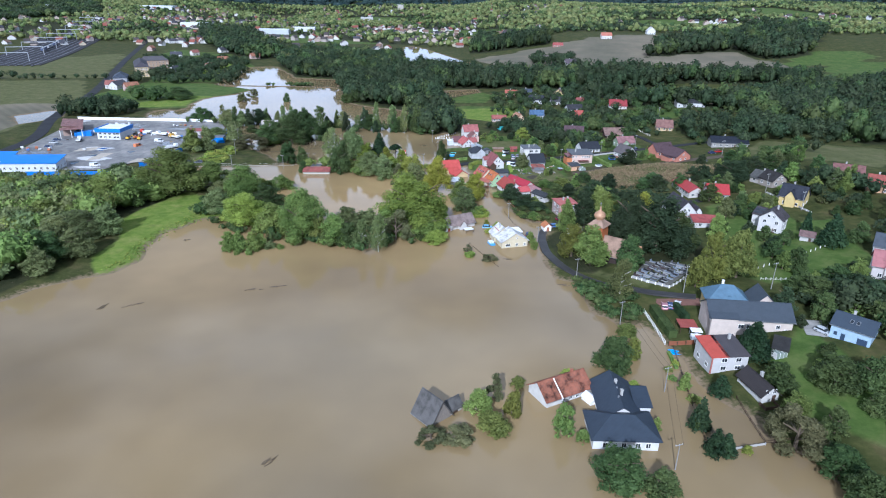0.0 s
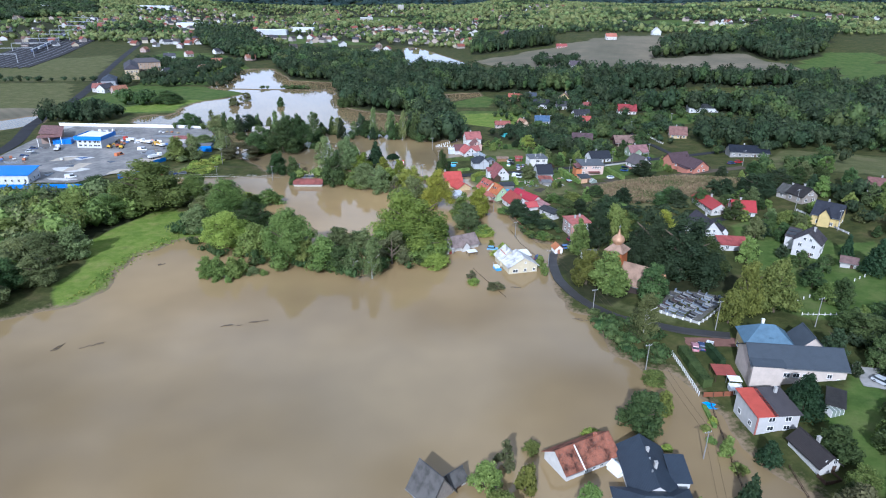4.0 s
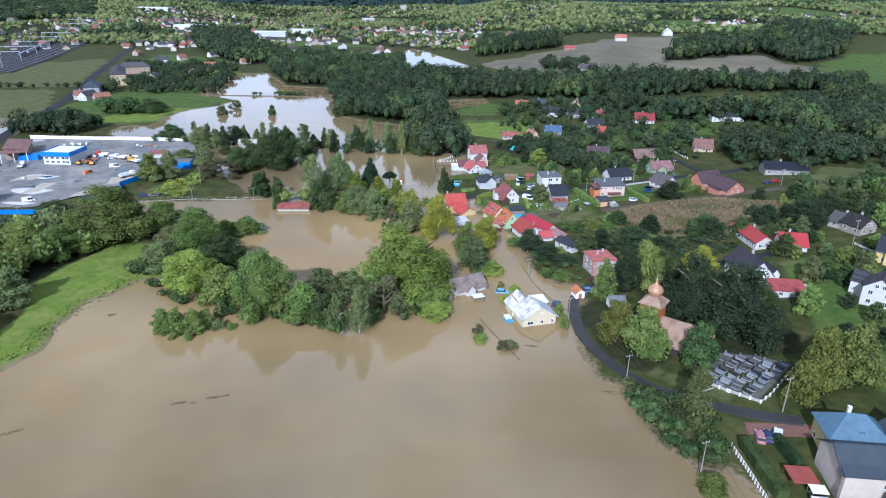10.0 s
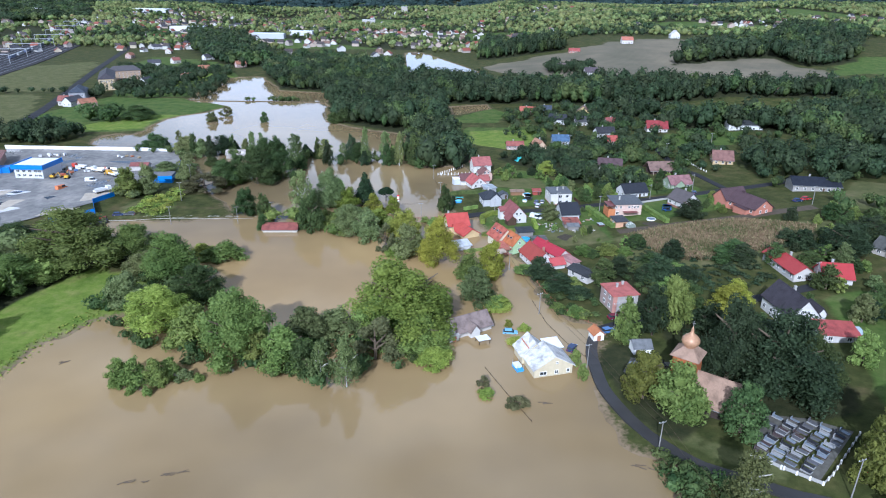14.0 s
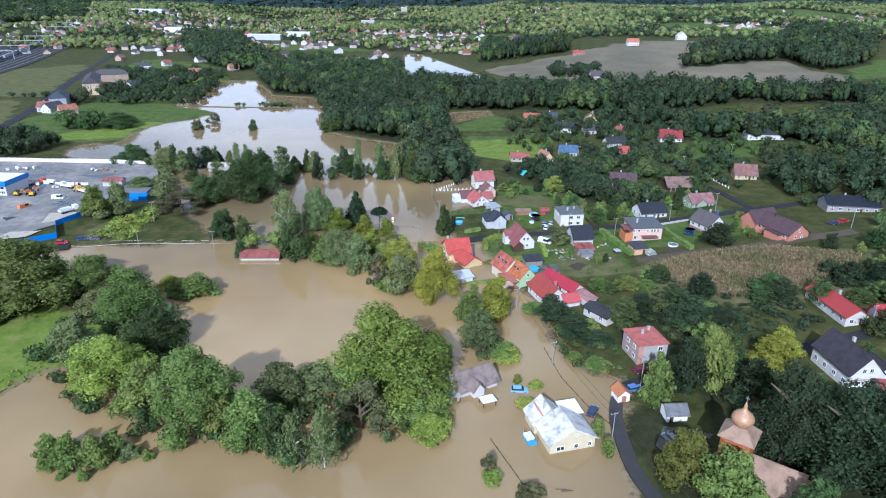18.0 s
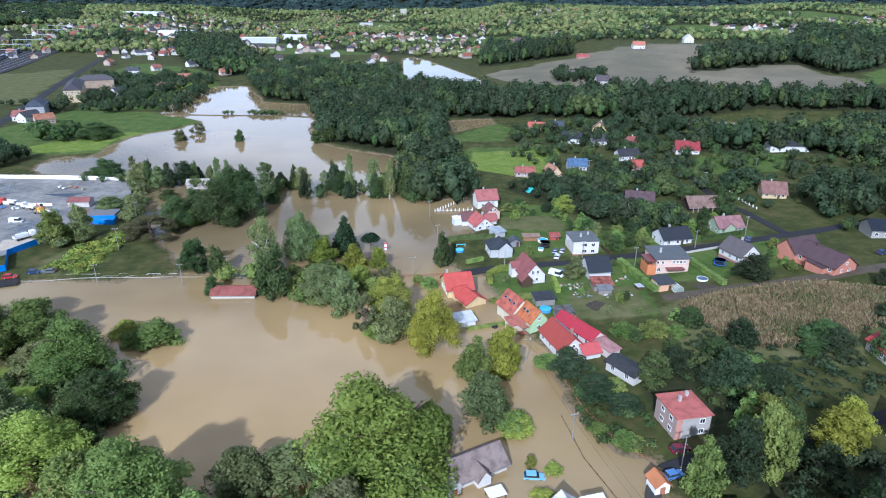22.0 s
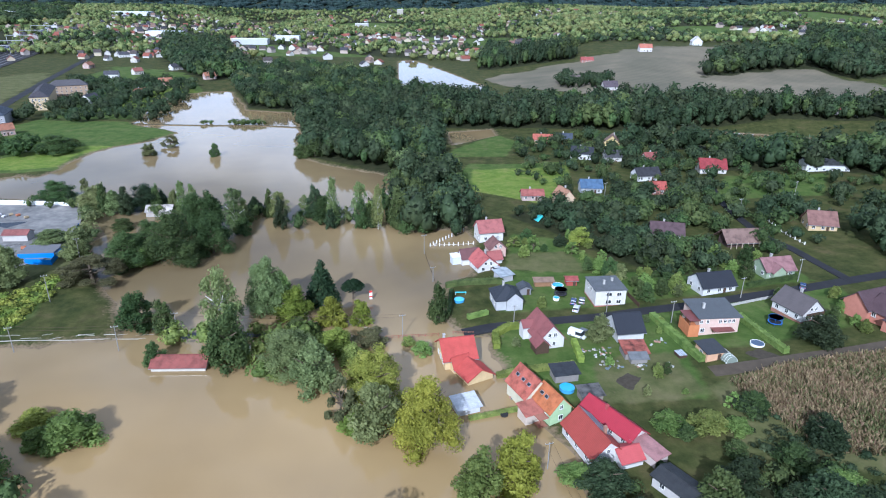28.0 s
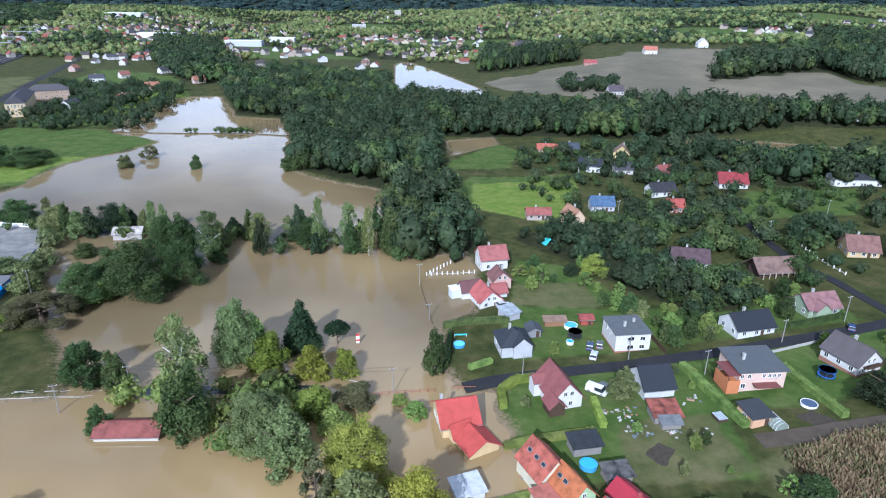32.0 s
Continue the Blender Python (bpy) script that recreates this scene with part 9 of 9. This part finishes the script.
def truck(x, y, turn, color, label):
    e = home_at("truck", x, y, turn, label, "truck", "yard machines", 1.18)
    paint = plain("truck_paint", color, 0.4)
    part("cab", boxes((-1.1, 1.1, 2.2, 4.0, 0.7, 2.6)), paint, e), part("windscreen", boxes((-0.95, 0.95, 4.004, 4.03, 1.6, 2.4)), GLASS, e)
    part("load_bed", boxes((-1.2, 1.2, -3.6, 2.0, 0.9, 1.1), (-1.2, -1.1, -3.6, 2.0, 1.1, 1.8), (1.1, 1.2, -3.6, 2.0, 1.1, 1.8), (-1.1, 1.1, -3.6, -3.5, 1.1, 1.8)), plain("truck_bed", (0.6, 0.6, 0.6), 0.6), e)
    for sx in (-1, 1):
        for yy in (-2.6, -1.4, 2.9):
            wb = bmesh.new()
            tube(wb, (sx * 0.8, yy, 0.45), (sx * 1.12, yy, 0.45), 0.47, 0.47, 12)
            part("wheel", wb, TYRE, e)


for row in ((-163, 374, -35, CWHITE, "white tipper truck parked in the yard"), (-196, 415, 80, (0.5, 0.06, 0.04), "red flatbed truck by the yard wall"), (-206, 412, 85, (0.05, 0.15, 0.4), "blue truck by the yard wall"), (-183, 409, 70, CWHITE, "white truck by the yard wall"), (-226, 389, 20, (0.55, 0.56, 0.57), "grey truck beside the office"), (-172, 402, 60, (0.6, 0.35, 0.05), "orange truck beside the hut")):
    truck(*row)
pal_rng = random.Random(77)
for k in range(30):
    x, y = pal_rng.choice(((-190, 409), (-212, 411), (-168, 404), (-225, 366), (-240, 366), (-180, 440), (-225, 440)))
    x, y = x + pal_rng.gauss(0, 5), y + pal_rng.gauss(0, 2)
    e = home_at("material_stack", x, y, pal_rng.uniform(0, 90), "stack of building material on a pallet", "pallet stack", "yard stacks", 1.16)
    c = pal_rng.choice(((0.5, 0.5, 0.5), (0.4, 0.16, 0.09), (0.12, 0.2, 0.4), (0.35, 0.28, 0.18), (0.65, 0.65, 0.66)))
    part("pallet", boxes((-0.8, 0.8, -0.6, -0.4, 0, 0.14), (-0.8, 0.8, 0.4, 0.6, 0, 0.14), (-0.8, 0.8, -0.6, 0.6, 0.144, 0.18)), DARKWOOD, e)
    part("load", boxes((-0.75, 0.75, -0.55, 0.55, 0.184, pal_rng.uniform(0.7, 1.5))), plain("stacked_goods", c, 0.8), e)
